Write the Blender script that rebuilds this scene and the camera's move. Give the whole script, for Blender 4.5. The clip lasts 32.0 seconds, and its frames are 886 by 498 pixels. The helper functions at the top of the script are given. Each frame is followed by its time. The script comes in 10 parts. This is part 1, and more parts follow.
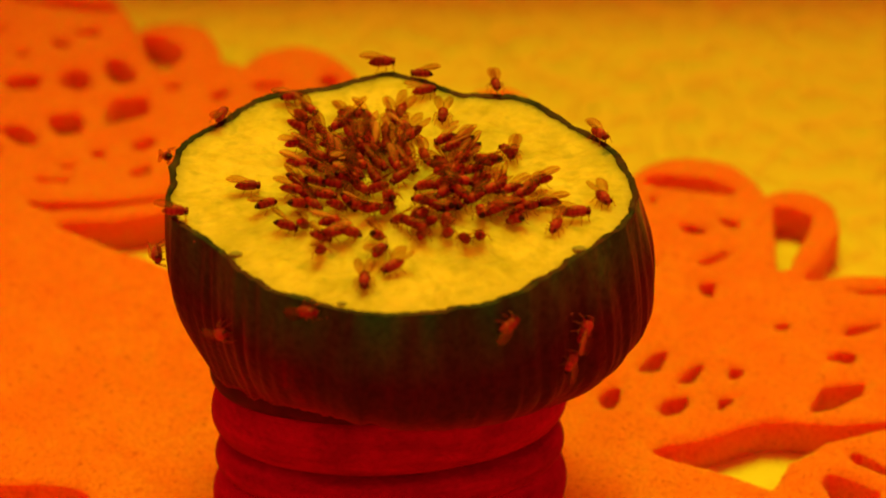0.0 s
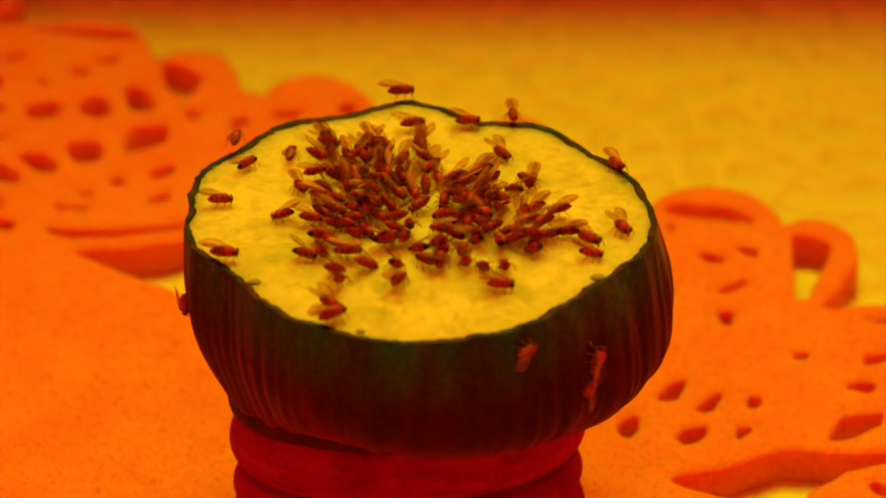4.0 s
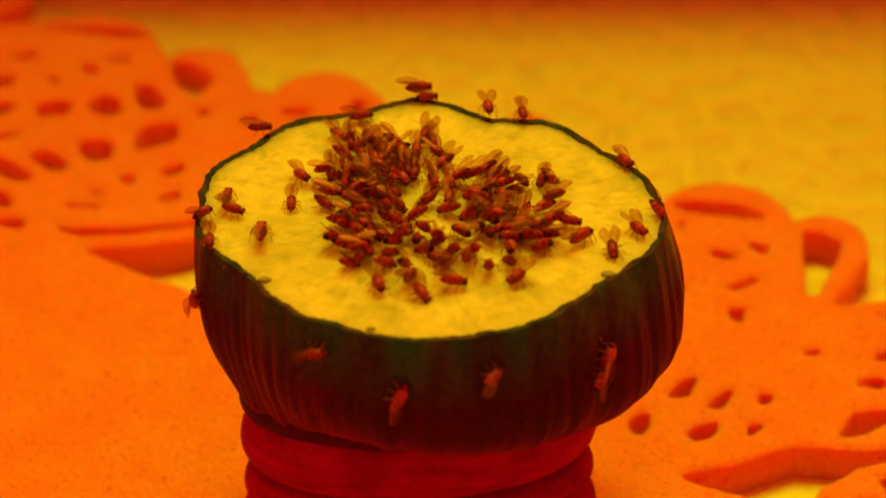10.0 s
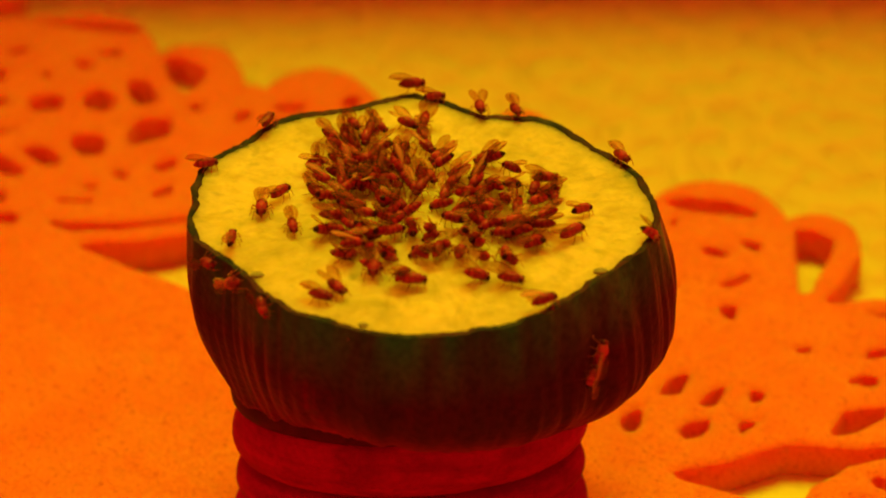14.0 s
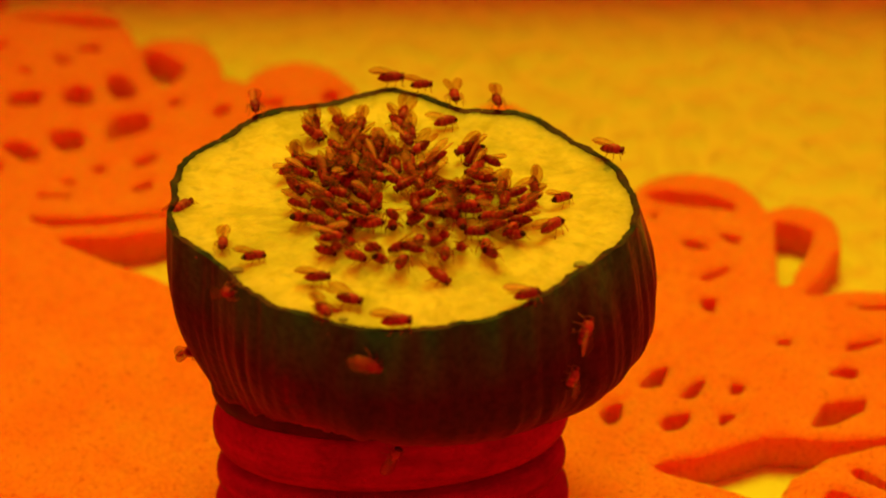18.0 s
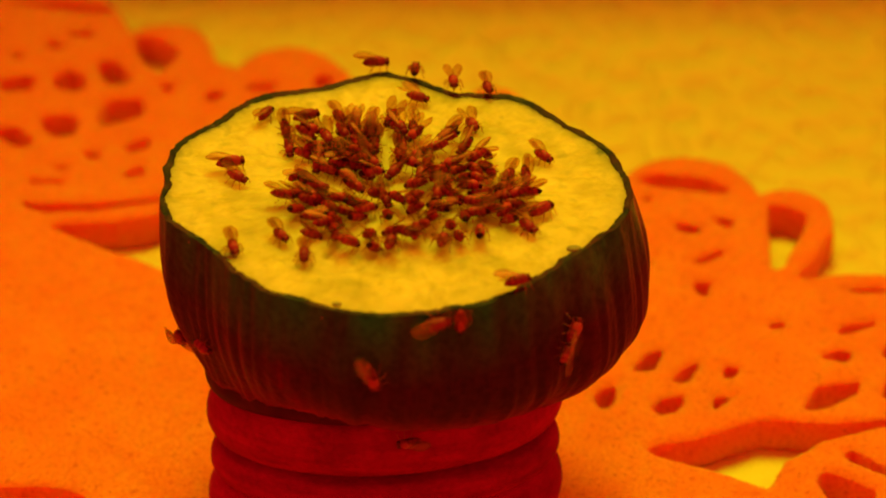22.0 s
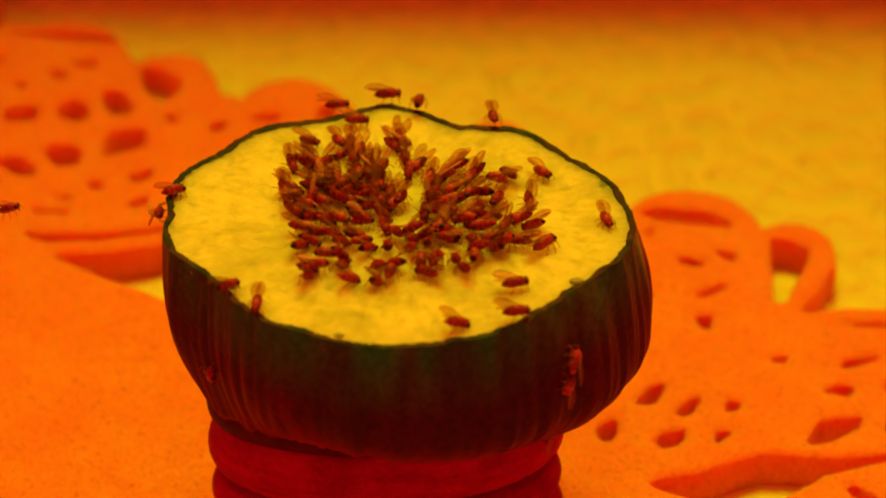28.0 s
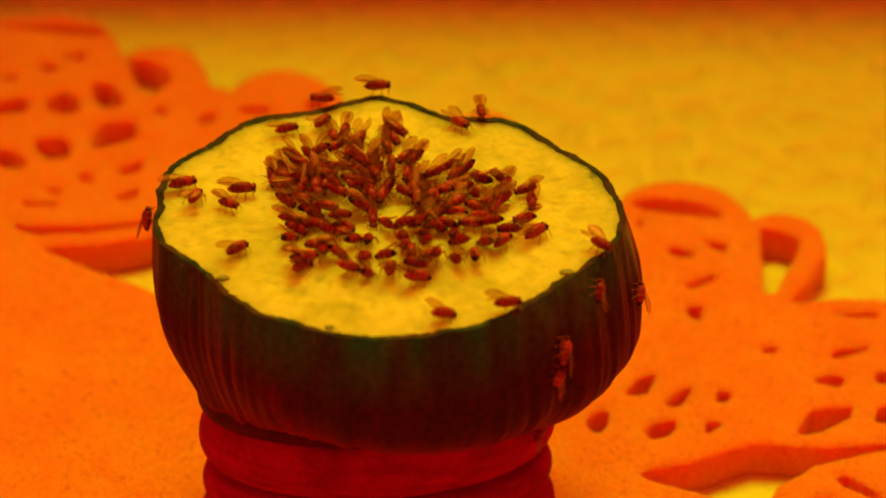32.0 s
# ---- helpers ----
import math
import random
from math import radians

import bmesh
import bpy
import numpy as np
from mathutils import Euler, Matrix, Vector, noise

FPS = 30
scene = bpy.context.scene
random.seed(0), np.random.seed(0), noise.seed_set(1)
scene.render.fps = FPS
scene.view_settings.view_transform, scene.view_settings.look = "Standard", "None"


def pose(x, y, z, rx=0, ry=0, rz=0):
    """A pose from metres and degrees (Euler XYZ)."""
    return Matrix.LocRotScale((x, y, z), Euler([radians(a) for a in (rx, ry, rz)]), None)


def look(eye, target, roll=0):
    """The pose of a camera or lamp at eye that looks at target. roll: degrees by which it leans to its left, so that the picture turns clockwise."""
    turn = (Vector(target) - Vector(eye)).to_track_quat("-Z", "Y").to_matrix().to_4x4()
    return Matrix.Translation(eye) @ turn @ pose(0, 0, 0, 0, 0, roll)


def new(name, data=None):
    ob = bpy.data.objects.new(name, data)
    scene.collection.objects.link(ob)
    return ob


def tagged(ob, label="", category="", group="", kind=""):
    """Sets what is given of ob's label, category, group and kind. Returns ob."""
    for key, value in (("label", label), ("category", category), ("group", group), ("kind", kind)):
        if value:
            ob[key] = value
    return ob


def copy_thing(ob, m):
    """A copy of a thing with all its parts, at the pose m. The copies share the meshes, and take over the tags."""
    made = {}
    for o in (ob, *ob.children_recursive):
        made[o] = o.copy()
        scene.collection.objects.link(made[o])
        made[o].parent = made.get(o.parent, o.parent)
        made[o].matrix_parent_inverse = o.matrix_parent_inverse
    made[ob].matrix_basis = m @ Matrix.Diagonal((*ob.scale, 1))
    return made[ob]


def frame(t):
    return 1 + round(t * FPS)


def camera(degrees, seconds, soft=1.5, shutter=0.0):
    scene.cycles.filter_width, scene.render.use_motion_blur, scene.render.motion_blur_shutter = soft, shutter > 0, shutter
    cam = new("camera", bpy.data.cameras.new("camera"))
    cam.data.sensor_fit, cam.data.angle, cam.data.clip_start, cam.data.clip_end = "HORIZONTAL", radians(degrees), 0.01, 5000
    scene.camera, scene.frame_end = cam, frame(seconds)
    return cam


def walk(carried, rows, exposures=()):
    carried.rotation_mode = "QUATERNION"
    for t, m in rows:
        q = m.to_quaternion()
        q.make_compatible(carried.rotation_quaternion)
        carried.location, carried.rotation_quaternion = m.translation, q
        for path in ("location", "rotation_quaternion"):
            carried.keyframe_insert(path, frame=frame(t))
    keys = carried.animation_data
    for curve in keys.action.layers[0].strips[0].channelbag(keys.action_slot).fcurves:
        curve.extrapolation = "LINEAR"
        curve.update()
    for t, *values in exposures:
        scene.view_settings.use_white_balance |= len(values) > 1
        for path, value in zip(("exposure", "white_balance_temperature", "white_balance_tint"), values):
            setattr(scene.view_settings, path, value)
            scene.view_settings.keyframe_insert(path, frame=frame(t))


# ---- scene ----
cam = camera(22, 32.0, soft=1.9)
cam.data.dof.use_dof, cam.data.dof.focus_distance, cam.data.dof.aperture_fstop = True, 0.238, 23.0
EYE = (0.0, -0.19844, 0.17000)


def aim(rx, ry, rz):
    return pose(*EYE, rx, ry, rz)


walk(cam, [
    (0, aim(56.50, -0.40, -1.04)), (0.5, aim(56.46, -0.36, -0.97)), (1, aim(56.65, -0.44, -0.88)), (1.5, aim(56.64, -0.27, -0.91)),
    (2, aim(56.80, -0.28, -0.83)), (2.5, aim(56.92, -0.30, -0.75)), (3, aim(57.14, -0.30, -0.66)), (3.5, aim(57.22, -0.27, -0.63)),
    (5.5, aim(57.11, -0.14, -0.48)), (6, aim(57.22, -0.13, -0.47)), (6.5, aim(57.35, -0.09, -0.46)), (7, aim(57.56, -0.05, -0.45)),
    (7.5, aim(57.61, -0.08, -0.37)), (8, aim(57.77, -0.07, -0.33)), (8.5, aim(57.59, -0.03, -0.35)), (9, aim(57.45, -0.00, -0.34)),
    (9.5, aim(57.29, -0.08, -0.34)), (10, aim(57.13, 0.03, -0.45)), (10.5, aim(57.12, -0.03, -0.41)), (11, aim(57.09, -0.07, -0.39)),
    (11.5, aim(57.12, -0.08, -0.37)), (12, aim(57.09, -0.14, -0.32)), (12.5, aim(56.98, -0.19, -0.31)), (13, aim(56.95, -0.08, -0.46)),
    (13.5, aim(56.97, -0.05, -0.52)), (14, aim(57.04, -0.27, -0.48)), (14.5, aim(57.09, -0.23, -0.75)), (16.5, aim(57.01, -0.30, -1.00)),
    (17, aim(56.89, -0.38, -0.97)), (17.5, aim(56.90, -0.41, -0.98)), (18, aim(56.89, -0.35, -1.03)), (18.5, aim(56.89, -0.40, -1.04)),
    (19, aim(56.92, -0.41, -1.07)), (19.5, aim(56.91, -0.42, -1.08)), (20, aim(56.88, -0.48, -1.08)), (20.5, aim(56.81, -0.51, -1.04)),
    (21, aim(56.76, -0.57, -1.10)), (21.5, aim(56.60, -0.58, -1.09)), (22, aim(56.50, -0.28, -1.28)), (22.5, aim(56.54, -0.34, -1.21)),
    (23, aim(56.81, -0.28, -1.21)), (23.5, aim(57.05, -0.44, -1.14)), (24, aim(57.18, -0.38, -1.16)), (24.5, aim(57.31, -0.44, -1.14)),
    (25, aim(57.42, -0.51, -1.11)), (25.5, aim(57.30, -0.41, -1.19)), (27.5, aim(57.22, -0.36, -1.16)), (28, aim(57.30, -0.52, -1.04)),
    (28.5, aim(57.22, -0.50, -1.15)), (29, aim(57.27, -0.44, -1.31)), (29.5, aim(57.28, -0.43, -1.39)), (30, aim(57.16, -0.51, -1.35)),
    (30.5, aim(57.01, -0.50, -1.37)), (31, aim(56.91, -0.59, -1.28)), (31.5, aim(56.98, -0.55, -1.29)), (32, aim(57.09, -0.51, -1.34)),
])

# ---- light: one amber lamp above the table, a dim room ----
MM = 0.001
LAMP_TINT = (0.47, 0.455, 0.014)
scene.view_settings.exposure = 0.0
world = bpy.data.worlds.new("room_dusk")
scene.world = world
world.use_nodes = True
world.node_tree.nodes["Background"].inputs["Color"].default_value = (1.0, 0.048, 0.034, 1)
world.node_tree.nodes["Background"].inputs["Strength"].default_value = 0.86
lamp_data = bpy.data.lights.new("desk_lamp_light", "SPOT")
lamp_data.color, lamp_data.energy = LAMP_TINT, 25.6
lamp_data.spot_size, lamp_data.spot_blend, lamp_data.shadow_soft_size = radians(44.8), 0.45, 0.13
lamp = new("desk_lamp_light", lamp_data)
lamp.matrix_world = look((0.010, 0.24, 0.60), (0.007, -0.106, 0.0))


# ---- materials ----
def mat_new(name):
    m = bpy.data.materials.new(name)
    m.use_nodes = True
    nt = m.node_tree
    return m, nt, nt.nodes["Principled BSDF"]


def node(nt, kind, **values):
    n = nt.nodes.new(kind)
    for k, v in values.items():
        n.inputs[k.replace("_", " ")].default_value = v
    return n


def ramp(nt, fac, stops):
    r = nt.nodes.new("ShaderNodeValToRGB")
    while len(r.color_ramp.elements) < len(stops):
        r.color_ramp.elements.new(0.5)
    for e, (p, c) in zip(r.color_ramp.elements, stops):
        e.position, e.color = p, (*c, 1)
    nt.links.new(fac, r.inputs["Fac"])
    return r.outputs["Color"]


def mixed(nt, kind, fac, a, b):
    m = nt.nodes.new("ShaderNodeMix")
    m.data_type, m.blend_type = "RGBA", kind
    for key, v in ((0, fac), (6, a), (7, b)):
        if hasattr(v, "is_linked"):
            nt.links.new(v, m.inputs[key])
        else:
            m.inputs[key].default_value = v
    return m.outputs[2]


def coords(nt, scale=(1, 1, 1), kind="Object", turn=0):
    tc, mp = nt.nodes.new("ShaderNodeTexCoord"), nt.nodes.new("ShaderNodeMapping")
    mp.inputs["Scale"].default_value, mp.inputs["Rotation"].default_value = scale, (0, 0, radians(turn))
    nt.links.new(tc.outputs[kind], mp.inputs["Vector"])
    return mp.outputs["Vector"]


def noise_tex(nt, vec, scale, detail=3.0, rough=0.55, distort=0.0):
    n = node(nt, "ShaderNodeTexNoise", Scale=scale, Detail=detail, Roughness=rough, Distortion=distort)
    nt.links.new(vec, n.inputs["Vector"])
    return n.outputs["Fac"]


def bumped(nt, bsdf, height, strength, distance):
    b = node(nt, "ShaderNodeBump", Strength=strength, Distance=distance)
    nt.links.new(height, b.inputs["Height"])
    nt.links.new(b.outputs["Normal"], bsdf.inputs["Normal"])


def felt_material():
    m, nt, b = mat_new("orange_felt")
    v = coords(nt)
    fine, soft, specks = noise_tex(nt, v, 2600, 4, 0.7), noise_tex(nt, v, 120, 5, 0.7), noise_tex(nt, v, 800, 2, 0.4)
    c = ramp(nt, soft, [(0.34, (0.90, 0.262, 0.024)), (0.66, (0.94, 0.345, 0.034))])
    c = mixed(nt, "MULTIPLY", 0.9, c, ramp(nt, fine, [(0.36, (0.80, 0.52, 0.5)), (0.58, (1, 1, 1))]))
    c = mixed(nt, "MIX", ramp(nt, specks, [(0.62, (0, 0, 0)), (0.70, (0.55, 0.55, 0.55))]), c, (0.64, 0.11, 0.015, 1))
    c = mixed(nt, "MIX", ramp(nt, noise_tex(nt, v, 1900, 2, 0.5), [(0.64, (0, 0, 0)), (0.69, (0.7, 0.7, 0.7))]), c, (0.50, 0.07, 0.012, 1))
    nt.links.new(c, b.inputs["Base Color"])
    b.inputs["Roughness"].default_value, b.inputs["Specular IOR Level"].default_value = 0.95, 0.1
    b.inputs["Subsurface Weight"].default_value, b.inputs["Subsurface Scale"].default_value = 1.0, 0.0062
    b.inputs["Subsurface Radius"].default_value = (1.0, 0.16, 0.04)
    b.inputs["Sheen Weight"].default_value, b.inputs["Sheen Roughness"].default_value = 0.25, 0.6
    b.inputs["Sheen Tint"].default_value = (1, 0.5, 0.2, 1)
    bumped(nt, b, mixed(nt, "ADD", 0.6, fine, soft), 0.7, 0.0004)
    return m


def cloth_material():
    m, nt, b = mat_new("pale_tablecloth")
    v = coords(nt)
    wav, weave, stain = noise_tex(nt, coords(nt, (1, 0.7, 1), turn=35), 230, 1, 0.4, 0.0), noise_tex(nt, v, 1500, 3, 0.6), noise_tex(nt, v, 18, 2)
    c = ramp(nt, stain, [(0.3, (0.84, 0.86, 0.08)), (0.7, (0.90, 0.93, 0.10))])
    c = mixed(nt, "MULTIPLY", 0.6, c, ramp(nt, wav, [(0.35, (0.88, 0.84, 0.78)), (0.6, (1, 1, 1))]))
    nt.links.new(c, b.inputs["Base Color"])
    b.inputs["Roughness"].default_value = 0.75
    bumped(nt, b, mixed(nt, "ADD", 0.12, wav, weave), 1.0, 0.0040)
    return m


def flesh_material():
    m, nt, b = mat_new("pale_green_flesh")
    v = coords(nt)
    big, cells, grain = noise_tex(nt, v, 110, 5, 0.6, 0.6), noise_tex(nt, v, 900, 3, 0.6), noise_tex(nt, v, 3000, 2)
    c = ramp(nt, big, [(0.32, (0.52, 0.52, 0.06)), (0.5, (0.70, 0.67, 0.095)), (0.68, (0.77, 0.73, 0.14))])
    c = mixed(nt, "MULTIPLY", 0.3, c, ramp(nt, cells, [(0.3, (0.72, 0.76, 0.5)), (0.6, (1, 1, 1))]))
    rimward = nt.nodes.new("ShaderNodeAttribute")
    rimward.attribute_name = "rimward"
    spoke = nt.nodes.new("ShaderNodeAttribute")
    spoke.attribute_name = "spoke"
    fibre = noise_tex(nt, spoke.outputs["Vector"], 1.0, 4, 0.65)
    c = mixed(nt, "MULTIPLY", 0.8, c, ramp(nt, fibre, [(0.34, (0.84, 0.83, 0.6)), (0.50, (1, 1, 1))]))
    uneven = mixed(nt, "ADD", 0.24, mixed(nt, "SUBTRACT", 1.0, rimward.outputs["Fac"], (0.125, 0.125, 0.125, 1)), noise_tex(nt, v, 330, 4, 0.65))
    c = mixed(nt, "MIX", ramp(nt, uneven, [(0.90, (0, 0, 0)), (0.985, (0.42, 0.42, 0.42)), (1.0, (0.6, 0.6, 0.6))]), c, (0.34, 0.43, 0.06, 1))
    c = mixed(nt, "MIX", ramp(nt, uneven, [(0.975, (0, 0, 0)), (1.0, (0.6, 0.6, 0.6))]), c, (0.06, 0.12, 0.025, 1))
    c = mixed(nt, "MULTIPLY", 0.7, c, ramp(nt, noise_tex(nt, v, 330, 3, 0.6, 0.4), [(0.36, (0.76, 0.79, 0.6)), (0.56, (1, 1, 1))]))
    pits = noise_tex(nt, v, 480, 2, 0.45, 0.3)
    c = mixed(nt, "MIX", ramp(nt, pits, [(0.62, (0, 0, 0)), (0.72, (0.5, 0.5, 0.5))]), c, (0.36, 0.40, 0.05, 1))
    nt.links.new(c, b.inputs["Base Color"])
    b.inputs["Roughness"].default_value, b.inputs["Specular IOR Level"].default_value = 0.5, 0.14
    b.inputs["Subsurface Weight"].default_value, b.inputs["Subsurface Scale"].default_value = 1.0, 0.0075
    b.inputs["Subsurface Radius"].default_value = (1.0, 0.8, 0.3)
    bumped(nt, b, mixed(nt, "ADD", 0.3, cells, grain), 0.5, 0.0003)
    return m


def skin_material():
    m, nt, b = mat_new("dark_green_skin")
    fine = noise_tex(nt, coords(nt, (1, 1, 0.05)), 262, 4, 0.62)
    patches = noise_tex(nt, coords(nt, (1, 1, 0.25)), 75, 2, 0.5)
    streak = mixed(nt, "MULTIPLY", 1.0, fine, ramp(nt, patches, [(0.40, (0.72, 0.72, 0.72)), (0.62, (1.08, 1.08, 1.08))]))
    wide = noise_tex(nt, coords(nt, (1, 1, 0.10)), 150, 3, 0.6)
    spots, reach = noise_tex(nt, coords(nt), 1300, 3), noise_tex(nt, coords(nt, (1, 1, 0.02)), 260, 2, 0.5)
    # maroon and red streaks: the room's red light put into the colour
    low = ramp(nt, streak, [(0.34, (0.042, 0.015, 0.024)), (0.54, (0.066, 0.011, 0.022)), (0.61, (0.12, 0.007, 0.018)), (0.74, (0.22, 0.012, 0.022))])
    # brighter green near the cut: glow through the flesh, put into the colour
    lit_green = ramp(nt, wide, [(0.35, (0.012, 0.14, 0.045)), (0.55, (0.020, 0.23, 0.065)), (0.72, (0.07, 0.44, 0.10))])
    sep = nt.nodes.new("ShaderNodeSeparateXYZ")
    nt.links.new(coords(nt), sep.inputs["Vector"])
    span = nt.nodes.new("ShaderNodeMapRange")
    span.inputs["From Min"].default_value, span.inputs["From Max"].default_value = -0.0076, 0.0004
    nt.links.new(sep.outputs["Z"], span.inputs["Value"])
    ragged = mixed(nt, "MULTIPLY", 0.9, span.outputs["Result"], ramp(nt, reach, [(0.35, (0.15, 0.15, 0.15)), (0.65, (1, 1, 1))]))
    c = mixed(nt, "MIX", ragged, low, lit_green)
    c = mixed(nt, "MULTIPLY", 0.6, c, ramp(nt, spots, [(0.35, (0.55, 0.6, 0.6)), (0.6, (1.15, 1.15, 1.15))]))
    nt.links.new(c, b.inputs["Base Color"])
    b.inputs["Roughness"].default_value, b.inputs["Specular IOR Level"].default_value = 0.5, 0.015
    b.inputs["Specular Tint"].default_value = (1.0, 0.07, 0.08, 1)
    b.inputs["Sheen Weight"].default_value, b.inputs["Sheen Roughness"].default_value = 0.30, 0.35
    b.inputs["Sheen Tint"].default_value = (1.0, 0.10, 0.10, 1)
    bumped(nt, b, mixed(nt, "ADD", 0.4, streak, spots), 0.5, 0.0006)
    return m


def rind_material():
    m, nt, b = mat_new("green_rind")
    v = coords(nt)
    c = ramp(nt, noise_tex(nt, v, 300, 4, 0.65), [(0.32, (0.003, 0.007, 0.003)), (0.5, (0.007, 0.016, 0.006)), (0.68, (0.040, 0.050, 0.014))])
    c = mixed(nt, "MIX", ramp(nt, noise_tex(nt, v, 170, 3), [(0.44, (0, 0, 0)), (0.60, (0.8, 0.8, 0.8))]), c, (0.075, 0.022, 0.016, 1))
    nt.links.new(c, b.inputs["Base Color"])
    b.inputs["Roughness"].default_value, b.inputs["Specular IOR Level"].default_value = 0.55, 0.15
    bumped(nt, b, noise_tex(nt, v, 1300, 3), 0.6, 0.0003)
    return m


def stand_material():
    m, nt, b = mat_new("deep_red_glazed_wood")
    v = coords(nt)
    n, f = noise_tex(nt, coords(nt, (0.5, 0.5, 5)), 170, 4, 0.6), noise_tex(nt, v, 1500, 3)
    c = ramp(nt, n, [(0.3, (0.31, 0.0013, 0.050)), (0.7, (0.45, 0.0018, 0.070))])
    c = mixed(nt, "MULTIPLY", 0.4, c, ramp(nt, f, [(0.35, (0.6, 0.55, 0.5)), (0.6, (1, 1, 1))]))
    c = mixed(nt, "MULTIPLY", 0.5, c, ramp(nt, noise_tex(nt, coords(nt, (1, 1, 1.6)), 150, 4, 0.6), [(0.36, (0.45, 0.45, 0.5)), (0.6, (1.1, 1.1, 1.1))]))
    nt.links.new(c, b.inputs["Base Color"])
    b.inputs["Roughness"].default_value, b.inputs["Specular IOR Level"].default_value = 0.7, 0.04
    bumped(nt, b, f, 0.5, 0.0003)
    return m


def insect_material(name, a, c, rough=0.38, band=0.0):
    m, nt, b = mat_new(name)
    n = noise_tex(nt, coords(nt), 2500, 3)
    col = ramp(nt, n, [(0.3, a), (0.7, c)])
    if band:
        w = nt.nodes.new("ShaderNodeTexWave")
        w.inputs["Scale"].default_value, w.inputs["Distortion"].default_value = band, 0.4
        nt.links.new(coords(nt), w.inputs["Vector"])
        col = mixed(nt, "MULTIPLY", 0.6, col, ramp(nt, w.outputs["Fac"], [(0.25, (0.5, 0.42, 0.42)), (0.55, (1, 1, 1))]))
    info = nt.nodes.new("ShaderNodeObjectInfo")
    col = mixed(nt, "MULTIPLY", 0.9, col, ramp(nt, info.outputs["Random"], [(0.0, (0.50, 0.48, 0.50)), (0.6, (0.85, 0.85, 0.85)), (1.0, (1.15, 1.25, 1.1))]))
    nt.links.new(col, b.inputs["Base Color"])
    b.inputs["Roughness"].default_value, b.inputs["Specular IOR Level"].default_value = rough, 0.15
    b.inputs["Subsurface Weight"].default_value, b.inputs["Subsurface Scale"].default_value = 0.5, 0.0005
    b.inputs["Subsurface Radius"].default_value = (1.0, 0.2, 0.08)
    b.inputs["Coat Weight"].default_value, b.inputs["Coat Roughness"].default_value = 0.10, 0.16
    bumped(nt, b, noise_tex(nt, coords(nt), 9000, 2), 0.35, 0.00006)
    return m


def wing_material():
    """A clear brown-gold film with darker veins."""
    m, nt, b = mat_new("clear_amber_wing")
    vein = noise_tex(nt, coords(nt, (0.25, 1.5, 1)), 2400, 1, 0.4)
    info = nt.nodes.new("ShaderNodeObjectInfo")
    gold = ramp(nt, info.outputs["Random"], [(0.0, (0.36, 0.14, 0.06)), (0.6, (0.50, 0.24, 0.09)), (1.0, (0.75, 0.42, 0.14))])
    nt.links.new(gold, b.inputs["Base Color"])
    b.inputs["Roughness"].default_value, b.inputs["Specular IOR Level"].default_value = 0.35, 0.12
    clear, mix = nt.nodes.new("ShaderNodeBsdfTransparent"), nt.nodes.new("ShaderNodeMixShader")
    tint = ramp(nt, info.outputs["Random"], [(0.0, (0.86, 0.70, 0.50)), (0.5, (0.90, 0.79, 0.58)), (1.0, (0.94, 0.87, 0.66))])
    nt.links.new(mixed(nt, "MULTIPLY", 1.0, tint, ramp(nt, vein, [(0.36, (0.90, 0.80, 0.66)), (0.46, (1, 1, 1))])), clear.inputs["Color"])
    nt.links.new(ramp(nt, info.outputs["Random"], [(0.0, (0.05, 0.05, 0.05)), (0.6, (0.11, 0.11, 0.11)), (0.9, (0.22, 0.22, 0.22)), (1.0, (0.42, 0.42, 0.42))]), mix.inputs[0])
    nt.links.new(clear.outputs[0], mix.inputs[1])
    nt.links.new(b.outputs[0], mix.inputs[2])
    nt.links.new(mix.outputs[0], nt.nodes["Material Output"].inputs["Surface"])
    return m


def plain(name, rgb, rough=0.8, scale=9, dark=0.88, gloss=0.4):
    m, nt, b = mat_new(name)
    n = noise_tex(nt, coords(nt), scale, 4)
    nt.links.new(ramp(nt, n, [(0.3, tuple(dark * x for x in rgb)), (0.7, rgb)]), b.inputs["Base Color"])
    b.inputs["Roughness"].default_value, b.inputs["Specular IOR Level"].default_value = rough, gloss
    return m


FELT, CLOTH, FLESH, SKIN, STAND = felt_material(), cloth_material(), flesh_material(), skin_material(), stand_material()
PULP = plain("grey_green_pulp", (0.30, 0.34, 0.07), 0.5, 900, 0.7, 0.2)
RIND = rind_material()
DROP = plain("clear_juice", (0.25, 0.2, 0.08), 0.08, 900, 0.9, 1.0)
# wine red darkened for the shade below the slice
LIP_SHADE = plain("shade_dark_lip", (0.085, 0.003, 0.018), 0.6, 500, 0.5, 0.1)
THORAX = insect_material("amber_brown_thorax", (0.28, 0.033, 0.038), (0.43, 0.054, 0.047), 0.45)
ABDOMEN = insect_material("banded_abdomen", (0.29, 0.033, 0.038), (0.45, 0.056, 0.047), 0.45, band=600)
TIP = insect_material("dark_abdomen_tip", (0.02, 0.004, 0.003), (0.045, 0.008, 0.005))
EYE_RED = insect_material("dark_red_eye", (0.07, 0.006, 0.008), (0.12, 0.010, 0.012), 0.3)
HEAD = insect_material("dark_brown_head", (0.16, 0.018, 0.016), (0.25, 0.030, 0.020))
LEG = insect_material("tan_leg", (0.24, 0.08, 0.026), (0.34, 0.13, 0.036))
WING = wing_material()


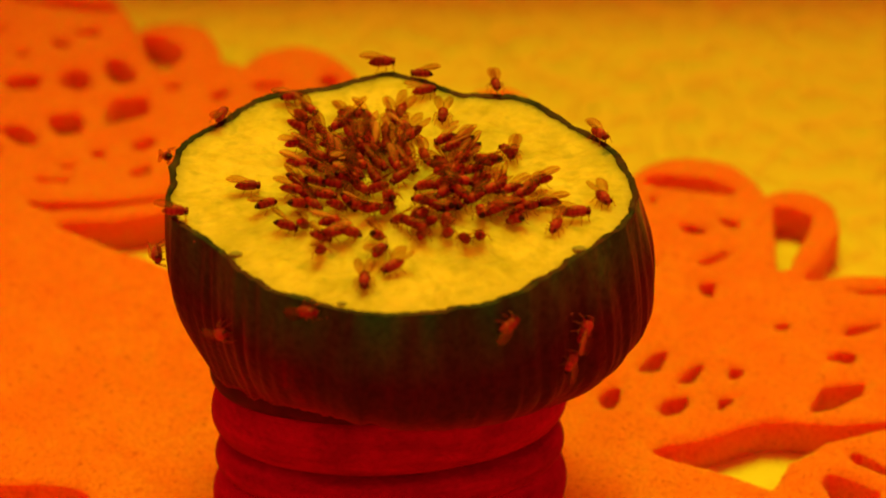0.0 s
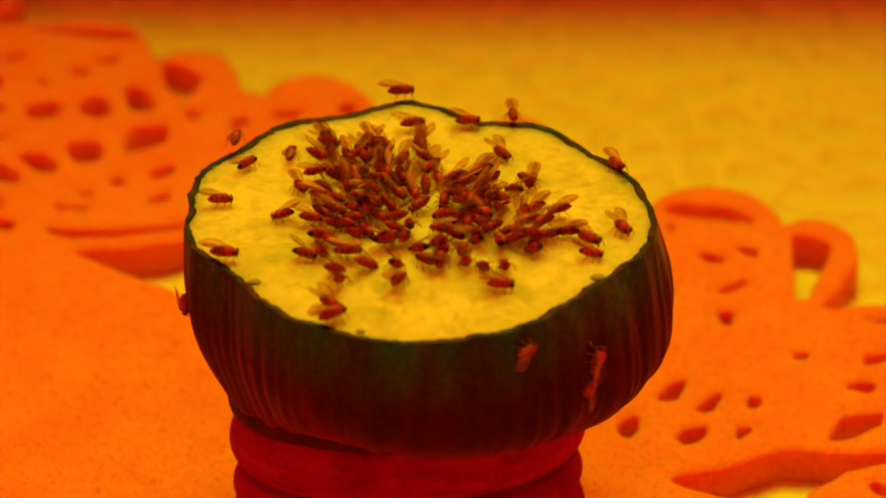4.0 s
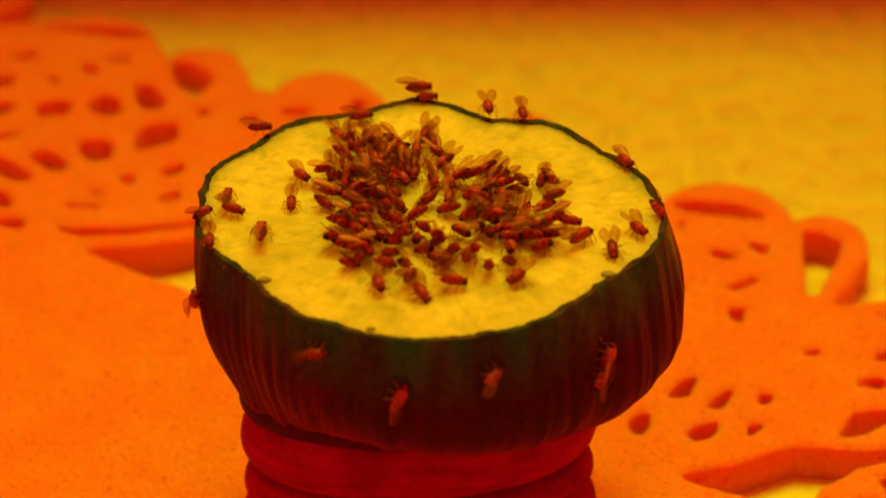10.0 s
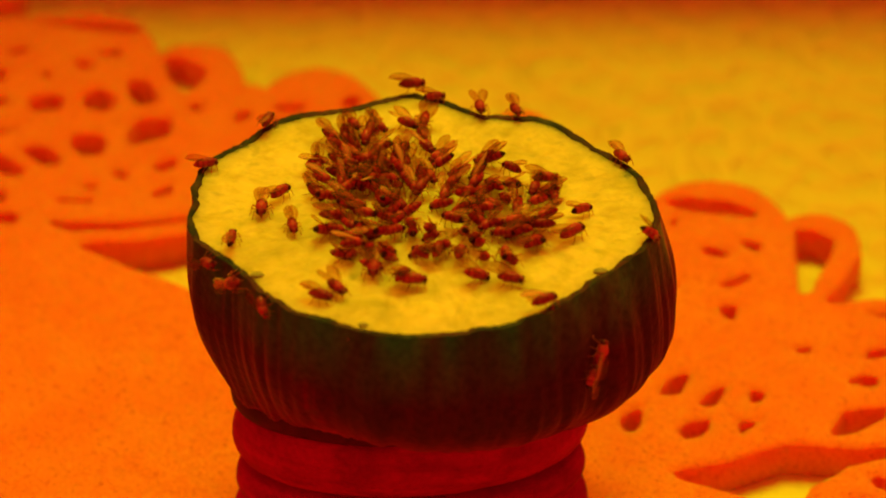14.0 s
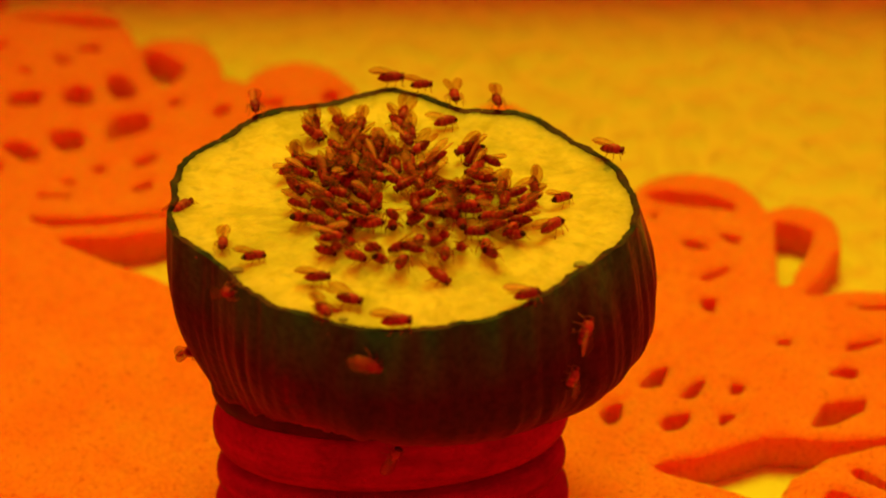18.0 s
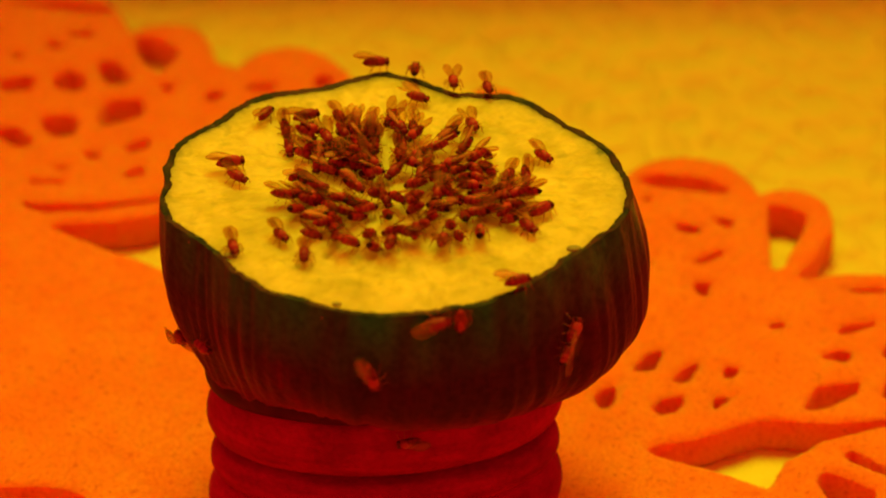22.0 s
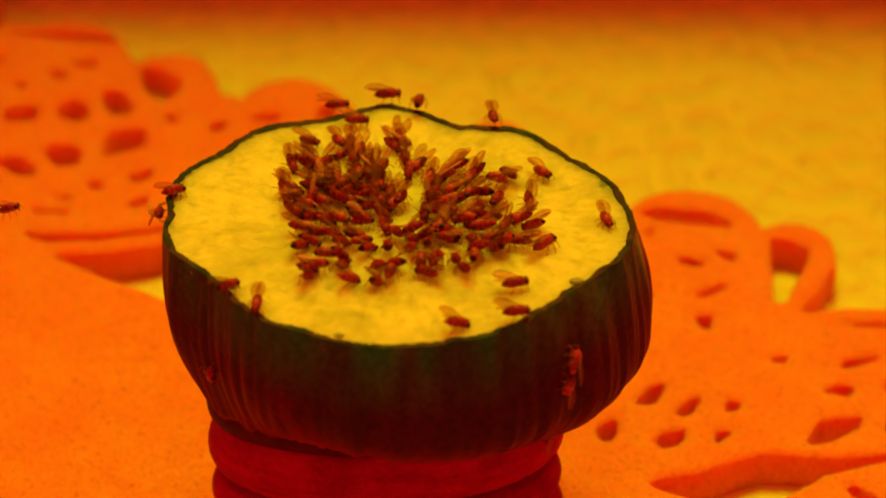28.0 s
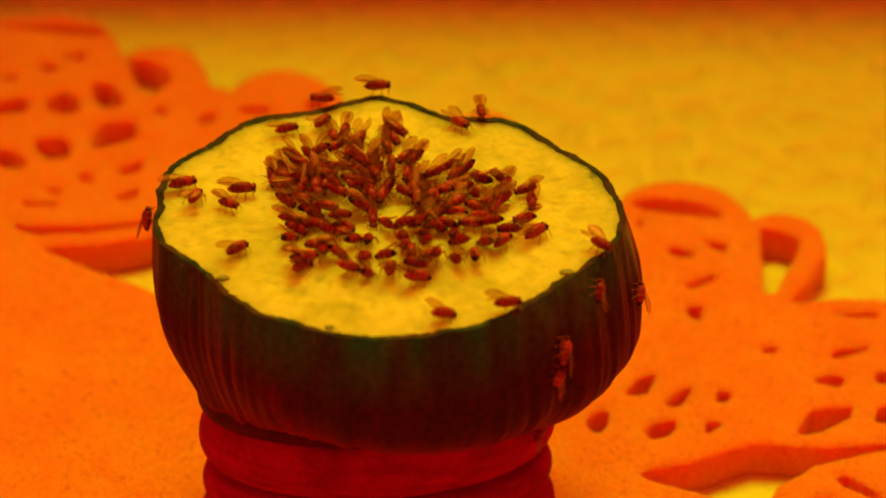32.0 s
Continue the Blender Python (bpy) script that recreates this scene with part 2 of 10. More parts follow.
# ---- mesh helpers ----
def from_bm(bm, name, smooth=True):
    me = bpy.data.meshes.new(name)
    bmesh.ops.recalc_face_normals(bm, faces=bm.faces)
    bm.to_mesh(me)
    bm.free()
    if smooth:
        me.shade_smooth()
    return me


def part(name, bm, material, parent, label="", smooth=True):
    me = bm if isinstance(bm, bpy.types.Mesh) else from_bm(bm, name, smooth)
    if not me.materials:
        me.materials.append(material)
    ob = new(name, me)
    ob.parent = parent
    return tagged(ob, label)


def loops_bm(rings, closed_ends=True):
    """A skin over rings of equally many points."""
    bm = bmesh.new()
    vs = [[bm.verts.new(p) for p in ring] for ring in rings]
    n = len(vs[0])
    for a, b in zip(vs, vs[1:]):
        for i in range(n):
            bm.faces.new((a[i], a[(i + 1) % n], b[(i + 1) % n], b[i]))
    if closed_ends is True:
        bm.faces.new(vs[0])
    if closed_ends:
        bm.faces.new(vs[-1])
    return bm


def box_mesh(name, x0, x1, y0, y1, z0, z1, material):
    bm = bmesh.new()
    bmesh.ops.create_cube(bm, size=1, matrix=Matrix.Translation(((x0 + x1) / 2, (y0 + y1) / 2, (z0 + z1) / 2)) @ Matrix.Diagonal((x1 - x0, y1 - y0, z1 - z0, 1)))
    me = from_bm(bm, name, False)
    me.materials.append(material)
    return new(name, me)


def egg(cx, cy, cz, rx, ry, rz, seg=10, rings=7, taper=0.0, pitch=0.0):
    bm = bmesh.new()
    bmesh.ops.create_uvsphere(bm, u_segments=seg, v_segments=rings, radius=1)
    turn = Matrix.Rotation(radians(pitch), 3, "Y")
    for v in bm.verts:
        x, y, z = v.co.z, v.co.y, v.co.x
        k = 1 + taper * x
        v.co = (turn @ Vector((x * rx, y * ry * k, z * rz * k)) + Vector((cx, cy, cz))) * MM
    return bm


# ---- the table in a dim room ----
FLOOR_WOOD = plain("floor_boards", (0.22, 0.13, 0.07))
tagged(box_mesh("floor", -2.1, 2.1, -2.1, 2.1, -0.85, -0.75, FLOOR_WOOD), "plain brown wooden floor of the room", "floor", kind="structure")


# out-of-view board, added only to cast shade on the far cloth
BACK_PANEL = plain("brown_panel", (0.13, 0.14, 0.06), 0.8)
tagged(box_mesh("wall_north", -0.6, 0.6, 0.161, 0.173, -0.0003, 0.108, BACK_PANEL), "unseen low brown panel added to shade the cloth's far end", "wall", kind="structure")


def build_table():
    table = tagged(new("table"), "wooden table under the pale tablecloth", "table")
    table.location = (0, 0.1, -0.75)
    wood = plain("table_wood", (0.25, 0.14, 0.07), 0.5)
    bm = bmesh.new()
    bmesh.ops.create_cube(bm, size=1, matrix=Matrix.Translation((0, 0, 0.7335)) @ Matrix.Diagonal((1.2, 0.9, 0.03, 1)))
    bmesh.ops.bevel(bm, geom=bm.edges[:], offset=0.004, segments=2, affect="EDGES")
    part("tabletop", bm, wood, table)
    for x in (-0.54, 0.54):
        for y in (-0.39, 0.39):
            rings = [[(x + s * math.cos(a), y + s * math.sin(a), z) for a in (k * math.pi / 6 for k in range(12))] for s, z in ((0.02, 0), (0.03, 0.3), (0.032, 0.7184))]
            part("leg", loops_bm(rings), wood, table)


build_table()


def build_cloth():
    """A thin cloth that covers the table and hangs over its edges."""
    bm, n, mx, my = bmesh.new(), 60, 0.60, 0.45
    grid = []
    for j in range(n + 1):
        row = []
        for i in range(n + 1):
            x, y = (i / n * 2 - 1) * (mx + 0.16), (j / n * 2 - 1) * (my + 0.16)
            ox, oy = max(0, abs(x) - mx - 0.004), max(0, abs(y) - my - 0.004)
            px, py = math.copysign(min(abs(x), mx + 0.004) + 0.05 * ox, x), math.copysign(min(abs(y), my + 0.004) + 0.05 * oy, y)
            drop = max(ox, oy)
            fold = 0.008 * math.sin(40 * (x + y)) * min(1, drop / 0.1)
            row.append(bm.verts.new((px + fold, py + 0.1 + fold, -drop)))
        grid.append(row)
    for j in range(n):
        for i in range(n):
            bm.faces.new((grid[j][i], grid[j][i + 1], grid[j + 1][i + 1], grid[j + 1][i]))
    me = from_bm(bm, "tablecloth")
    me.materials.append(CLOTH)
    ob = tagged(new("tablecloth", me), "pale yellow textured tablecloth lying on the table", "tablecloth")
    s = ob.modifiers.new("thickness", "SOLIDIFY")
    s.thickness, s.offset = 0.0012, -1


build_cloth()


# ---- felt mat with cut-out lace pattern ----
LOBES, HOLES = [], []


def lobe(x, y, a, b, turn, power=2.0):
    LOBES.append((x, y, a, b, radians(turn), power))


def hole(x, y, a, b, turn, power=2.4):
    HOLES.append((x, y, a, b, radians(turn), power))


CUTS = []


def cut(corners):
    """A cut-out with straight sides."""
    CUTS.append(corners)


lobe(0.0, -60.0, 142.0, 105.5, 0, 4.0)
lobe(-52.9, 83.7, 42.4, 17.6, -81, 4.0)
lobe(-32.8, 87.8, 27.1, 8.1, -85, 3.0)
lobe(-14.8, 82.0, 25.4, 11.7, -87)
lobe(-24.9, 81.8, 20.7, 7.6, -86)
lobe(13.7, 69.6, 24.6, 8.6, 88)
lobe(37.8, 45.0, 29.5, 11.9, 83, 2.5)
lobe(52.2, 53.1, 12.4, 6.0, 79, 2.6)
lobe(-72.0, 136.8, 9.7, 7.5, -65)
lobe(-36.0, 44.0, 18.0, 9.0, 0, 4.0)
hole(-33.2, 95.2, 1.1, 1.0, -67)
hole(-10.3, 96.6, 1.9, 1.4, 75)
cut([(-47.0, 58.0), (-43.0, 58.1), (-37.8, 58.6), (-34.1, 59.4), (-31.2, 60.4), (-22.0, 62.6), (-20.0, 52.0), (-24.0, 43.0), (-30.0, 46.6), (-34.0, 49.4), (-37.0, 50.9), (-41.8, 54.4)])
cut([(-39.3, 111.1), (-36.2, 110.6), (-32.4, 106.6), (-32.4, 103.9), (-34.8, 99.5), (-37.2, 102.1), (-39.0, 106.6)])
cut([(-44.4, 103.1), (-41.5, 103.8), (-38.7, 98.6), (-38.9, 96.2), (-41.9, 95.8), (-43.5, 98.6)])
cut([(-50.5, 98.0), (-48.0, 100.8), (-45.7, 98.9), (-44.9, 95.1), (-46.3, 93.8), (-49.6, 94.6)])
cut([(-58.3, 97.2), (-54.0, 99.0), (-52.4, 97.1), (-52.9, 94.0), (-57.3, 93.4)])
cut([(-65.8, 97.3), (-61.8, 98.2), (-60.5, 95.9), (-63.4, 93.5), (-65.2, 93.5)])
cut([(-42.8, 87.4), (-41.6, 91.4), (-36.6, 92.3), (-35.8, 88.1), (-37.6, 85.9), (-41.8, 83.6)])
cut([(-50.8, 86.4), (-46.3, 87.3), (-44.8, 84.6), (-45.2, 81.5), (-48.2, 80.8), (-49.9, 82.9)])
cut([(-57.1, 83.2), (-53.6, 83.6), (-50.7, 80.1), (-51.3, 78.0), (-53.8, 78.4), (-56.7, 81.5)])
cut([(-62.5, 81.8), (-59.8, 81.4), (-55.7, 77.4), (-55.8, 74.9), (-59.0, 75.8), (-62.0, 78.7)])
cut([(-61.9, 73.2), (-58.8, 72.7), (-57.1, 69.9), (-57.7, 68.2), (-61.2, 69.1)])
cut([(-60.8, 65.6), (-55.7, 66.1), (-54.4, 64.0), (-55.3, 62.9), (-60.6, 64.5)])
cut([(-53.4, 109.7), (-50.6, 109.2), (-49.3, 107.2), (-51.8, 106.7)])
cut([(-57.7, 105.4), (-55.7, 106.1), (-55.4, 103.8), (-57.3, 103.8)])
cut([(-66.5, 106.2), (-62.4, 106.2), (-62.5, 103.2), (-66.0, 102.8)])
cut([(-64.4, 112.5), (-61.3, 114.2), (-59.3, 113.5), (-62.3, 111.1)])
cut([(-50.5, 112.6), (-45.8, 113.1), (-46.0, 110.5), (-48.9, 110.9)])
cut([(-62.2, 123.3), (-50.1, 122.4), (-44.2, 121.1), (-43.5, 119.2), (-46.0, 118.4), (-54.5, 120.4)])
cut([(-64.4, 88.3), (-60.0, 88.6), (-57.4, 89.7), (-60.6, 86.8), (-64.1, 86.5)])
cut([(-38.4, 78.1), (-34.6, 80.7), (-34.2, 78.5), (-36.6, 76.5)])
cut([(-37.8, 70.8), (-34.3, 73.3), (-34.3, 70.8), (-36.3, 69.6)])
cut([(-43.8, 76.5), (-41.5, 77.3), (-40.8, 74.9), (-42.7, 74.9)])
cut([(-48.5, 72.9), (-44.2, 72.9), (-45.7, 71.4)])
cut([(-50.5, 69.8), (-44.8, 69.1), (-45.1, 68.2), (-49.8, 68.2)])
cut([(-50.9, 64.5), (-48.1, 63.3), (-39.3, 63.3), (-31.4, 64.7), (-31.3, 63.5), (-39.9, 61.2), (-47.0, 60.9), (-50.2, 62.6)])
cut([(-27.8, 93.0), (-25.1, 95.1), (-24.4, 93.0), (-26.8, 90.5)])
cut([(-21.8, 96.1), (-17.7, 96.4), (-16.5, 94.9), (-18.5, 93.8), (-21.7, 94.2)])
cut([(33.2, 68.6), (36.8, 70.0), (42.8, 68.9), (46.1, 65.7), (45.9, 64.2), (39.8, 65.1), (35.2, 66.5)])
cut([(37.1, 56.2), (39.3, 56.8), (41.3, 55.0), (40.2, 54.0), (37.8, 54.8)])
cut([(42.2, 58.5), (45.6, 57.9), (45.6, 56.1), (44.2, 55.5)])
cut([(37.5, 47.2), (43.2, 50.3), (43.2, 49.0), (39.9, 46.9)])
cut([(37.9, 42.7), (40.8, 42.7), (40.0, 39.6), (38.8, 39.7)])
cut([(33.8, 63.7), (35.8, 64.2), (34.5, 62.0), (33.6, 61.5)])
cut([(46.2, 33.0), (49.4, 33.6), (47.4, 32.2)])
cut([(31.9, 48.1), (34.0, 48.2), (33.0, 46.5), (32.2, 46.2)])
cut([(50.4, 61.3), (53.1, 61.3), (55.8, 59.0), (54.9, 55.6), (51.8, 48.9), (50.9, 46.3), (49.4, 45.6), (48.8, 45.6)])
cut([(57.7, 54.3), (59.6, 54.2), (58.3, 44.6), (55.7, 43.9), (53.4, 43.4), (51.9, 43.9), (55.4, 48.9)])
cut([(28.7, 24.4), (30.4, 27.3), (33.1, 28.9), (33.2, 27.8), (31.6, 24.1), (30.0, 23.6)])
cut([(33.2, 22.0), (35.2, 24.8), (37.2, 25.9), (37.1, 24.5), (35.5, 21.7), (34.2, 21.3)])
cut([(40.0, 25.0), (41.9, 24.7), (42.0, 23.4), (40.7, 22.1), (39.7, 22.5)])
cut([(30.4, 16.6), (31.4, 18.4), (34.6, 19.2), (34.6, 17.8), (33.3, 15.8), (31.2, 15.2)])
cut([(38.0, 18.8), (41.0, 19.2), (40.4, 18.5), (38.4, 16.5), (37.6, 16.1)])
cut([(52.4, 27.0), (54.5, 28.1), (56.2, 27.7), (56.3, 26.4), (55.0, 25.2), (52.1, 26.2)])
cut([(55.1, 31.9), (56.3, 33.3), (60.3, 34.2), (60.6, 33.5), (57.0, 31.3), (55.0, 31.0)])
cut([(46.3, 33.4), (49.6, 34.1), (48.4, 32.3), (47.4, 32.3)])
cut([(48.5, 16.3), (50.8, 20.9), (56.6, 21.6), (55.7, 19.3), (51.6, 16.3), (49.1, 15.9)])
cut([(23.6, 19.0), (25.0, 20.8), (26.8, 21.3), (26.4, 18.2), (25.3, 16.7), (24.1, 16.7)])
cut([(51.5, 8.1), (53.1, 8.6), (56.3, 5.2), (57.7, 2.8), (56.0, 3.5), (52.3, 6.2)])
cut([(47.8, 2.9), (49.1, 4.8), (50.5, 4.3), (54.4, 1.0), (54.0, -2.7), (49.4, -2.6)])
cut([(59.9, 27.9), (61.8, 29.0), (62.1, 25.7), (59.8, 26.1)])
cut([(58.3, 19.0), (59.3, 21.5), (61.0, 21.5), (60.3, 17.9), (58.3, 17.9)])
cut([(56.7, 41.3), (63.1, 41.6), (62.8, 40.3), (58.5, 40.3)])
cut([(-50.0, 3.2), (-41.1, 3.5), (-37.2, 3.0), (-35.1, 1.6), (-34.1, -2.2), (-49.2, -1.9)])
cut([(28.5, 9.2), (35.6, 10.9), (42.8, 14.4), (52.0, 13.6), (60.1, 14.2), (60.0, 13.3), (50.1, 10.2), (45.0, 6.4), (42.4, 1.5), (35.6, 5.3), (30.3, 7.5)])


def many_sided(X, Y, corners):
    """Distance to a many-sided outline, negative inside."""
    d, sign = np.full(X.shape, 1e9), np.ones(X.shape)
    for (ax, ay), (bx, by) in zip(corners, corners[1:] + corners[:1]):
        ex, ey = bx - ax, by - ay
        k = np.clip(((X - ax) * ex + (Y - ay) * ey) / (ex * ex + ey * ey), 0, 1)
        d = np.minimum(d, np.hypot(X - ax - k * ex, Y - ay - k * ey))
        if ey:
            crosses = ((Y >= ay) != (Y >= by)) & (X < ax + (Y - ay) / ey * ex)
            sign = np.where(crosses, -sign, sign)
    return d * sign



def oval(X, Y, x, y, a, b, turn, power):
    u, v = (X - x) * math.cos(turn) + (Y - y) * math.sin(turn), -(X - x) * math.sin(turn) + (Y - y) * math.cos(turn)
    return ((np.abs(u / a) ** power + np.abs(v / b) ** power) ** (1 / power) - 1) * min(a, b)


def build_mat(thick=5.0, cell=0.6):
    xs, ys = np.arange(-145, 145.1, cell), np.arange(-170, 150, cell)
    X, Y = np.meshgrid(xs, ys)
    f = np.minimum.reduce([oval(X, Y, *o) for o in LOBES])
    for o in HOLES:
        f = np.maximum(f, -oval(X, Y, *o))
    for corners in CUTS:
        f = np.maximum(f, -0.1 - many_sided(X, Y, corners))
    f = f + 0.10 * np.sin(X * 2.1 + 1.3 * np.sin(Y * 1.7)) * np.sin(Y * 2.3 + np.sin(X * 1.1))
    f = np.where(np.abs(f) < 1e-4, 1e-4, f)
    wave = 0.22 * np.sin(X * 0.09 + 1) * np.cos(Y * 0.07) + 0.05 * np.sin(X * 0.8 + Y * 0.6)
    ny, nx = f.shape
    index, verts, faces = -np.ones(f.shape, int), [], []
    edge_round = lambda d: thick - 0.45 * max(0.0, 1 + d / 0.9) ** 2
    for j, i in zip(*np.nonzero(f < 0)):
        index[j, i] = len(verts)
        verts.append((xs[i], ys[j], edge_round(f[j, i]) + wave[j, i]))
    crossing, rim = {}, []

    def cut(p, q):
        key = (min(p, q), max(p, q))
        if key not in crossing:
            k = f[p] / (f[p] - f[q])
            crossing[key] = len(verts)
            verts.append((xs[p[1]] + k * (xs[q[1]] - xs[p[1]]), ys[p[0]] + k * (ys[q[0]] - ys[p[0]]), thick - 0.45 + wave[p]))
        return crossing[key]

    inside = f < 0
    count = inside[:-1, :-1].astype(int) + inside[:-1, 1:] + inside[1:, 1:] + inside[1:, :-1]
    for j, i in zip(*np.nonzero(count)):
        corners = [(j, i), (j, i + 1), (j + 1, i + 1), (j + 1, i)]
        poly, cuts = [], []
        for p, q in zip(corners, corners[1:] + corners[:1]):
            if inside[p]:
                poly.append(index[p])
            if inside[p] != inside[q]:
                c = cut(p, q)
                poly.append(c)
                cuts.append((c, inside[p]))
        faces.append(poly)
        for k, (c, leaving) in enumerate(cuts):
            if leaving:
                rim.append((c, cuts[(k + 1) % len(cuts)][0]))
    low = {}
    for e in rim:
        for c in e:
            if c not in low:
                low[c] = len(verts)
                x, y, z = verts[c]
                verts.append((x, y, 0.02))
    faces += [(b, a, low[a], low[b]) for a, b in rim]
    me = bpy.data.meshes.new("felt_mat")
    me.from_pydata([(x * MM, y * MM, z * MM) for x, y, z in verts], [], faces)
    me.shade_smooth()
    me.set_sharp_from_angle(angle=radians(50))
    me.materials.append(FELT)
    tagged(new("felt_mat", me), "thick orange felt mat with cut-out lace pattern on the tablecloth", "table mat")


build_mat()

# ---- the slice and its stand ----
TOP = 46.0
OUTLINE = (22.13, -0.14, 0.48, 0.52, -0.39, 0.35, 0.50, 0.50, -0.05, -0.06, 0.11, 0.11, -0.18, 0.08, -0.25, 0.23, 0.15, -0.05, 0.10, -0.35, 0.10, 0.13, -0.22)


def rim_radius(a):
    r = OUTLINE[0]
    for k in range(1, len(OUTLINE) // 2 + 1):
        r += OUTLINE[2 * k - 1] * math.cos(k * a) + OUTLINE[2 * k] * math.sin(k * a)
    deg = math.degrees(a) % 360
    for at, wide, by in ((210, 5, 0.4), (227.5, 6, -0.75), (246, 14, -0.3)):
        r += by * math.exp(-((deg - at) / wide) ** 2)
    return r + 0.22 * noise.noise((math.cos(a) * 9, math.sin(a) * 9, 1.0)) + 0.10 * noise.noise((math.cos(a) * 28, math.sin(a) * 28, 4.0))


def skin_point(a, s):
    """A point of the skin in mm: a the angle round the axis, s from 0 at the cut to 1 at the lower end."""
    depth = (22.8 + 1.6 * math.cos(a) - 2.5 * max(0.0, -math.sin(a))) * s
    depth += 0.5 * s + 0.9 * s ** 8 * noise.noise((math.cos(a) * 16, math.sin(a) * 16, 2.5)) + 0.5 * s ** 8 * noise.noise((math.cos(a) * 40, math.sin(a) * 40, 7.5))
    top = rim_radius(a) + 0.9
    top *= 1 + (0.057 + 0.042 * math.cos(a)) * math.sin(math.pi * min(1, s / (0.9 + 0.12 * math.cos(a))))
    ridge = noise.noise((math.cos(a) * 7, math.sin(a) * 7, s * 0.5)) * 0.75 + noise.noise((math.cos(a) * 20, math.sin(a) * 20, s)) * 0.40 - 0.12 * abs(noise.noise((math.cos(a) * 34, math.sin(a) * 34, s * 0.7)))
    start = 0.42 + 0.12 * math.cos(a)
    w = max(0.0, (s - start) / (1 - start)) ** 2
    x, y = top * math.cos(a) * (1 - w) + (18.9 * math.cos(a) - 1.2) * w, top * math.sin(a) * (1 - w) + 12.2 * math.sin(a) * w
    k = 1 + ridge * min(1, 4 * s) / 24
    return Vector((x * k, y * k, -depth))


def lip(a):
    return 0.26 + 0.40 * noise.noise((math.cos(a) * 4, math.sin(a) * 4, 5.0)) + 0.36 * noise.noise((math.cos(a) * 17, math.sin(a) * 17, 2.0)) + 0.34 * noise.noise((math.cos(a) * 44, math.sin(a) * 44, 6.0))


def build_slice():
    thing = tagged(new("squash_slice"), "thick dark green squash slice with pale flesh on a stand", "vegetable")
    thing.location = (0, 0, TOP * MM)
    n = 420
    angles = [2 * math.pi * i / n for i in range(n)]
    rings = []
    for reach, rise in ((0.26, 0.0), (0.36, 0.1), (0.5, 0.4), (0.66, 0.45), (0.9, 0.1)):
        ring = []
        for a in angles:
            ca, sa = math.cos(a), math.sin(a)
            ragged = 0.30 * noise.noise((ca * 9, sa * 9, 9.0)) + 0.16 * noise.noise((ca * 26, sa * 26, 3.0)) + 0.10 * noise.noise((ca * 50, sa * 50, 6.0))
            curl = (0.24 * noise.noise((ca * 9, sa * 9, 4.0)) + 0.16 * noise.noise((ca * 27, sa * 27, 8.0)) + 0.10 * noise.noise((ca * 55, sa * 55, 3.0))) * min(1, reach / 0.6)
            r = rim_radius(a) + reach + curl - (0.18 * max(0, sa) if reach < 0.4 else 0) + ragged * max(0, 1 - (reach - 0.26) / 0.4)
            ring.append(Vector((r * ca, r * sa, 0.12 + lip(a) * rise)) * MM)
        rings.append(ring)
    for j in range(1, 27):
        s = (j / 26) ** 1.15
        rings.append([skin_point(a, s) * MM for a in angles])
    rings.insert(0, [Vector((p.x * 0.985, p.y * 0.985, -0.5 * MM)) for p in rings[0]])
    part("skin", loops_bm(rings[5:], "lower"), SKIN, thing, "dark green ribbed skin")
    part("rind_edge", loops_bm(rings[:6], False), RIND, thing, "green rind along the cut")
    bm = bmesh.new()
    rimward, spoke = bm.verts.layers.float.new("rimward"), bm.verts.layers.float_vector.new("spoke")
    m, rows = 60, []
    for k in range(1, m + 1):
        row = []
        for a in angles:
            t = k / m
            r = (rim_radius(a) + 0.55) * t
            x, y = r * math.cos(a), r * math.sin(a)
            z = 0.25 * noise.noise((x * 0.25, y * 0.25, 0)) + 0.20 * noise.noise((x * 0.7, y * 0.7, 3)) + 0.09 * noise.noise((x * 2.0, y * 2.0, 7))
            z = z * (1 - t ** 14) + 0.04 * t ** 8 - 0.25 * math.exp(-((x + 1) ** 2 + (y - 2) ** 2) / 60)
            z += 0.16 * t * noise.noise((math.cos(a) * 13, math.sin(a) * 13, 0.2 * r)) * (1 - t ** 6)
            row.append(bm.verts.new((x * MM, y * MM, z * MM)))
            row[-1][rimward], row[-1][spoke] = t - 0.10 * max(0.0, 0.15 - math.sin(a)) ** 0.5, Vector((13 * math.cos(a), 13 * math.sin(a), 0.22 * r))
        rows.append(row)
    mid = bm.verts.new((0, 0, -0.25 * MM))
    for i in range(n):
        bm.faces.new((mid, rows[0][i], rows[0][(i + 1) % n]))
        for a, b in zip(rows, rows[1:]):
            bm.faces.new((a[i], b[i], b[(i + 1) % n], a[(i + 1) % n]))
    part("flesh", bm, FLESH, thing, "pale yellow-green cut flesh")
    for a, r, size in ((217, -0.4, 0.7), (327, -0.2, 0.75), (255, -0.2, 0.5)):
        a = radians(a)
        r = rim_radius(a) + r
        lump = egg(r * math.cos(a), r * math.sin(a), 0.12, size, size * 0.7, size * 0.4, 10, 8)
        part("pulp_lump", lump, PULP, thing, "small pale lump of pulp")
    for a, s, size in ((203, 0.03, 0.13), (318, 0.22, 0.15), (252, 0.05, 0.10)):
        p = skin_point(radians(a), s)
        part("juice_drop", egg(p.x, p.y, p.z, size, size, size, 10, 8), DROP, thing, "tiny clear drop of juice")
    return thing


build_slice()


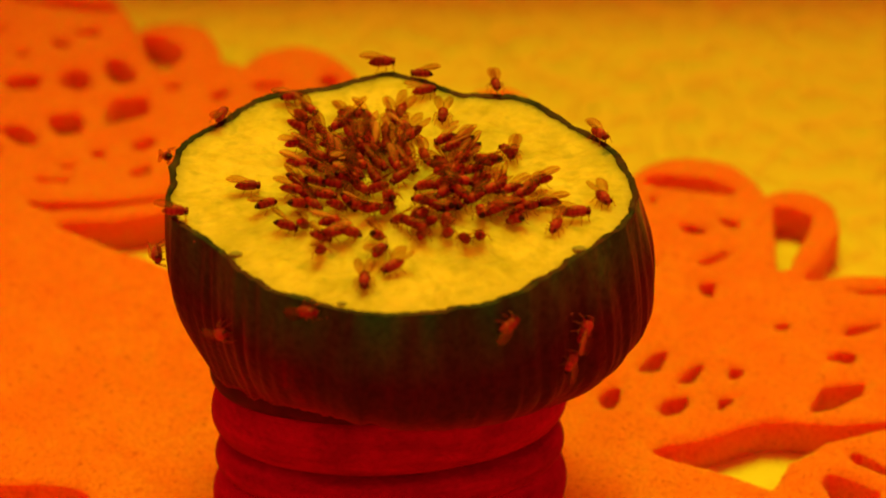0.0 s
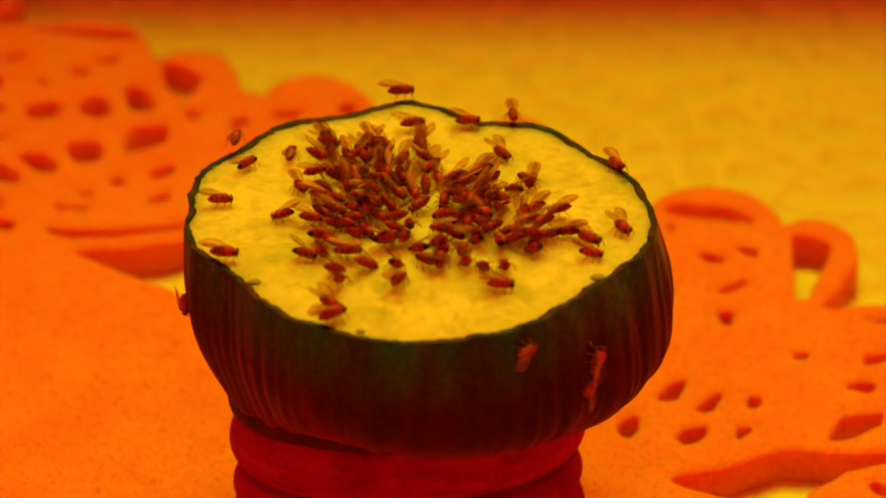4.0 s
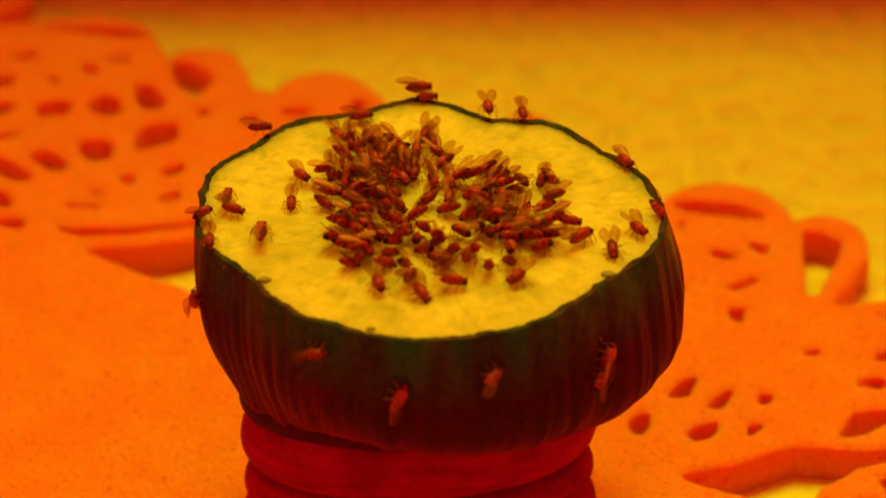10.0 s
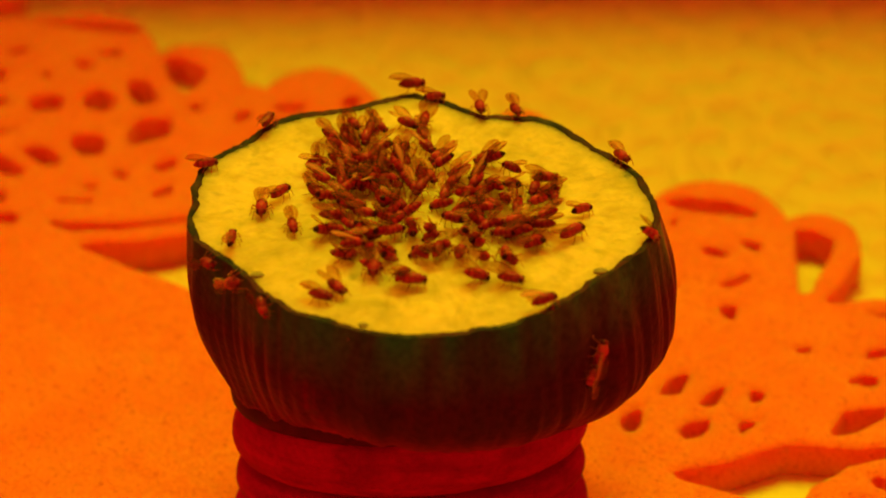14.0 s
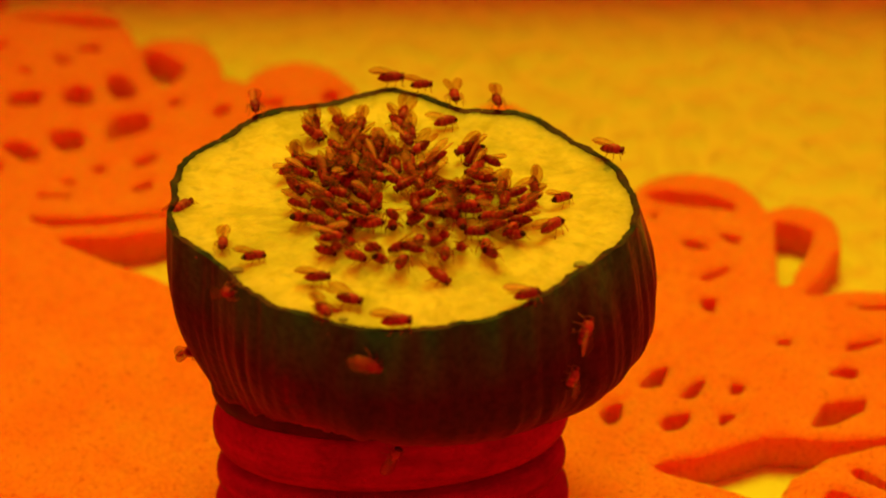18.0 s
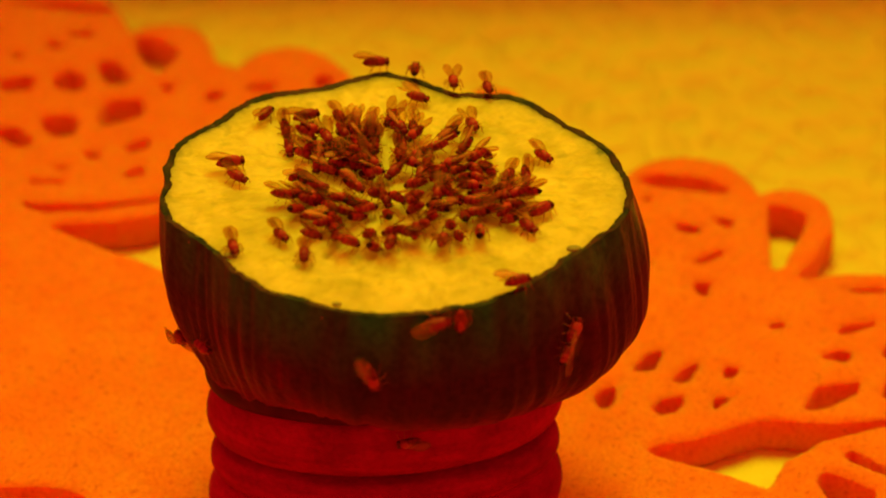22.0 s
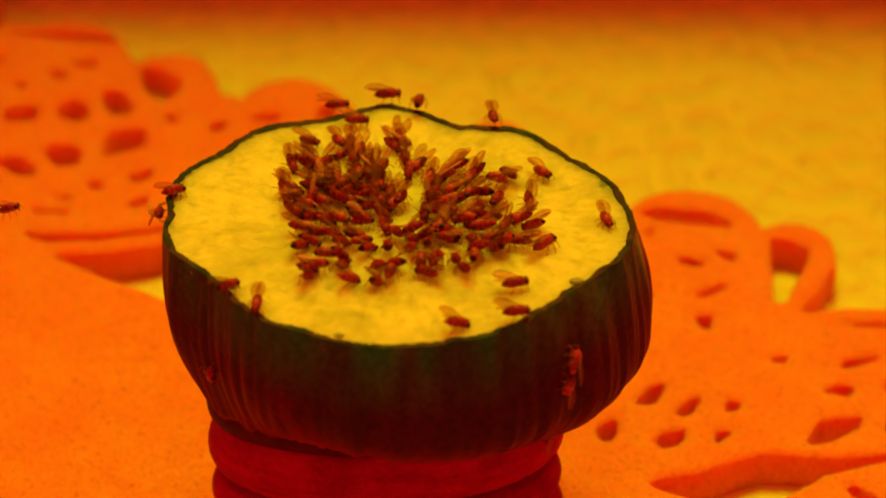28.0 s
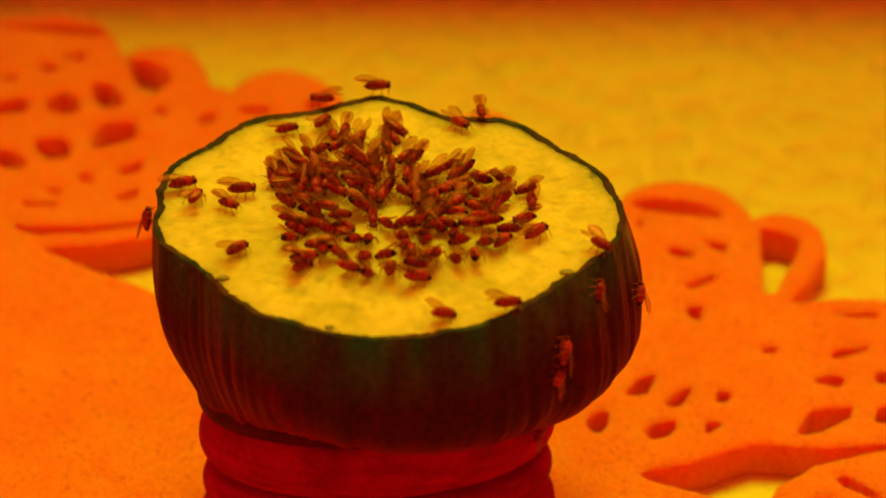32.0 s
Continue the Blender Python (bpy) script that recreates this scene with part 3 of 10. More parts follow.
def build_stand():
    thing = tagged(new("ribbed_stand"), "oval deep red ribbed stand under the squash slice", "stand")
    thing.location = (-1.2 * MM, 0, 5.0 * MM)
    n = 96

    def band(name, h0, h1, bulge, shrink=0.0, deep=0.0, skew=1.0, material=STAND, shift=0.0):
        rings = []
        for k in range(13):
            t = k / 12
            out = 18.2 - shrink + bulge * math.sin(math.pi * t ** skew) ** 0.7
            ring = []
            for i in range(n):
                a = 2 * math.pi * i / n
                z = 41.0 - (h0 + (h1 - h0) * t) + 0.9 * math.cos(a) + 0.12 * noise.noise((math.cos(a) * 3, math.sin(a) * 3, t + h0))
                ring.append(Vector((out * math.cos(a) + shift, (out - 8.6 - deep) * math.sin(a), max(0.0, z))) * MM)
            rings.append(ring)
        part(name, loops_bm(rings), material, thing)

    band("neck", 18.0, 24.4, 0.0, 0.8, 3.0)
    # ring coloured dark to stand for the shaded gap under the slice
    band("lip", 20.4, 22.7, 0.30, -0.40, material=LIP_SHADE, shift=-0.45)
    band("collar", 23.0, 29.9, 1.25, skew=1.3)
    band("groove", 29.6, 31.4, 0.0, 1.6)
    band("rib", 31.0, 35.2, 1.1)
    band("rib", 35.0, 42.2, 1.4, -0.2)


build_stand()

# ---- fruit flies ----
def tube(points, radius, sides=5):
    rings = []
    for i, p in enumerate(points):
        p = Vector(p)
        d = (Vector(points[min(i + 1, len(points) - 1)]) - Vector(points[max(i - 1, 0)])).normalized()
        u = d.cross(Vector((0.3, 0.2, 1))).normalized()
        v = d.cross(u)
        r = radius * (1 - 0.55 * i / (len(points) - 1))
        rings.append([(p + r * (math.cos(a) * u + math.sin(a) * v)) * MM for a in (2 * math.pi * k / sides for k in range(sides))])
    return loops_bm(rings)


def wing_bm(side, spread, lift):
    """A rounded blade that leaves the thorax backwards."""
    turn = Matrix.Rotation(radians(-side * spread), 3, "Z") @ Matrix.Rotation(radians(lift), 3, "Y") @ Matrix.Rotation(radians(side * 16), 3, "X")
    rings = []
    for k in range(11):
        t = k / 10
        half = 0.09 + 0.43 * math.sin(math.pi * min(1, t * 1.01) ** 1.45) ** 0.7 if t < 1 else 0.10
        x, mid = -2.75 * t, side * 0.16 * math.sin(2.2 * t)
        bow = 0.10 * math.sin(3 * t)
        ring = [(x, mid - half, 0.0), (x, mid, bow), (x, mid + half, 0.0), (x, mid, bow - 0.02)]
        rings.append([(turn @ Vector(p) + Vector((0.32, side * 0.18, 1.16))) * MM for p in ring])
    return loops_bm(rings)


def abdomen_bm(x0, x1, sides=14):
    """A drooping, tapering tail end with shallow joints between its segments; x0 to x1 along the body."""
    rings = []
    for k in range(15):
        t = k / 14
        x = x0 + (x1 - x0) * t
        u = (0.25 - x) / 1.76
        r = 0.51 * math.sin(math.pi * min(1, 0.28 + 0.72 * u)) ** 0.62 if u < 1 else 0.02
        r = max(0.03, r) * (1 - 0.045 * max(0, math.sin(u * 34)))
        z = 0.80 - 0.20 * u * u
        rings.append([Vector((x, r * 1.0 * math.cos(a), z + r * 0.94 * math.sin(a))) * MM for a in (2 * math.pi * i / sides for i in range(sides))])
    return loops_bm(rings)


def build_fly(spread, lift, dark_tip=False, size=1.0):
    fly = new("fruit_fly")
    thorax = part("thorax", egg(0.28, 0, 0.84, 0.66, 0.46, 0.49, 14, 10, 0.04, 10), THORAX, fly)
    part("scutellum", egg(-0.22, 0, 1.12, 0.24, 0.24, 0.11, 10, 6), THORAX, thorax)
    abdomen = part("abdomen", abdomen_bm(0.15, -1.1), ABDOMEN, fly, "banded brown abdomen")
    part("abdomen_tip", abdomen_bm(-1.08, -1.5), TIP if dark_tip else ABDOMEN, abdomen, "dark abdomen tip" if dark_tip else "")
    head = part("head", egg(0.97, 0, 0.78, 0.26, 0.35, 0.33, 12, 8), HEAD, fly)
    part("proboscis", tube([(1.05, 0, 0.55), (1.08, 0, 0.36), (1.02, 0, 0.2)], 0.09), LEG, head)
    for side in (1, -1):
        part("eye", egg(0.99, side * 0.26, 0.83, 0.21, 0.15, 0.26, 10, 7), EYE_RED, head, "dark red eye")
        part("wing", wing_bm(side, spread, lift), WING, fly, "clear amber wing")
        for x, fx, reach in ((0.58, 1.15, 0.75), (0.34, 0.25, 1.0), (0.14, -0.85, 0.95)):
            knee = ((x + fx) / 2, side * reach * 0.75, 0.78)
            part("leg", tube([(x, side * 0.22, 0.5), knee, ((knee[0] + fx) / 2 + 0.02, side * reach * 0.9, 0.3), (fx, side * reach, 0.02)], 0.055), LEG, fly)
    for ob in [*fly.children, *[c for p in fly.children for c in p.children]]:
        ob.data.transform(Matrix.Diagonal((size * 0.96, size * 1.08, size * 1.06, 1)))
    return tagged(fly, "small amber-brown fruit fly with red eyes and clear wings", "fly", "fruit flies on the squash")


def on(u, v, yaw, lift=0.0):
    return Matrix.Translation((u * MM, v * MM, (TOP - 0.05 + lift) * MM)) @ pose(0, 0, 0, 0, 0, yaw)


def perch(a, yaw, lift):
    a, r = radians(a), rim_radius(radians(a)) + 0.3 + 1.0 * lift
    return Matrix.Translation((r * math.cos(a) * MM, r * math.sin(a) * MM, (TOP + 0.3 * lift) * MM)) @ pose(0, 0, 0, 0, 0, yaw)


def air(x, y, z, yaw, pitch=0):
    """On the wing."""
    return pose(x * MM, y * MM, z * MM, 0, pitch, yaw)


def below(x, y, yaw):
    """Resting on the felt in front of the stand."""
    return Matrix.Translation((x * MM, y * MM, 5.1 * MM)) @ pose(0, 0, 0, 0, 0, yaw)


def cling(a, z, turn):
    """On the flank of the stand."""
    a, k = radians(a), radians(turn)
    n = Vector((math.cos(a) / 19.6, math.sin(a) / 11.0, 0)).normalized()
    e = Vector((0, 0, 1)).cross(n)
    x = e * math.cos(k) + Vector((0, 0, 1)) * math.sin(k)
    m = Matrix((x, n.cross(x), n)).transposed().to_4x4()
    return Matrix.Translation(Vector((19.6 * math.cos(a) - 1.2, 11.0 * math.sin(a), z)) * MM) @ m


def side(a, s, turn):
    a = radians(a)
    p = skin_point(a, s)
    e1 = (skin_point(a + 0.01, s) - p).normalized()
    e2 = skin_point(a, max(0.001, s - 0.02)) - skin_point(a, min(1, s + 0.02))
    e2 = (e2 - e1 * e1.dot(e2)).normalized()
    n, k = e1.cross(e2), radians(turn)
    x = e1 * math.cos(k) + e2 * math.sin(k)
    y = n.cross(x)
    m = Matrix((x, y, n)).transposed().to_4x4()
    return Matrix.Translation((p + Vector((0, 0, TOP))) * MM) @ m


# large flies that wander about, then the smaller ones of the feeding crowd
FLOCK = []
for count, kinds in (
        (45, [build_fly(-4, 3, size=1.16), build_fly(-5, 4, size=1.02), build_fly(-4, 8, True, size=0.97), build_fly(4, 6, size=1.06)]),
        (177, [build_fly(-5, 5), build_fly(-4, 9, True, size=0.98), build_fly(1, 12, True), build_fly(-6, 14, size=0.95), build_fly(5, 6, size=1.04)])):
    FLOCK += kinds
    while len(FLOCK) < count:
        FLOCK.append(copy_thing(random.choice(kinds), pose(0, 0, TOP * MM)))


def go(fly, tip, rows):
    """One fly's way over the slice; turns of more than 70 degrees are split."""
    roll = random.uniform(-0.9, 0.9) * tip if tip > 10 else 0
    lean, ways = pose(0, 0, 0, roll, tip, 0), []
    for t, m in rows:
        m = m @ lean
        if ways:
            t0, m0 = ways[-1]
            q0, q1 = m0.to_quaternion(), m.to_quaternion()
            if q0.dot(q1) < 0:
                q1.negate()
            n = int(q0.rotation_difference(q1).angle / radians(70))
            for k in range(1, n + 1):
                f = k / (n + 1)
                ways.append((t0 + (t - t0) * f, Matrix.LocRotScale(m0.translation.lerp(m.translation, f), q0.slerp(q1, f), None)))
        ways.append((t, m))
    walk(fly, ways)


def motions():
    flock = iter(FLOCK)
    go(next(flock), 0, [(0, perch(94, -0, 1.1)), (6, perch(94, -0, 1.1)), (7, perch(92, -0, 1.1)), (21, perch(92, -0, 1.1)), (22, perch(94, -1, 1.1)), (23, perch(92, -1, 1.1)), (24, perch(92, -1, 1.1)), (25, perch(94, -0, 1.1)), (28, perch(92, -0, 1.1)), (29, perch(92, -1, 1.1)), (30, perch(94, -1, 1.1)), (31, perch(94, -0, 1.1)), (32, perch(92, -1, 1.1))])
    go(next(flock), 2, [(0, on(-15.4, -0.4, -0)), (1, on(-13.5, 5.8, 47)), (2, on(-13.5, 8.9, 66)), (3, on(-13.3, 11.7, 34)), (6, on(-14.1, 12.1, 180)), (7, on(-14.8, 12.9, 47)), (9, on(-15.1, 16.5, 79)), (10, perch(138, -0, 1.1)), (11, perch(138, -19, 1.1)), (12, perch(138, 18, 0.6)), (13, perch(136, 73, 0.6)), (14, perch(134, 73, 0.6)), (17, perch(132, -79, 1.1)), (18, perch(130, -85, 1.1)), (19, perch(130, -90, 1.1)), (21, on(-14.6, 7.1, -62)), (22, on(-13.7, 14.5, 62)), (23, on(-11.9, 15.7, -1)), (24, on(-8.3, 17.6, 73)), (25, on(-8.5, 15.6, -35)), (28, on(-9.4, 15.3, -35)), (29, on(-15.3, 12.6, 34)), (30, on(-14.6, 9.3, -66)), (31, on(-15.8, 7.7, 79)), (31.5, below(-20, -40, 143)), (32, below(-20, -40, 143))])
    go(next(flock), 6, [(0, on(-13.5, -3.8, 34)), (1, on(-13.5, -3.2, -73)), (2, on(-13.4, -2.2, -104)), (3, on(-13.6, -0.8, -101)), (6, on(-14.4, 0.3, 90)), (7, on(-14.5, 0.5, 90)), (8, on(-14.1, 2.1, 90)), (9, on(-14.6, 0.7, -70)), (10, on(-14.1, 1.3, -90)), (11, on(-14.4, 0.2, 73)), (12, on(-13.5, -1.5, -73)), (13, on(-13.5, -1.7, -62)), (14, on(-13.0, -3.8, -79)), (17, on(-11.6, -9.8, 34)), (18, on(-14.5, -10.5, 18)), (19, on(-15.3, -7.8, -73)), (20, on(-17.0, -7.3, -58)), (21, on(-16.1, -12.7, -79, 0.3)), (22, on(-15.8, -11.4, -73)), (23, on(-13.5, -14.7, -63)), (24, on(-12.2, -18.5, -73, 0.3)), (25, side(236, 0.03, -76)), (28, on(-13.5, -16.4, -95, 0.3)), (29, on(-10.8, -19.2, -85, 0.3)), (31, on(-8.7, -9.7, -0)), (32, on(-8.4, -9.4, -1))])
    go(next(flock), 4, [(0, on(-10.5, 13.7, -58)), (1, on(-10.6, 13.8, -58)), (2, on(-9.3, 14.3, -48)), (3, on(-9.6, 14.3, -35)), (6, on(-9.2, 14.5, -19)), (7, on(-3.7, 20.3, -0)), (8, on(-3.8, 21.1, -0)), (9, on(-4.9, 21.2, 18)), (10, on(-7.3, 19.3, 18)), (11, perch(120, -0, 0.0)), (11.5, below(-26, -41, 145)), (32, below(-26, -41, 145))])
    go(next(flock), 3, [(0, on(4.7, 13.9, -95)), (1, on(4.6, 13.8, -58)), (2, on(8.2, 12.1, -58)), (3, on(8.2, 12.2, -58)), (6, on(11.1, 10.2, -53)), (7, on(5.4, 10.7, -0)), (9, on(8.3, -12.0, -127)), (10, on(8.6, -12.8, -127)), (11, on(11.8, -11.5, -162)), (12, on(13.7, -10.5, 18)), (13, on(8.6, -14.0, 9)), (14, on(8.8, -13.6, -19)), (15.2, on(5.8, 2.6, 13, 0.3)), (17.8, on(5.8, 2.6, 13, 0.3)), (19, on(8.9, -17.7, 9)), (20, on(13.9, -15.3, 27, 0.3)), (21, on(13.1, -8.8, -62)), (22, on(13.3, -8.3, -58)), (23.2, on(5.1, 1.6, -98, 0.3)), (26.8, on(5.1, 1.6, -98, 0.3)), (28, on(11.5, -18.0, 9, 0.3)), (29, on(11.6, -18.2, 9, 0.3)), (30, on(11.8, -18.4, 9, 0.3)), (31, on(11.8, -18.2, 9, 0.3)), (32, on(11.6, -18.0, 9, 0.3))])
    go(next(flock), 0, [(0, on(20.7, -3.0, -66)), (1, on(20.3, -3.0, -62)), (2, on(20.7, -3.5, -66)), (3, on(20.7, -3.4, -66)), (6, on(20.9, -2.8, -58)), (7, on(20.8, -3.7, -62)), (8, on(21.0, -3.7, -62)), (9, on(20.8, -3.3, -62)), (10, on(21.2, -4.1, -62)), (11.2, on(4.4, 2.9, -23, 0.6)), (11.8, on(4.4, 2.9, -23, 0.6)), (13, on(12.5, 5.1, 73)), (14, on(13.1, 5.3, -9)), (17, on(6.9, 14.4, -0)), (18.2, on(-1.4, 8.4, -23, 0.5)), (18.8, on(-1.4, 8.4, -23, 0.5)), (20, on(7.5, 13.9, -73)), (21, on(8.1, 12.9, -66)), (22, on(8.4, 11.8, -70)), (23, on(10.8, 10.0, -42)), (24, on(10.8, 9.8, -1)), (25, on(10.3, 10.1, -35)), (26.3, on(5.5, 2.7, 11, 0.2)), (32, on(5.5, 2.7, 11, 0.2))])
    go(next(flock), -2, [(0, on(17.9, -5.8, -0)), (1, on(17.9, -5.8, -0)), (2, on(17.9, -5.6, 18)), (3, on(18.1, -5.5, -0)), (6, on(15.0, -4.9, -139)), (7, on(15.1, -5.4, 47)), (8, on(14.8, -5.6, 41)), (9, on(15.1, -5.4, 41)), (10, on(15.4, -5.4, 41)), (11, on(15.4, -5.9, 41)), (12, on(15.0, -6.4, 58)), (13, on(14.9, -6.1, 47)), (14, on(15.3, -5.1, 35)), (17, on(15.2, -5.3, 41)), (18, on(15.3, -5.3, 41)), (19, on(15.0, -5.3, 47)), (20, on(15.2, -5.4, 41)), (21, on(15.2, -5.7, 34)), (22, on(14.9, -5.2, 34)), (23, on(15.0, -5.1, 34)), (24, on(15.6, -4.8, 41)), (25, on(14.6, -4.5, 27)), (28, on(14.9, -5.4, 41)), (29, on(16.2, -5.7, -66)), (30, on(14.7, -6.0, 41)), (31, on(15.0, -5.5, 34)), (32, on(15.1, -4.9, 41))])
    go(next(flock), 8, [(0, on(15.6, -7.9, -114)), (1, on(15.2, -7.5, -122)), (2, on(16.2, -8.3, -0)), (3, on(18.2, -9.9, -19)), (6, on(14.6, -1.7, -0)), (7, on(14.7, -1.6, -0)), (8, on(15.2, -1.6, -0)), (9, on(14.4, -1.9, -0)), (10, on(14.4, -2.4, -10)), (11, on(14.5, -2.5, -10)), (12, on(14.4, -2.4, -9)), (13, on(16.9, -0.2, -0)), (14, on(16.4, -0.8, 35)), (17, on(16.7, -0.4, 27)), (18, on(16.5, 0.1, 34)), (19, on(15.7, 0.1, 27)), (20, on(16.1, -0.6, 27)), (21, on(16.1, 0.0, -0)), (22, on(15.6, 5.3, -48)), (23, perch(30, -42, 0.2)), (23.5, below(8, -27, 182)), (27.5, below(8, -27, 182)), (28, on(21.4, -0.8, -73)), (29, on(21.5, 0.2, -79)), (30, on(20.6, -3.6, -27)), (32, side(350, 0.29, 59))])
    go(next(flock), 4, [(0, on(-3.4, -17.6, -90)), (1.2, on(0.4, 2.9, -139, 0.7)), (1.8, on(0.4, 2.9, -139, 0.7)), (3, on(-9.4, -14.6, -85)), (6, on(-6.4, -19.6, 41)), (7, on(-2.8, -16.1, 34)), (8, on(-3.7, -13.4, -101)), (9, on(-4.8, -13.2, -87)), (10, on(-4.9, -13.8, -73)), (11, on(-5.0, -13.9, -73)), (12, on(-6.6, -15.0, -139)), (13, on(-5.9, -18.0, -90)), (14, on(-8.2, -15.1, -53)), (17, on(-5.5, -18.7, -27)), (18, on(-4.9, -18.2, -19)), (19.2, on(1.7, 3.1, -43, 0.7)), (22.8, on(1.7, 3.1, -43, 0.7)), (24, on(-7.7, -18.2, -66)), (25, on(-9.7, -17.5, -53)), (26.2, on(-5.9, 5.8, -11, 0.5)), (27.8, on(-5.9, 5.8, -11, 0.5)), (29, on(-11.5, -7.3, 18)), (30, on(-11.8, -7.6, -1)), (31, on(-11.9, -7.1, -0)), (32, on(-14.9, -7.7, 47))])
    go(next(flock), 5, [(0, on(-0.7, -15.3, -139)), (1, on(-0.0, -14.6, -146)), (2, on(4.2, -13.3, -19)), (3, on(9.2, -13.7, 27)), (6, on(5.2, -12.8, -79)), (7, on(4.7, -12.7, -146)), (8, on(4.2, -13.2, -146)), (9, on(2.1, -13.2, 180)), (10, on(2.5, -13.4, -10)), (11, on(0.6, -12.5, 9)), (12, on(0.6, -14.0, -127)), (13, on(-1.0, -13.5, 9)), (14, on(-0.7, -13.8, -0)), (17, on(-1.5, -17.3, 41)), (19, side(240, 0.10, -29)), (19.5, below(-7, -29, 155)), (32, below(-7, -29, 155))])
    go(next(flock), 0, [(0, perch(84, 180, 0.4)), (3, perch(84, 180, 0.4)), (3.5, below(-26, -35, 293)), (6.5, below(-26, -35, 293)), (7, on(-0.9, 22.1, -0)), (8, perch(92, -0, 0.0)), (9, perch(92, -0, 0.0)), (10, perch(90, -0, 0.0)), (12, perch(90, -0, 0.0)), (13, perch(88, -0, 0.0)), (14, perch(86, -0, 0.0)), (17, perch(84, 180, 1.1)), (18, perch(84, -0, 1.1)), (19, perch(84, -0, 0.6)), (21, perch(84, -0, 0.6)), (22, perch(84, 84, 1.1)), (23, perch(84, 84, 1.1)), (24, perch(84, 85, 1.1)), (25, perch(84, 85, 1.1)), (28, perch(84, 79, 1.1)), (29, on(-1.8, 19.8, 9)), (30, on(-2.7, 18.2, 34)), (31, on(-3.1, 17.2, 73)), (31.5, below(-35, -41, 225)), (32, below(-35, -41, 225))])
    go(next(flock), 5, [(0, on(2.8, 19.2, 18)), (1, on(2.6, 19.3, 18)), (2, on(2.9, 19.4, 18)), (3, on(2.9, 19.2, 18)), (6, on(-10.5, 16.7, -0)), (7, on(-10.5, 16.4, -35)), (8, on(-10.0, 13.7, -48)), (9, on(-9.7, 15.8, 180)), (9.5, below(-17, -30, 170)), (12.5, below(-17, -30, 170)), (13, on(-2.6, 16.4, -35)), (14, on(-1.4, 16.8, -35)), (17, on(3.0, 16.5, -42)), (18, on(4.9, 15.8, 26)), (19, on(5.6, 15.2, 18)), (20, on(3.9, 13.9, 18)), (21, on(2.9, 16.0, -27)), (22, on(2.7, 17.7, -28)), (24, on(1.3, 19.0, -1)), (25, on(-4.5, 19.3, 9)), (28, on(-4.3, 19.8, -0)), (29, on(-6.7, 19.9, -1)), (30, on(-7.0, 18.7, -1)), (31, on(-6.8, 19.1, -0)), (32, on(-7.0, 17.7, 58))])
    go(next(flock), 0, [(0, perch(62, -82, 1.1)), (1, perch(62, -82, 0.6)), (2, perch(62, -85, 0.6)), (3, perch(62, -85, 0.6)), (6, perch(62, -85, 1.1)), (7, perch(62, -85, 1.1)), (8, perch(62, -87, 0.6)), (9, perch(62, -87, 1.1)), (10, perch(62, -82, 0.6)), (11, perch(62, -79, 1.1)), (12, perch(62, -79, 1.1)), (13, perch(62, -73, 1.1)), (14, perch(62, -73, 0.6)), (17, perch(62, -82, 1.1)), (18, perch(62, -82, 1.1)), (19, perch(62, 73, 1.1)), (20, perch(62, -79, 1.1)), (21, perch(62, -79, 0.6)), (23, perch(62, -79, 0.6)), (24, perch(62, -73, 1.1)), (25, perch(62, -35, 1.1)), (28, perch(62, -82, 1.1)), (29, perch(62, -82, 0.6)), (30, perch(62, -85, 0.2)), (31, perch(62, -85, 0.6)), (32, perch(62, -85, 0.6))])
    go(next(flock), 0, [(0, perch(24, -58, 0.4)), (1, perch(24, -62, 0.0)), (3, perch(24, -62, 0.0)), (6, perch(24, -62, 0.6)), (7, perch(24, -62, 0.4)), (8, perch(24, -62, 0.0)), (9, perch(24, -62, 0.4)), (10, perch(24, -62, 0.0)), (11, perch(24, -62, 0.0)), (12, perch(24, -62, 0.2)), (13, perch(24, -62, 0.6)), (14, perch(24, -62, 0.4)), (17, perch(26, -90, 0.6)), (18, perch(22, -19, 1.1)), (19, perch(22, -19, 1.1)), (20, perch(18, -58, 1.1)), (20.5, below(-12, -20, 70)), (22.5, below(-12, -20, 70)), (23, perch(48, -146, 1.1)), (24, perch(44, 18, 0.2)), (25, on(13.4, 11.9, -85)), (28, on(15.4, 8.5, -53)), (29, on(12.8, 7.0, -85)), (30.3, on(4.8, 1.4, -69, 0.3)), (32, on(4.8, 1.4, -69, 0.3))])
    go(next(flock), 0, [(0, perch(144, 73, 0.4)), (1, perch(144, 85, 1.1)), (3, perch(144, 85, 1.1)), (6, perch(140, 47, 0.6)), (7, on(-14.6, 6.1, -90)), (8, on(-13.6, 8.4, -90)), (9, on(-13.5, 7.5, -48)), (11, on(-12.5, 3.5, -73)), (12, on(-11.5, -1.5, -90)), (13, on(-11.5, 9.2, -85)), (14, on(-14.5, 2.7, 48)), (15.3, on(-6.3, 5.5, 26, 0.5)), (32, on(-6.3, 5.5, 26, 0.5))])
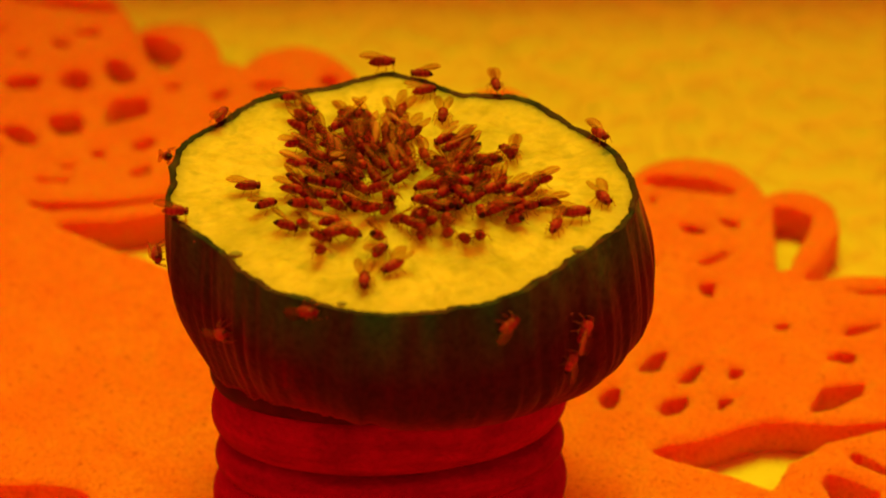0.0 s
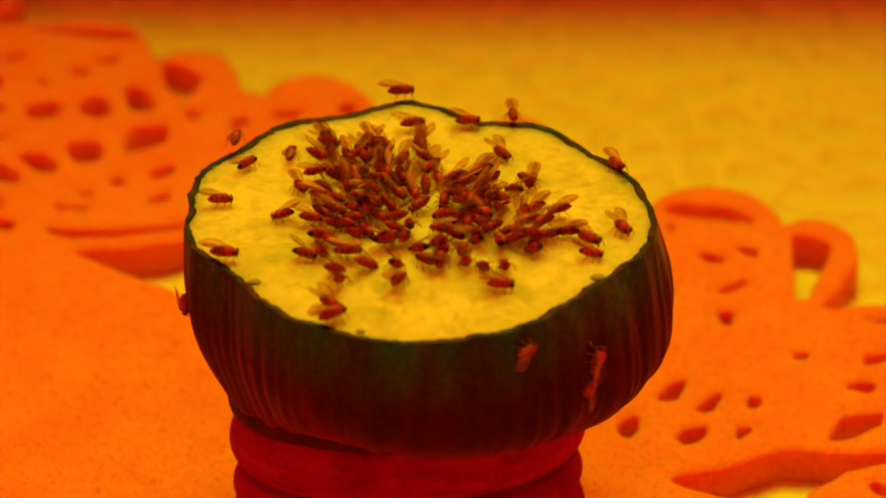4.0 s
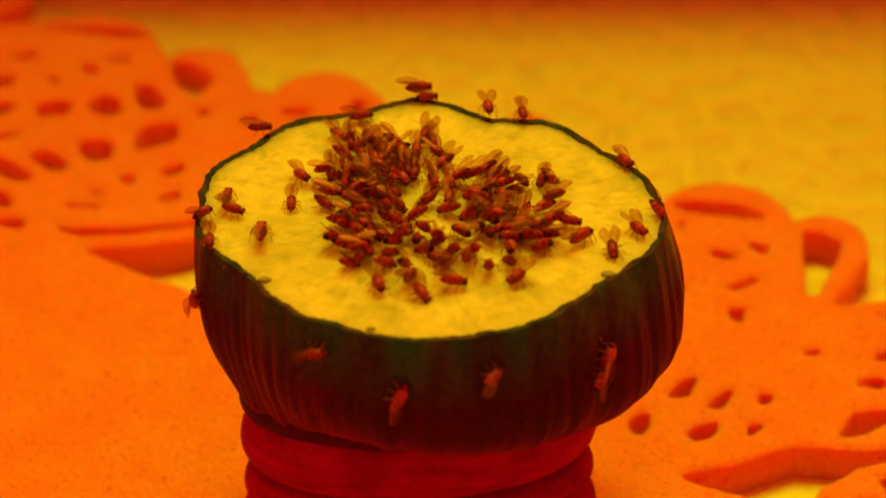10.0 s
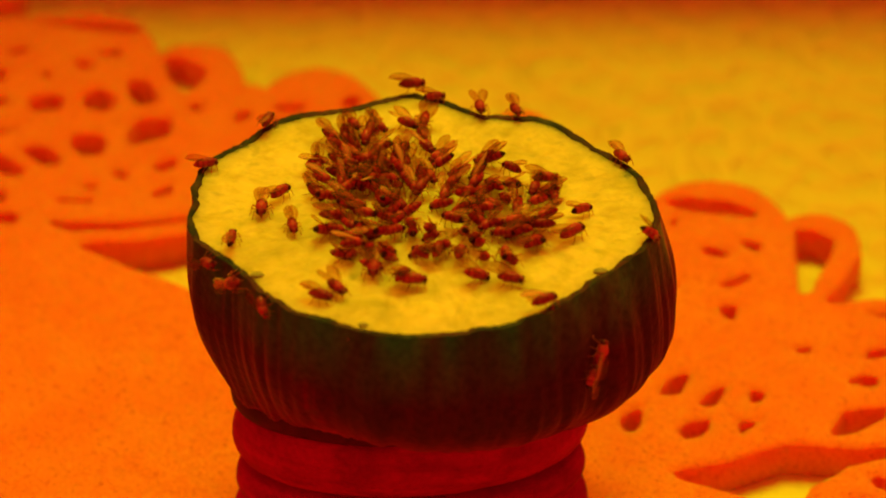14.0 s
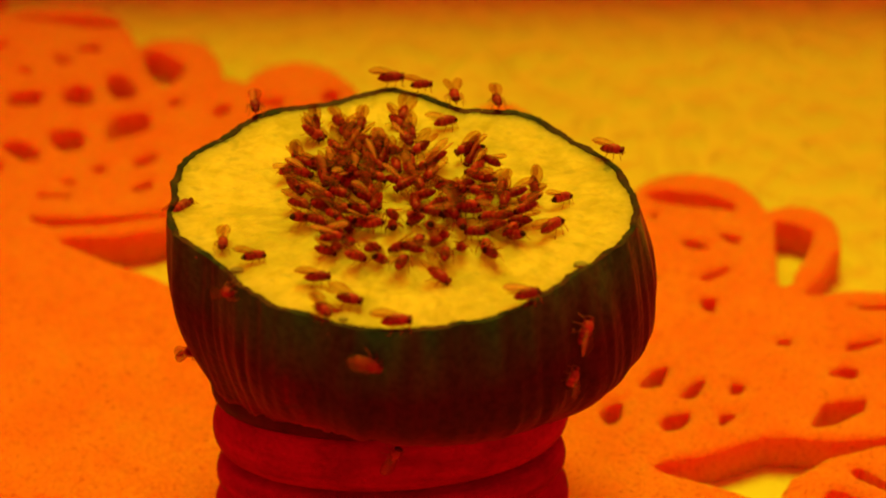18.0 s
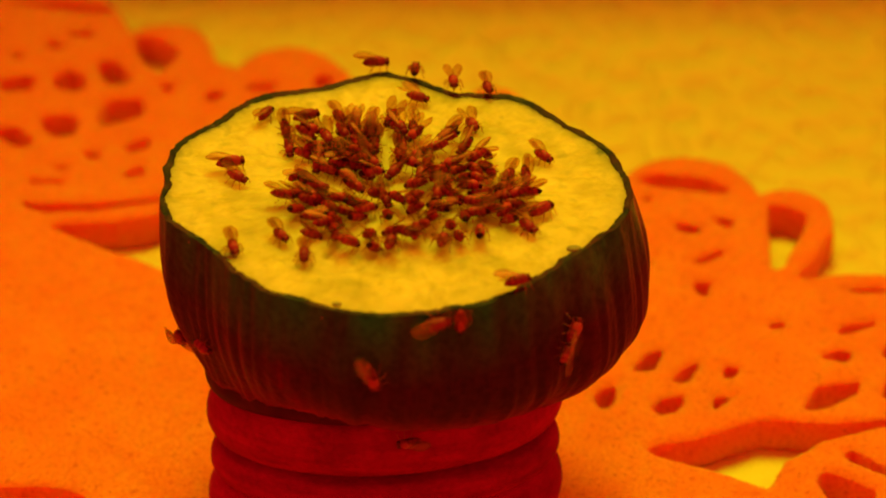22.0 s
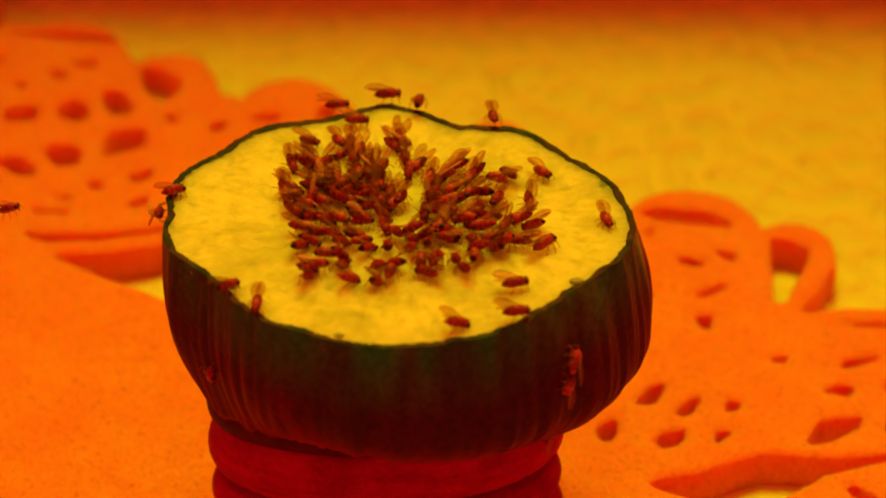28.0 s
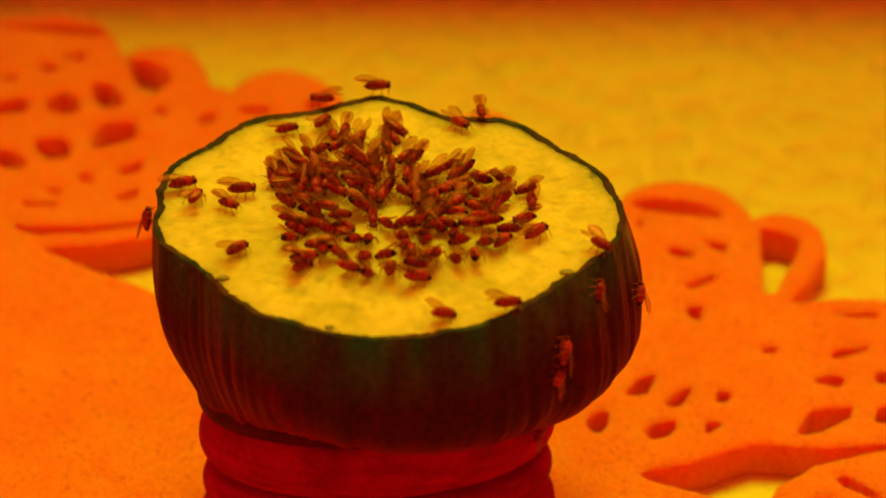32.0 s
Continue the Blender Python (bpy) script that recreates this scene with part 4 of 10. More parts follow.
    go(next(flock), 0, [(0, side(162, 0.03, -150)), (1, side(162, 0.03, -150)), (2, side(162, 0.03, -148)), (2.5, below(31, -40, 22)), (5.5, below(31, -40, 22)), (6, perch(150, 62, 0.6)), (7, perch(160, 47, 0.2)), (8, side(162, 0.14, -86)), (9, on(-21.7, -6.2, -95, 0.3)), (10, on(-21.9, -6.3, -85, 0.3)), (11, side(164, 0.41, -84)), (12, on(-21.7, -6.6, -85, 0.3)), (13, side(164, 0.41, -52)), (14, side(202, 0.03, 16)), (17, side(202, 0.03, 16)), (18, side(222, 0.03, 25)), (18.5, below(-21, -25, 222)), (22.5, below(-21, -25, 222)), (23, side(194, 0.29, -73)), (23.5, below(-20, -35, 64)), (32, below(-20, -35, 64))])
    go(next(flock), 6, [(0, on(-22.4, -5.6, -0, 0.3)), (1, on(-22.7, -2.7, -90, 0.3)), (2, on(-21.7, 1.1, 34)), (3, on(-20.8, 1.4, 41)), (6, on(-19.6, 5.2, -90)), (7, on(-19.8, 5.4, -85)), (8, on(-17.0, 7.6, 58)), (9, on(-17.5, 2.4, 41)), (10, on(-20.0, 0.1, -27)), (12, on(-18.5, 8.6, 47)), (13, perch(160, 18, 0.0)), (14, perch(160, 18, 0.0)), (17, side(170, 0.03, -149)), (19, on(-19.8, -5.7, -19)), (20, on(-15.5, -3.6, -95)), (21, on(-15.5, -1.0, 79)), (22, on(-16.1, 1.6, -42)), (23, on(-17.7, -6.0, -48)), (24.2, on(-6.1, 4.1, -24, 0.6)), (26.8, on(-6.1, 4.1, -24, 0.6)), (28, perch(168, 27, 0.0)), (29, on(-21.4, 5.3, 18)), (30, on(-21.6, 5.3, -1)), (31, side(162, 0.10, -165)), (32, side(180, 0.03, 105))])
    go(next(flock), 0, [(0, side(188, 0.26, 3)), (1, side(188, 0.26, 4)), (2, side(184, 0.33, -125)), (3, side(184, 0.29, -125)), (6, side(190, 0.82, -62)), (7, side(200, 0.78, -88)), (9, side(196, 0.52, 28)), (11, side(190, 0.10, 98)), (12, side(190, 0.14, 98)), (13, side(182, 0.29, -141)), (13.5, below(35, -26, 346)), (32, below(35, -26, 346))])
    go(next(flock), -3, [(0, on(-11.6, 18.0, -0)), (1, on(-13.2, 16.9, -0)), (2, on(-16.3, 13.2, 62)), (3, on(-18.1, 9.6, 34)), (6, on(-17.9, 11.0, 73)), (7, on(-18.0, 10.2, 73)), (8, on(-19.4, 9.6, 62)), (9, on(-21.0, 4.1, -101)), (10, on(-20.8, 2.8, 85)), (11, on(-20.8, 2.7, -90)), (12, on(-19.6, 1.8, -62)), (13, on(-18.7, -0.6, -73)), (14, on(-19.0, -6.1, 85)), (17, on(-17.8, -7.7, -87)), (18, on(-17.7, -8.2, -90)), (19, on(-18.7, -9.5, 73, 0.3)), (20, side(208, 0.14, -36)), (21, side(220, 0.29, -4)), (22, side(208, 0.59, -13)), (22.5, below(-37, -36, 348)), (27.5, below(-37, -36, 348)), (28, side(214, 0.52, -2)), (28.5, below(21, -33, 340)), (32, below(21, -33, 340))])
    go(next(flock), 0, [(0, side(248, 0.03, 16)), (1, side(246, 0.03, 15)), (3, side(246, 0.03, 15)), (3.5, below(9, -24, 106)), (8.5, below(9, -24, 106)), (9, side(244, 0.44, 31)), (10, side(242, 0.14, 20)), (11, on(-8.6, -18.8, 90)), (12, on(-10.8, -18.4, -27, 0.3)), (13, on(-13.1, -11.4, -35)), (14, on(-9.6, -16.5, -27)), (17, on(-9.8, -16.7, -53)), (18, on(-8.0, -14.3, -0)), (19, on(-8.7, -17.5, -62)), (20, on(-7.9, -13.0, -90)), (21, on(-8.8, -13.8, -90)), (22, on(-8.8, -13.0, -90)), (23, on(-8.6, -13.6, -88)), (24, on(-8.4, -13.3, 73)), (25, on(-2.7, -12.6, -66)), (26.2, on(0.4, 2.9, -110, 0.4)), (28.8, on(0.4, 2.9, -110, 0.4)), (30, on(-1.9, -14.9, -1)), (31, on(-2.3, -12.8, 9)), (31.9, on(1.9, 2.7, -50, 0.2)), (32, on(1.9, 2.7, -50, 0.2))])
    go(next(flock), 0, [(0, side(296, 0.10, 29)), (1, side(296, 0.07, 29)), (2, side(296, 0.10, 29)), (3, side(296, 0.10, 29)), (6, side(296, 0.07, 29)), (7, side(296, 0.10, 29)), (8, side(298, 0.10, 26)), (9, side(296, 0.10, 29)), (9.5, side(294, 0.10, 24)), (10, side(284, 0.18, 30)), (10.3, side(280, 0.26, 30)), (10.6, side(276, 0.34, 44)), (11, side(274, 0.48, 60)), (11.4, side(273, 0.90, 80)), (12, below(-25, -25, 131)), (32, below(-25, -25, 131))])
    go(next(flock), 0, [(0, side(220, 0.37, 26)), (1, side(232, 0.22, 23)), (2, side(236, 0.03, 49)), (3, on(-10.8, -19.2, 27, 0.3)), (6, on(-3.9, -17.7, 41)), (7, on(-4.7, -18.5, -139)), (8, on(-4.6, -18.1, -107)), (10, side(262, 0.26, 57)), (11, side(256, 0.14, 4)), (12, side(258, 0.14, -4)), (14, on(-4.7, -11.8, -90)), (17, on(-2.0, -21.1, -35)), (18, on(-0.3, -22.4, -0, 0.3)), (19.3, on(4.6, 1.2, 57, 0.4)), (32, on(4.6, 1.2, 57, 0.4))])
    go(next(flock), 0, [(0, side(320, 0.29, 60)), (1, side(320, 0.29, 61)), (2, side(318, 0.29, 61)), (7, side(318, 0.29, 61)), (8, side(316, 0.26, 59)), (9, side(318, 0.29, 61)), (10, side(318, 0.29, 61)), (11, side(318, 0.33, 63)), (12, side(318, 0.26, 59)), (13, side(318, 0.26, 59)), (14, side(318, 0.29, 61)), (17, side(320, 0.26, 59)), (18, side(320, 0.22, 57)), (19, side(316, 0.26, 59)), (20, side(320, 0.29, 60)), (21, side(320, 0.26, 59)), (22, side(318, 0.29, 60)), (23, side(318, 0.26, 59)), (24, side(318, 0.22, 57)), (25, side(318, 0.26, 59)), (28, side(316, 0.26, 59)), (29, side(318, 0.26, 59)), (30, side(318, 0.26, 59)), (31, side(318, 0.29, 61)), (32, side(316, 0.26, 59))])
    go(next(flock), 0, [(0, side(314, 0.41, 60)), (1, side(314, 0.37, 58)), (2, side(314, 0.41, 60)), (3, side(314, 0.41, 60)), (6, side(314, 0.37, 58)), (7, side(314, 0.37, 57)), (8, side(314, 0.37, 58)), (9, side(314, 0.37, 58)), (10, side(314, 0.37, 57)), (11, side(314, 0.37, 58)), (14, side(314, 0.37, 58)), (17, side(314, 0.37, 57)), (18, side(314, 0.41, 60)), (19, side(314, 0.37, 57)), (20, side(314, 0.37, 58)), (21, side(314, 0.41, 60)), (22, side(314, 0.37, 57)), (23, side(312, 0.37, 58)), (24, side(314, 0.33, 55)), (25, side(312, 0.37, 58)), (28, side(314, 0.37, 58)), (29, side(314, 0.37, 57)), (30, side(314, 0.41, 60)), (31, side(314, 0.41, 60)), (32, side(314, 0.37, 57))])
    go(next(flock), 0, [(0, below(-22, -41, 20)), (1.5, below(-22, -41, 20)), (2, on(11.6, 12.0, -58)), (3, on(6.0, 18.0, -35)), (6, perch(76, 62, 0.2)), (7, perch(74, -0, 1.1)), (8, perch(72, -0, 1.1)), (9, perch(74, -85, 1.1)), (10, perch(72, -85, 1.1)), (12, perch(72, -85, 1.1)), (13, perch(74, -82, 1.1)), (14, perch(72, -82, 0.6)), (17, perch(74, -82, 1.1)), (18, perch(74, -82, 1.1)), (19, perch(74, -85, 0.6)), (20, perch(72, -87, 1.1)), (21, perch(72, -87, 1.1)), (22, perch(72, -88, 1.1)), (23, perch(74, -88, 0.6)), (24, perch(58, -1, 1.1)), (24.5, below(-25, -27, 54)), (29.5, below(-25, -27, 54)), (30, perch(76, 179, 0.6)), (31, perch(74, -0, 0.6)), (32, on(8.0, 17.2, -48))])
    go(next(flock), 0, [(0, below(-35, -31, 90)), (1.5, below(-35, -31, 90)), (2, side(200, 0.03, 50)), (3, on(-19.5, -8.7, 47, 0.3)), (6, on(-18.4, -6.8, -133)), (7, on(-16.6, -5.4, -133)), (8, on(-16.6, -5.4, -139)), (9, on(-16.7, -5.7, -133)), (10, on(-16.9, -4.3, 90)), (11, on(-16.1, -4.1, -162)), (12, on(-15.4, -4.5, -162)), (13, on(-15.9, -4.4, -139)), (14, on(-16.3, -0.6, -90)), (15.2, on(-5, 4.2, -87, 0.6)), (19.8, on(-5, 4.2, -87, 0.6)), (21, on(-17.2, -0.2, -48)), (22, on(-16.8, 4.3, 9)), (23, on(-15.4, 5.4, -1)), (24, on(-13.6, 6.2, 18)), (25.2, on(-6.2, 6, 15, 0.3)), (28.8, on(-6.2, 6, 15, 0.3)), (30, on(-19.1, 10.7, 18)), (31, on(-17.5, 11.3, 41)), (32, on(-21.1, 4.8, 18))])
    go(next(flock), 0, [(0, on(-6.2, 4.1, -100, 0.3)), (1.7, on(-6.2, 4.1, -100, 0.3)), (3, on(-12.3, 4.6, -90)), (6, on(-12.2, 6.0, -0)), (7, on(-12.4, 5.5, -0)), (8.2, on(-5.2, 5.7, -1, 0.2)), (8.8, on(-5.2, 5.7, -1, 0.2)), (10, on(-23.0, -1.0, 47, 0.3)), (11, on(-22.5, -2.5, 58, 0.3)), (12, on(-19.3, -3.1, 27)), (13, on(-17.5, -11.1, -73, 0.3)), (14, side(228, 0.03, -33)), (17, on(-5.0, -21.8, -19, 0.3)), (18, on(-7.4, -20.4, -58, 0.3)), (19, on(-10.9, -11.3, -35)), (20, on(-12.1, -10.4, -42)), (21, on(-11.5, -11.3, -35)), (22, on(-11.2, -9.5, -58)), (23, on(-12.5, -7.2, -73)), (24, on(-13.1, -5.0, -162)), (25, on(-13.2, -9.0, -162)), (28, on(-16.4, -13.2, 27, 0.3)), (29, on(-14.5, -10.0, 58)), (30, on(-14.9, -3.0, -107)), (31, on(-12.7, -0.7, -35)), (32, on(-16.2, 0.8, -35))])
    go(next(flock), 0, [(0, below(-19, -37, 75)), (5.5, below(-19, -37, 75)), (6, on(15.9, 5.6, -19)), (7, on(14.5, 5.9, 9)), (8, on(11.1, 12.7, -0)), (8.5, below(-20, -23, 51)), (10.5, below(-20, -23, 51)), (11, on(14.6, -13.0, -107)), (12, on(14.4, -13.8, -114)), (13, on(11.9, -14.2, 9)), (14, on(11.9, -17.7, 27, 0.3)), (17, on(12.1, -17.9, 18, 0.3)), (18, on(12.2, -17.9, 18, 0.3)), (19, on(11.9, -18.2, 9, 0.3)), (20, on(11.9, -18.3, 18, 0.3)), (21, on(12.2, -18.0, 9, 0.3)), (22, on(11.9, -18.3, 18, 0.3)), (23, on(11.8, -18.0, 9, 0.3)), (24, on(11.8, -17.9, 18, 0.3)), (25, on(12.1, -15.2, 18)), (28, on(11.7, -12.6, 9)), (30, on(20.1, -7.1, 47)), (31, on(21.1, -7.3, -19, 0.3)), (32, on(21.4, -7.8, -48, 0.3))])
    go(next(flock), 35, [(0, on(4.1, 2.9, -27, 0.7)), (4.7, on(4.1, 2.9, -27, 0.7)), (6, on(12.8, 4.7, -35)), (7, on(12.8, 8.3, -62)), (8, on(12.3, 5.4, 47)), (9, on(12.2, 5.6, 47)), (10, on(12.8, 5.4, 47)), (11.2, on(4.8, 2.8, 66, 0.6)), (11.8, on(4.8, 2.8, 66, 0.6)), (13, on(13.6, 2.8, -87)), (14, on(13.4, 2.5, -85)), (17, on(13.7, 3.5, -85)), (18, on(13.5, 2.9, -87)), (19, on(13.3, 3.1, -87)), (20, on(13.7, 2.8, -87)), (21, on(13.3, 2.5, -87)), (22, on(13.3, 1.9, -88)), (23, on(13.4, 2.5, -88)), (24, on(13.5, 3.4, -88)), (25, on(13.2, 2.1, -85)), (28, on(13.4, 3.3, -87)), (29, on(13.5, 2.8, -88)), (31, on(14.3, 1.9, -87)), (32, on(14.6, 1.6, -88))])
    go(next(flock), 0, [(0, below(19, -31, 33)), (5.5, below(19, -31, 33)), (6, perch(126, -35, 0.0)), (6.5, below(-22, -23, 324)), (32, below(-22, -23, 324))])
    go(next(flock), 24, [(0, on(5.8, 1.7, -120, 0.6)), (5.7, on(5.8, 1.7, -120, 0.6)), (7, on(0.1, -12.9, -139)), (8, on(3.4, -16.4, -27)), (9, on(0.6, -20.0, -133)), (10, on(-0.8, -15.1, -53)), (11, on(-3.5, -16.4, 170)), (12.2, on(1.3, 3.6, 174, 0.5)), (12.8, on(1.3, 3.6, 174, 0.5)), (14, on(5.2, -12.8, 9)), (17, on(3.2, -11.9, -66)), (19, on(4.6, -17.7, -0)), (20, on(6.3, -21.3, -85, 0.3)), (21, on(6.3, -21.2, -87, 0.3)), (22, side(286, 0.03, -89)), (23, on(5.8, -21.4, -88, 0.3)), (24, on(5.1, -21.5, 179, 0.3)), (25.2, on(5.4, 1.5, 230, 0.7)), (26.8, on(5.4, 1.5, 230, 0.7)), (28, on(5.5, -19.4, 18)), (29, on(5.4, -18.6, 26)), (30, on(5.6, -19.4, 34)), (31, on(5.3, -19.6, 34)), (32, on(5.1, -19.3, 26))])
    go(next(flock), 14, [(0, on(4.1, 2.9, 2, 0.5)), (6.7, on(4.1, 2.9, 2, 0.5)), (8, on(20.9, 2.3, -53)), (9, on(18.7, 1.1, -85)), (10, on(18.5, -7.7, -85)), (11, on(18.5, -5.9, 58)), (12, on(17.3, -10.0, -87)), (13, side(316, 0.07, 25)), (13.5, below(-35, -22, 46)), (32, below(-35, -22, 46))])
    go(next(flock), 41, [(0, on(5.9, 2.3, -101, 0.3)), (7.7, on(5.9, 2.3, -101, 0.3)), (9, on(22.7, -0.0, -48)), (10, on(22.9, -0.5, -48, 0.3)), (11, on(23.0, -0.0, -58, 0.3)), (12, on(21.4, -1.0, 27)), (14, on(22.7, -5.9, -0, 0.3)), (17, perch(16, -48, 0.0)), (17.5, below(10, -29, 269)), (32, below(10, -29, 269))])
    go(next(flock), 0, [(0, below(32, -37, 1)), (12.5, below(32, -37, 1)), (13, side(220, 0.03, 10)), (14, side(214, 0.03, 34)), (17, side(200, 0.63, 13)), (18, side(182, 0.82, -135)), (19, side(186, 0.78, -133)), (20, side(190, 0.74, -123)), (21, side(186, 0.78, -134)), (22, side(190, 0.74, -123)), (22.5, below(32, -42, 316)), (32, below(32, -42, 316))])
    go(next(flock), 0, [(0, below(-29, -24, 282)), (17.5, below(-29, -24, 282)), (18, side(262, 0.14, -32)), (19, side(262, 0.03, -11)), (20, side(274, 0.10, 0)), (21, side(280, 0.03, 15)), (22, side(280, 0.03, 14)), (23, side(286, 0.18, -28)), (23.5, below(29, -30, 316)), (32, below(29, -30, 316))])
    go(next(flock), 0, [(0, below(-23, -27, 119)), (18.5, below(-23, -27, 119)), (19, side(268, 0.37, -68)), (20, side(262, 0.22, 7)), (21, side(270, 0.29, -63)), (23, side(260, 0.26, -64)), (23.5, below(30, -25, 170)), (32, below(30, -25, 170))])
    go(next(flock), 0, [(0, below(2, -41, 12)), (19.5, below(2, -41, 12)), (20, on(-2.5, 17.0, 34)), (21, on(-2.3, 17.8, 73)), (21.5, below(7, -31, 311)), (23.5, below(7, -31, 311)), (24, perch(104, -1, 0.6)), (25, perch(108, 18, 1.1)), (28, perch(106, -0, 1.1)), (29, perch(108, -1, 1.1)), (30, perch(106, -1, 0.6)), (31, perch(108, 9, 1.1)), (32, perch(108, 179, 1.1))])
    go(next(flock), 0, [(0, below(8, -39, 131)), (21.5, below(8, -39, 131)), (22, on(-9.2, 13.8, 18)), (24, on(-13.0, 2.6, -85)), (25.2, on(-5.5, 5, -144, 0.6)), (29.8, on(-5.5, 5, -144, 0.6)), (31, on(-15.0, 4.3, 41)), (32, on(-14.9, 3.6, -1))])
    go(next(flock), 8, [(0, on(-5.3, 4.2, 52, 0.4)), (22.7, on(-5.3, 4.2, 52, 0.4)), (24, on(-23.3, -0.1, 47, 0.3)), (25, side(174, 0.03, -159)), (28, side(170, 0.07, -161)), (29, on(-21.1, 1.2, -1)), (30, on(-19.4, 1.0, 18)), (31, on(-19.5, 2.1, 41)), (32, on(-19.8, 2.2, 73))])
    go(next(flock), 0, [(0, below(22, -35, 84)), (23.5, below(22, -35, 84)), (24, side(302, 0.33, -21)), (24.5, below(-1, -21, 34)), (32, below(-1, -21, 34))])
    go(next(flock), 0, [(0, below(-29, -28, 319)), (24.5, below(-29, -28, 319)), (25, perch(116, -0, 0.6)), (25.5, below(1, -32, 309)), (30.5, below(1, -32, 309)), (31, on(-12.3, 9.5, 18)), (32, on(-10.7, 16.2, 18))])
    go(next(flock), 0, [(0, below(21, -41, 317)), (28.5, below(21, -41, 317)), (29, side(334, 0.14, 50)), (30, side(332, 0.14, 51)), (31, side(332, 0.18, 53)), (32, side(332, 0.10, 59))])
    go(next(flock), 22, [(0, on(4.4, 1.6, 40, 0.4)), (29.7, on(4.4, 1.6, 40, 0.4)), (31, on(1.0, -14.3, -0)), (32, on(2.7, -13.0, 26))])
    go(next(flock), 0, [(0, cling(150, 22.0, 200)), (14, cling(150, 22.0, 200)), (15, cling(200, 21.0, -30)), (17, cling(270, 23.8, 80)), (18, cling(271, 22.7, 60)), (19, cling(272, 25.0, 95)), (20, cling(278, 22.6, 20)), (21, cling(274, 22.2, 170)), (22, cling(277, 22.2, 185)), (23, cling(262, 22.3, 200)), (24, cling(262, 21.0, 265)), (25.2, cling(200, 19, 160)), (26.5, cling(150, 20, 160)), (32, cling(150, 20.0, 160))])
    go(next(flock), 0, [(0, cling(30, 20.0, 10)), (21.5, cling(30, 20, 10)), (23, cling(328, 17.2, 150)), (24.5, cling(380, 20, 100)), (26.5, cling(375, 22, 100)), (28, cling(329, 23.5, 60)), (29, cling(329, 23.4, 60)), (30, cling(329, 23.2, 60)), (31, cling(331, 22.0, 60)), (32, cling(329, 22.5, 60))])
    go(next(flock), 1, [(0, on(-5.8, 13.8, -57)), (2.6, on(-5.8, 13.8, -57)), (3.5, on(-5.2, 14.9, -72)), (5.3, on(-5.2, 15, -71)), (7, on(-5.2, 14.9, -72)), (7.6, on(-5.2, 14.9, -72)), (8.4, on(-6.3, 14.6, -68)), (9.7, on(-6.3, 14.6, -68)), (10.9, on(-7.3, 16.7, -62)), (11.4, on(-7.1, 16.8, -57)), (12, on(-7.3, 16.7, -62)), (15.5, on(-7.3, 16.7, -62)), (16.3, on(-6.7, 15.9, -65)), (17.1, on(-6.7, 16.1, -63)), (18, on(-6.7, 15.9, -65)), (19.3, on(-6.7, 15.9, -65)), (20.5, on(-5.8, 13.8, -62)), (21.3, on(-5.9, 13.9, -55)), (22, on(-5.8, 13.8, -62)), (22.4, on(-5.8, 13.8, -62)), (23.8, on(-6.7, 16.6, -57)), (26.2, on(-6.7, 16.6, -57)), (27.3, on(-6.2, 14.5, -59, 0.4)), (28.2, on(-6.2, 14.5, -59, 0.4)), (28.9, on(-5.7, 14.6, -72)), (29.4, on(-5.6, 14.5, -79)), (30, on(-5.7, 14.6, -72)), (32, on(-5.7, 14.6, -72))])
    go(next(flock), 6, [(0, on(-5.3, 12.0, -85)), (4.3, on(-5.3, 12, -85)), (5.2, on(-5.8, 13.1, -93, 0.4)), (6.1, on(-5.8, 12.9, -96, 0.4)), (7, on(-5.8, 13.1, -93, 0.4)), (7.1, on(-5.8, 13.1, -93, 0.4)), (7.7, on(-5.4, 13.4, -92)), (8.3, on(-5.2, 13.5, -83)), (9, on(-5.4, 13.4, -92)), (10.7, on(-5.4, 13.4, -92)), (11.5, on(-5.5, 14.5, -96, 0.8)), (14.6, on(-5.5, 14.5, -96, 0.8)), (15.4, on(-4.2, 14.1, -96, 0.8)), (16.7, on(-4, 14.2, -95, 0.8)), (18, on(-4.2, 14.1, -96, 0.8)), (20.4, on(-4.2, 14.1, -96, 0.8)), (21.8, on(-2.5, 11.9, -110)), (22.2, on(-2.5, 11.9, -110)), (23.9, on(-3.7, 15.9, -103)), (26.7, on(-3.7, 15.9, -103)), (27.7, on(-5, 15.1, -89)), (28.9, on(-5, 15.1, -89)), (29.6, on(-4.5, 15.2, -103, 0.4)), (32, on(-4.5, 15.2, -103, 0.4))])
    go(next(flock), 23, [(0, on(-4.5, 13.0, -156, 0.4)), (4.6, on(-4.5, 13, -156, 0.4)), (5.3, on(-3.9, 12.5, -167)), (6.2, on(-4, 12.7, -165)), (7, on(-3.9, 12.5, -167)), (7.7, on(-3.9, 12.5, -167)), (8.5, on(-2.9, 12.2, -171)), (11.1, on(-2.9, 12.2, -171)), (11.9, on(-3.6, 12.7, -162)), (12.6, on(-3.6, 12.7, -162)), (13.4, on(-3.9, 11.7, -168)), (15.7, on(-4, 11.8, -172)), (18, on(-3.9, 11.7, -168)), (20.5, on(-3.9, 11.7, -168)), (21.6, on(-3.4, 9.6, -165)), (22.1, on(-3.4, 9.6, -165)), (23.8, on(-5.5, 12.9, -167)), (25.7, on(-5.5, 12.9, -167)), (27.1, on(-7.3, 10.9, -153)), (28.7, on(-7.3, 10.9, -153)), (29.4, on(-6.9, 11.6, -150)), (32, on(-6.9, 11.6, -150))])
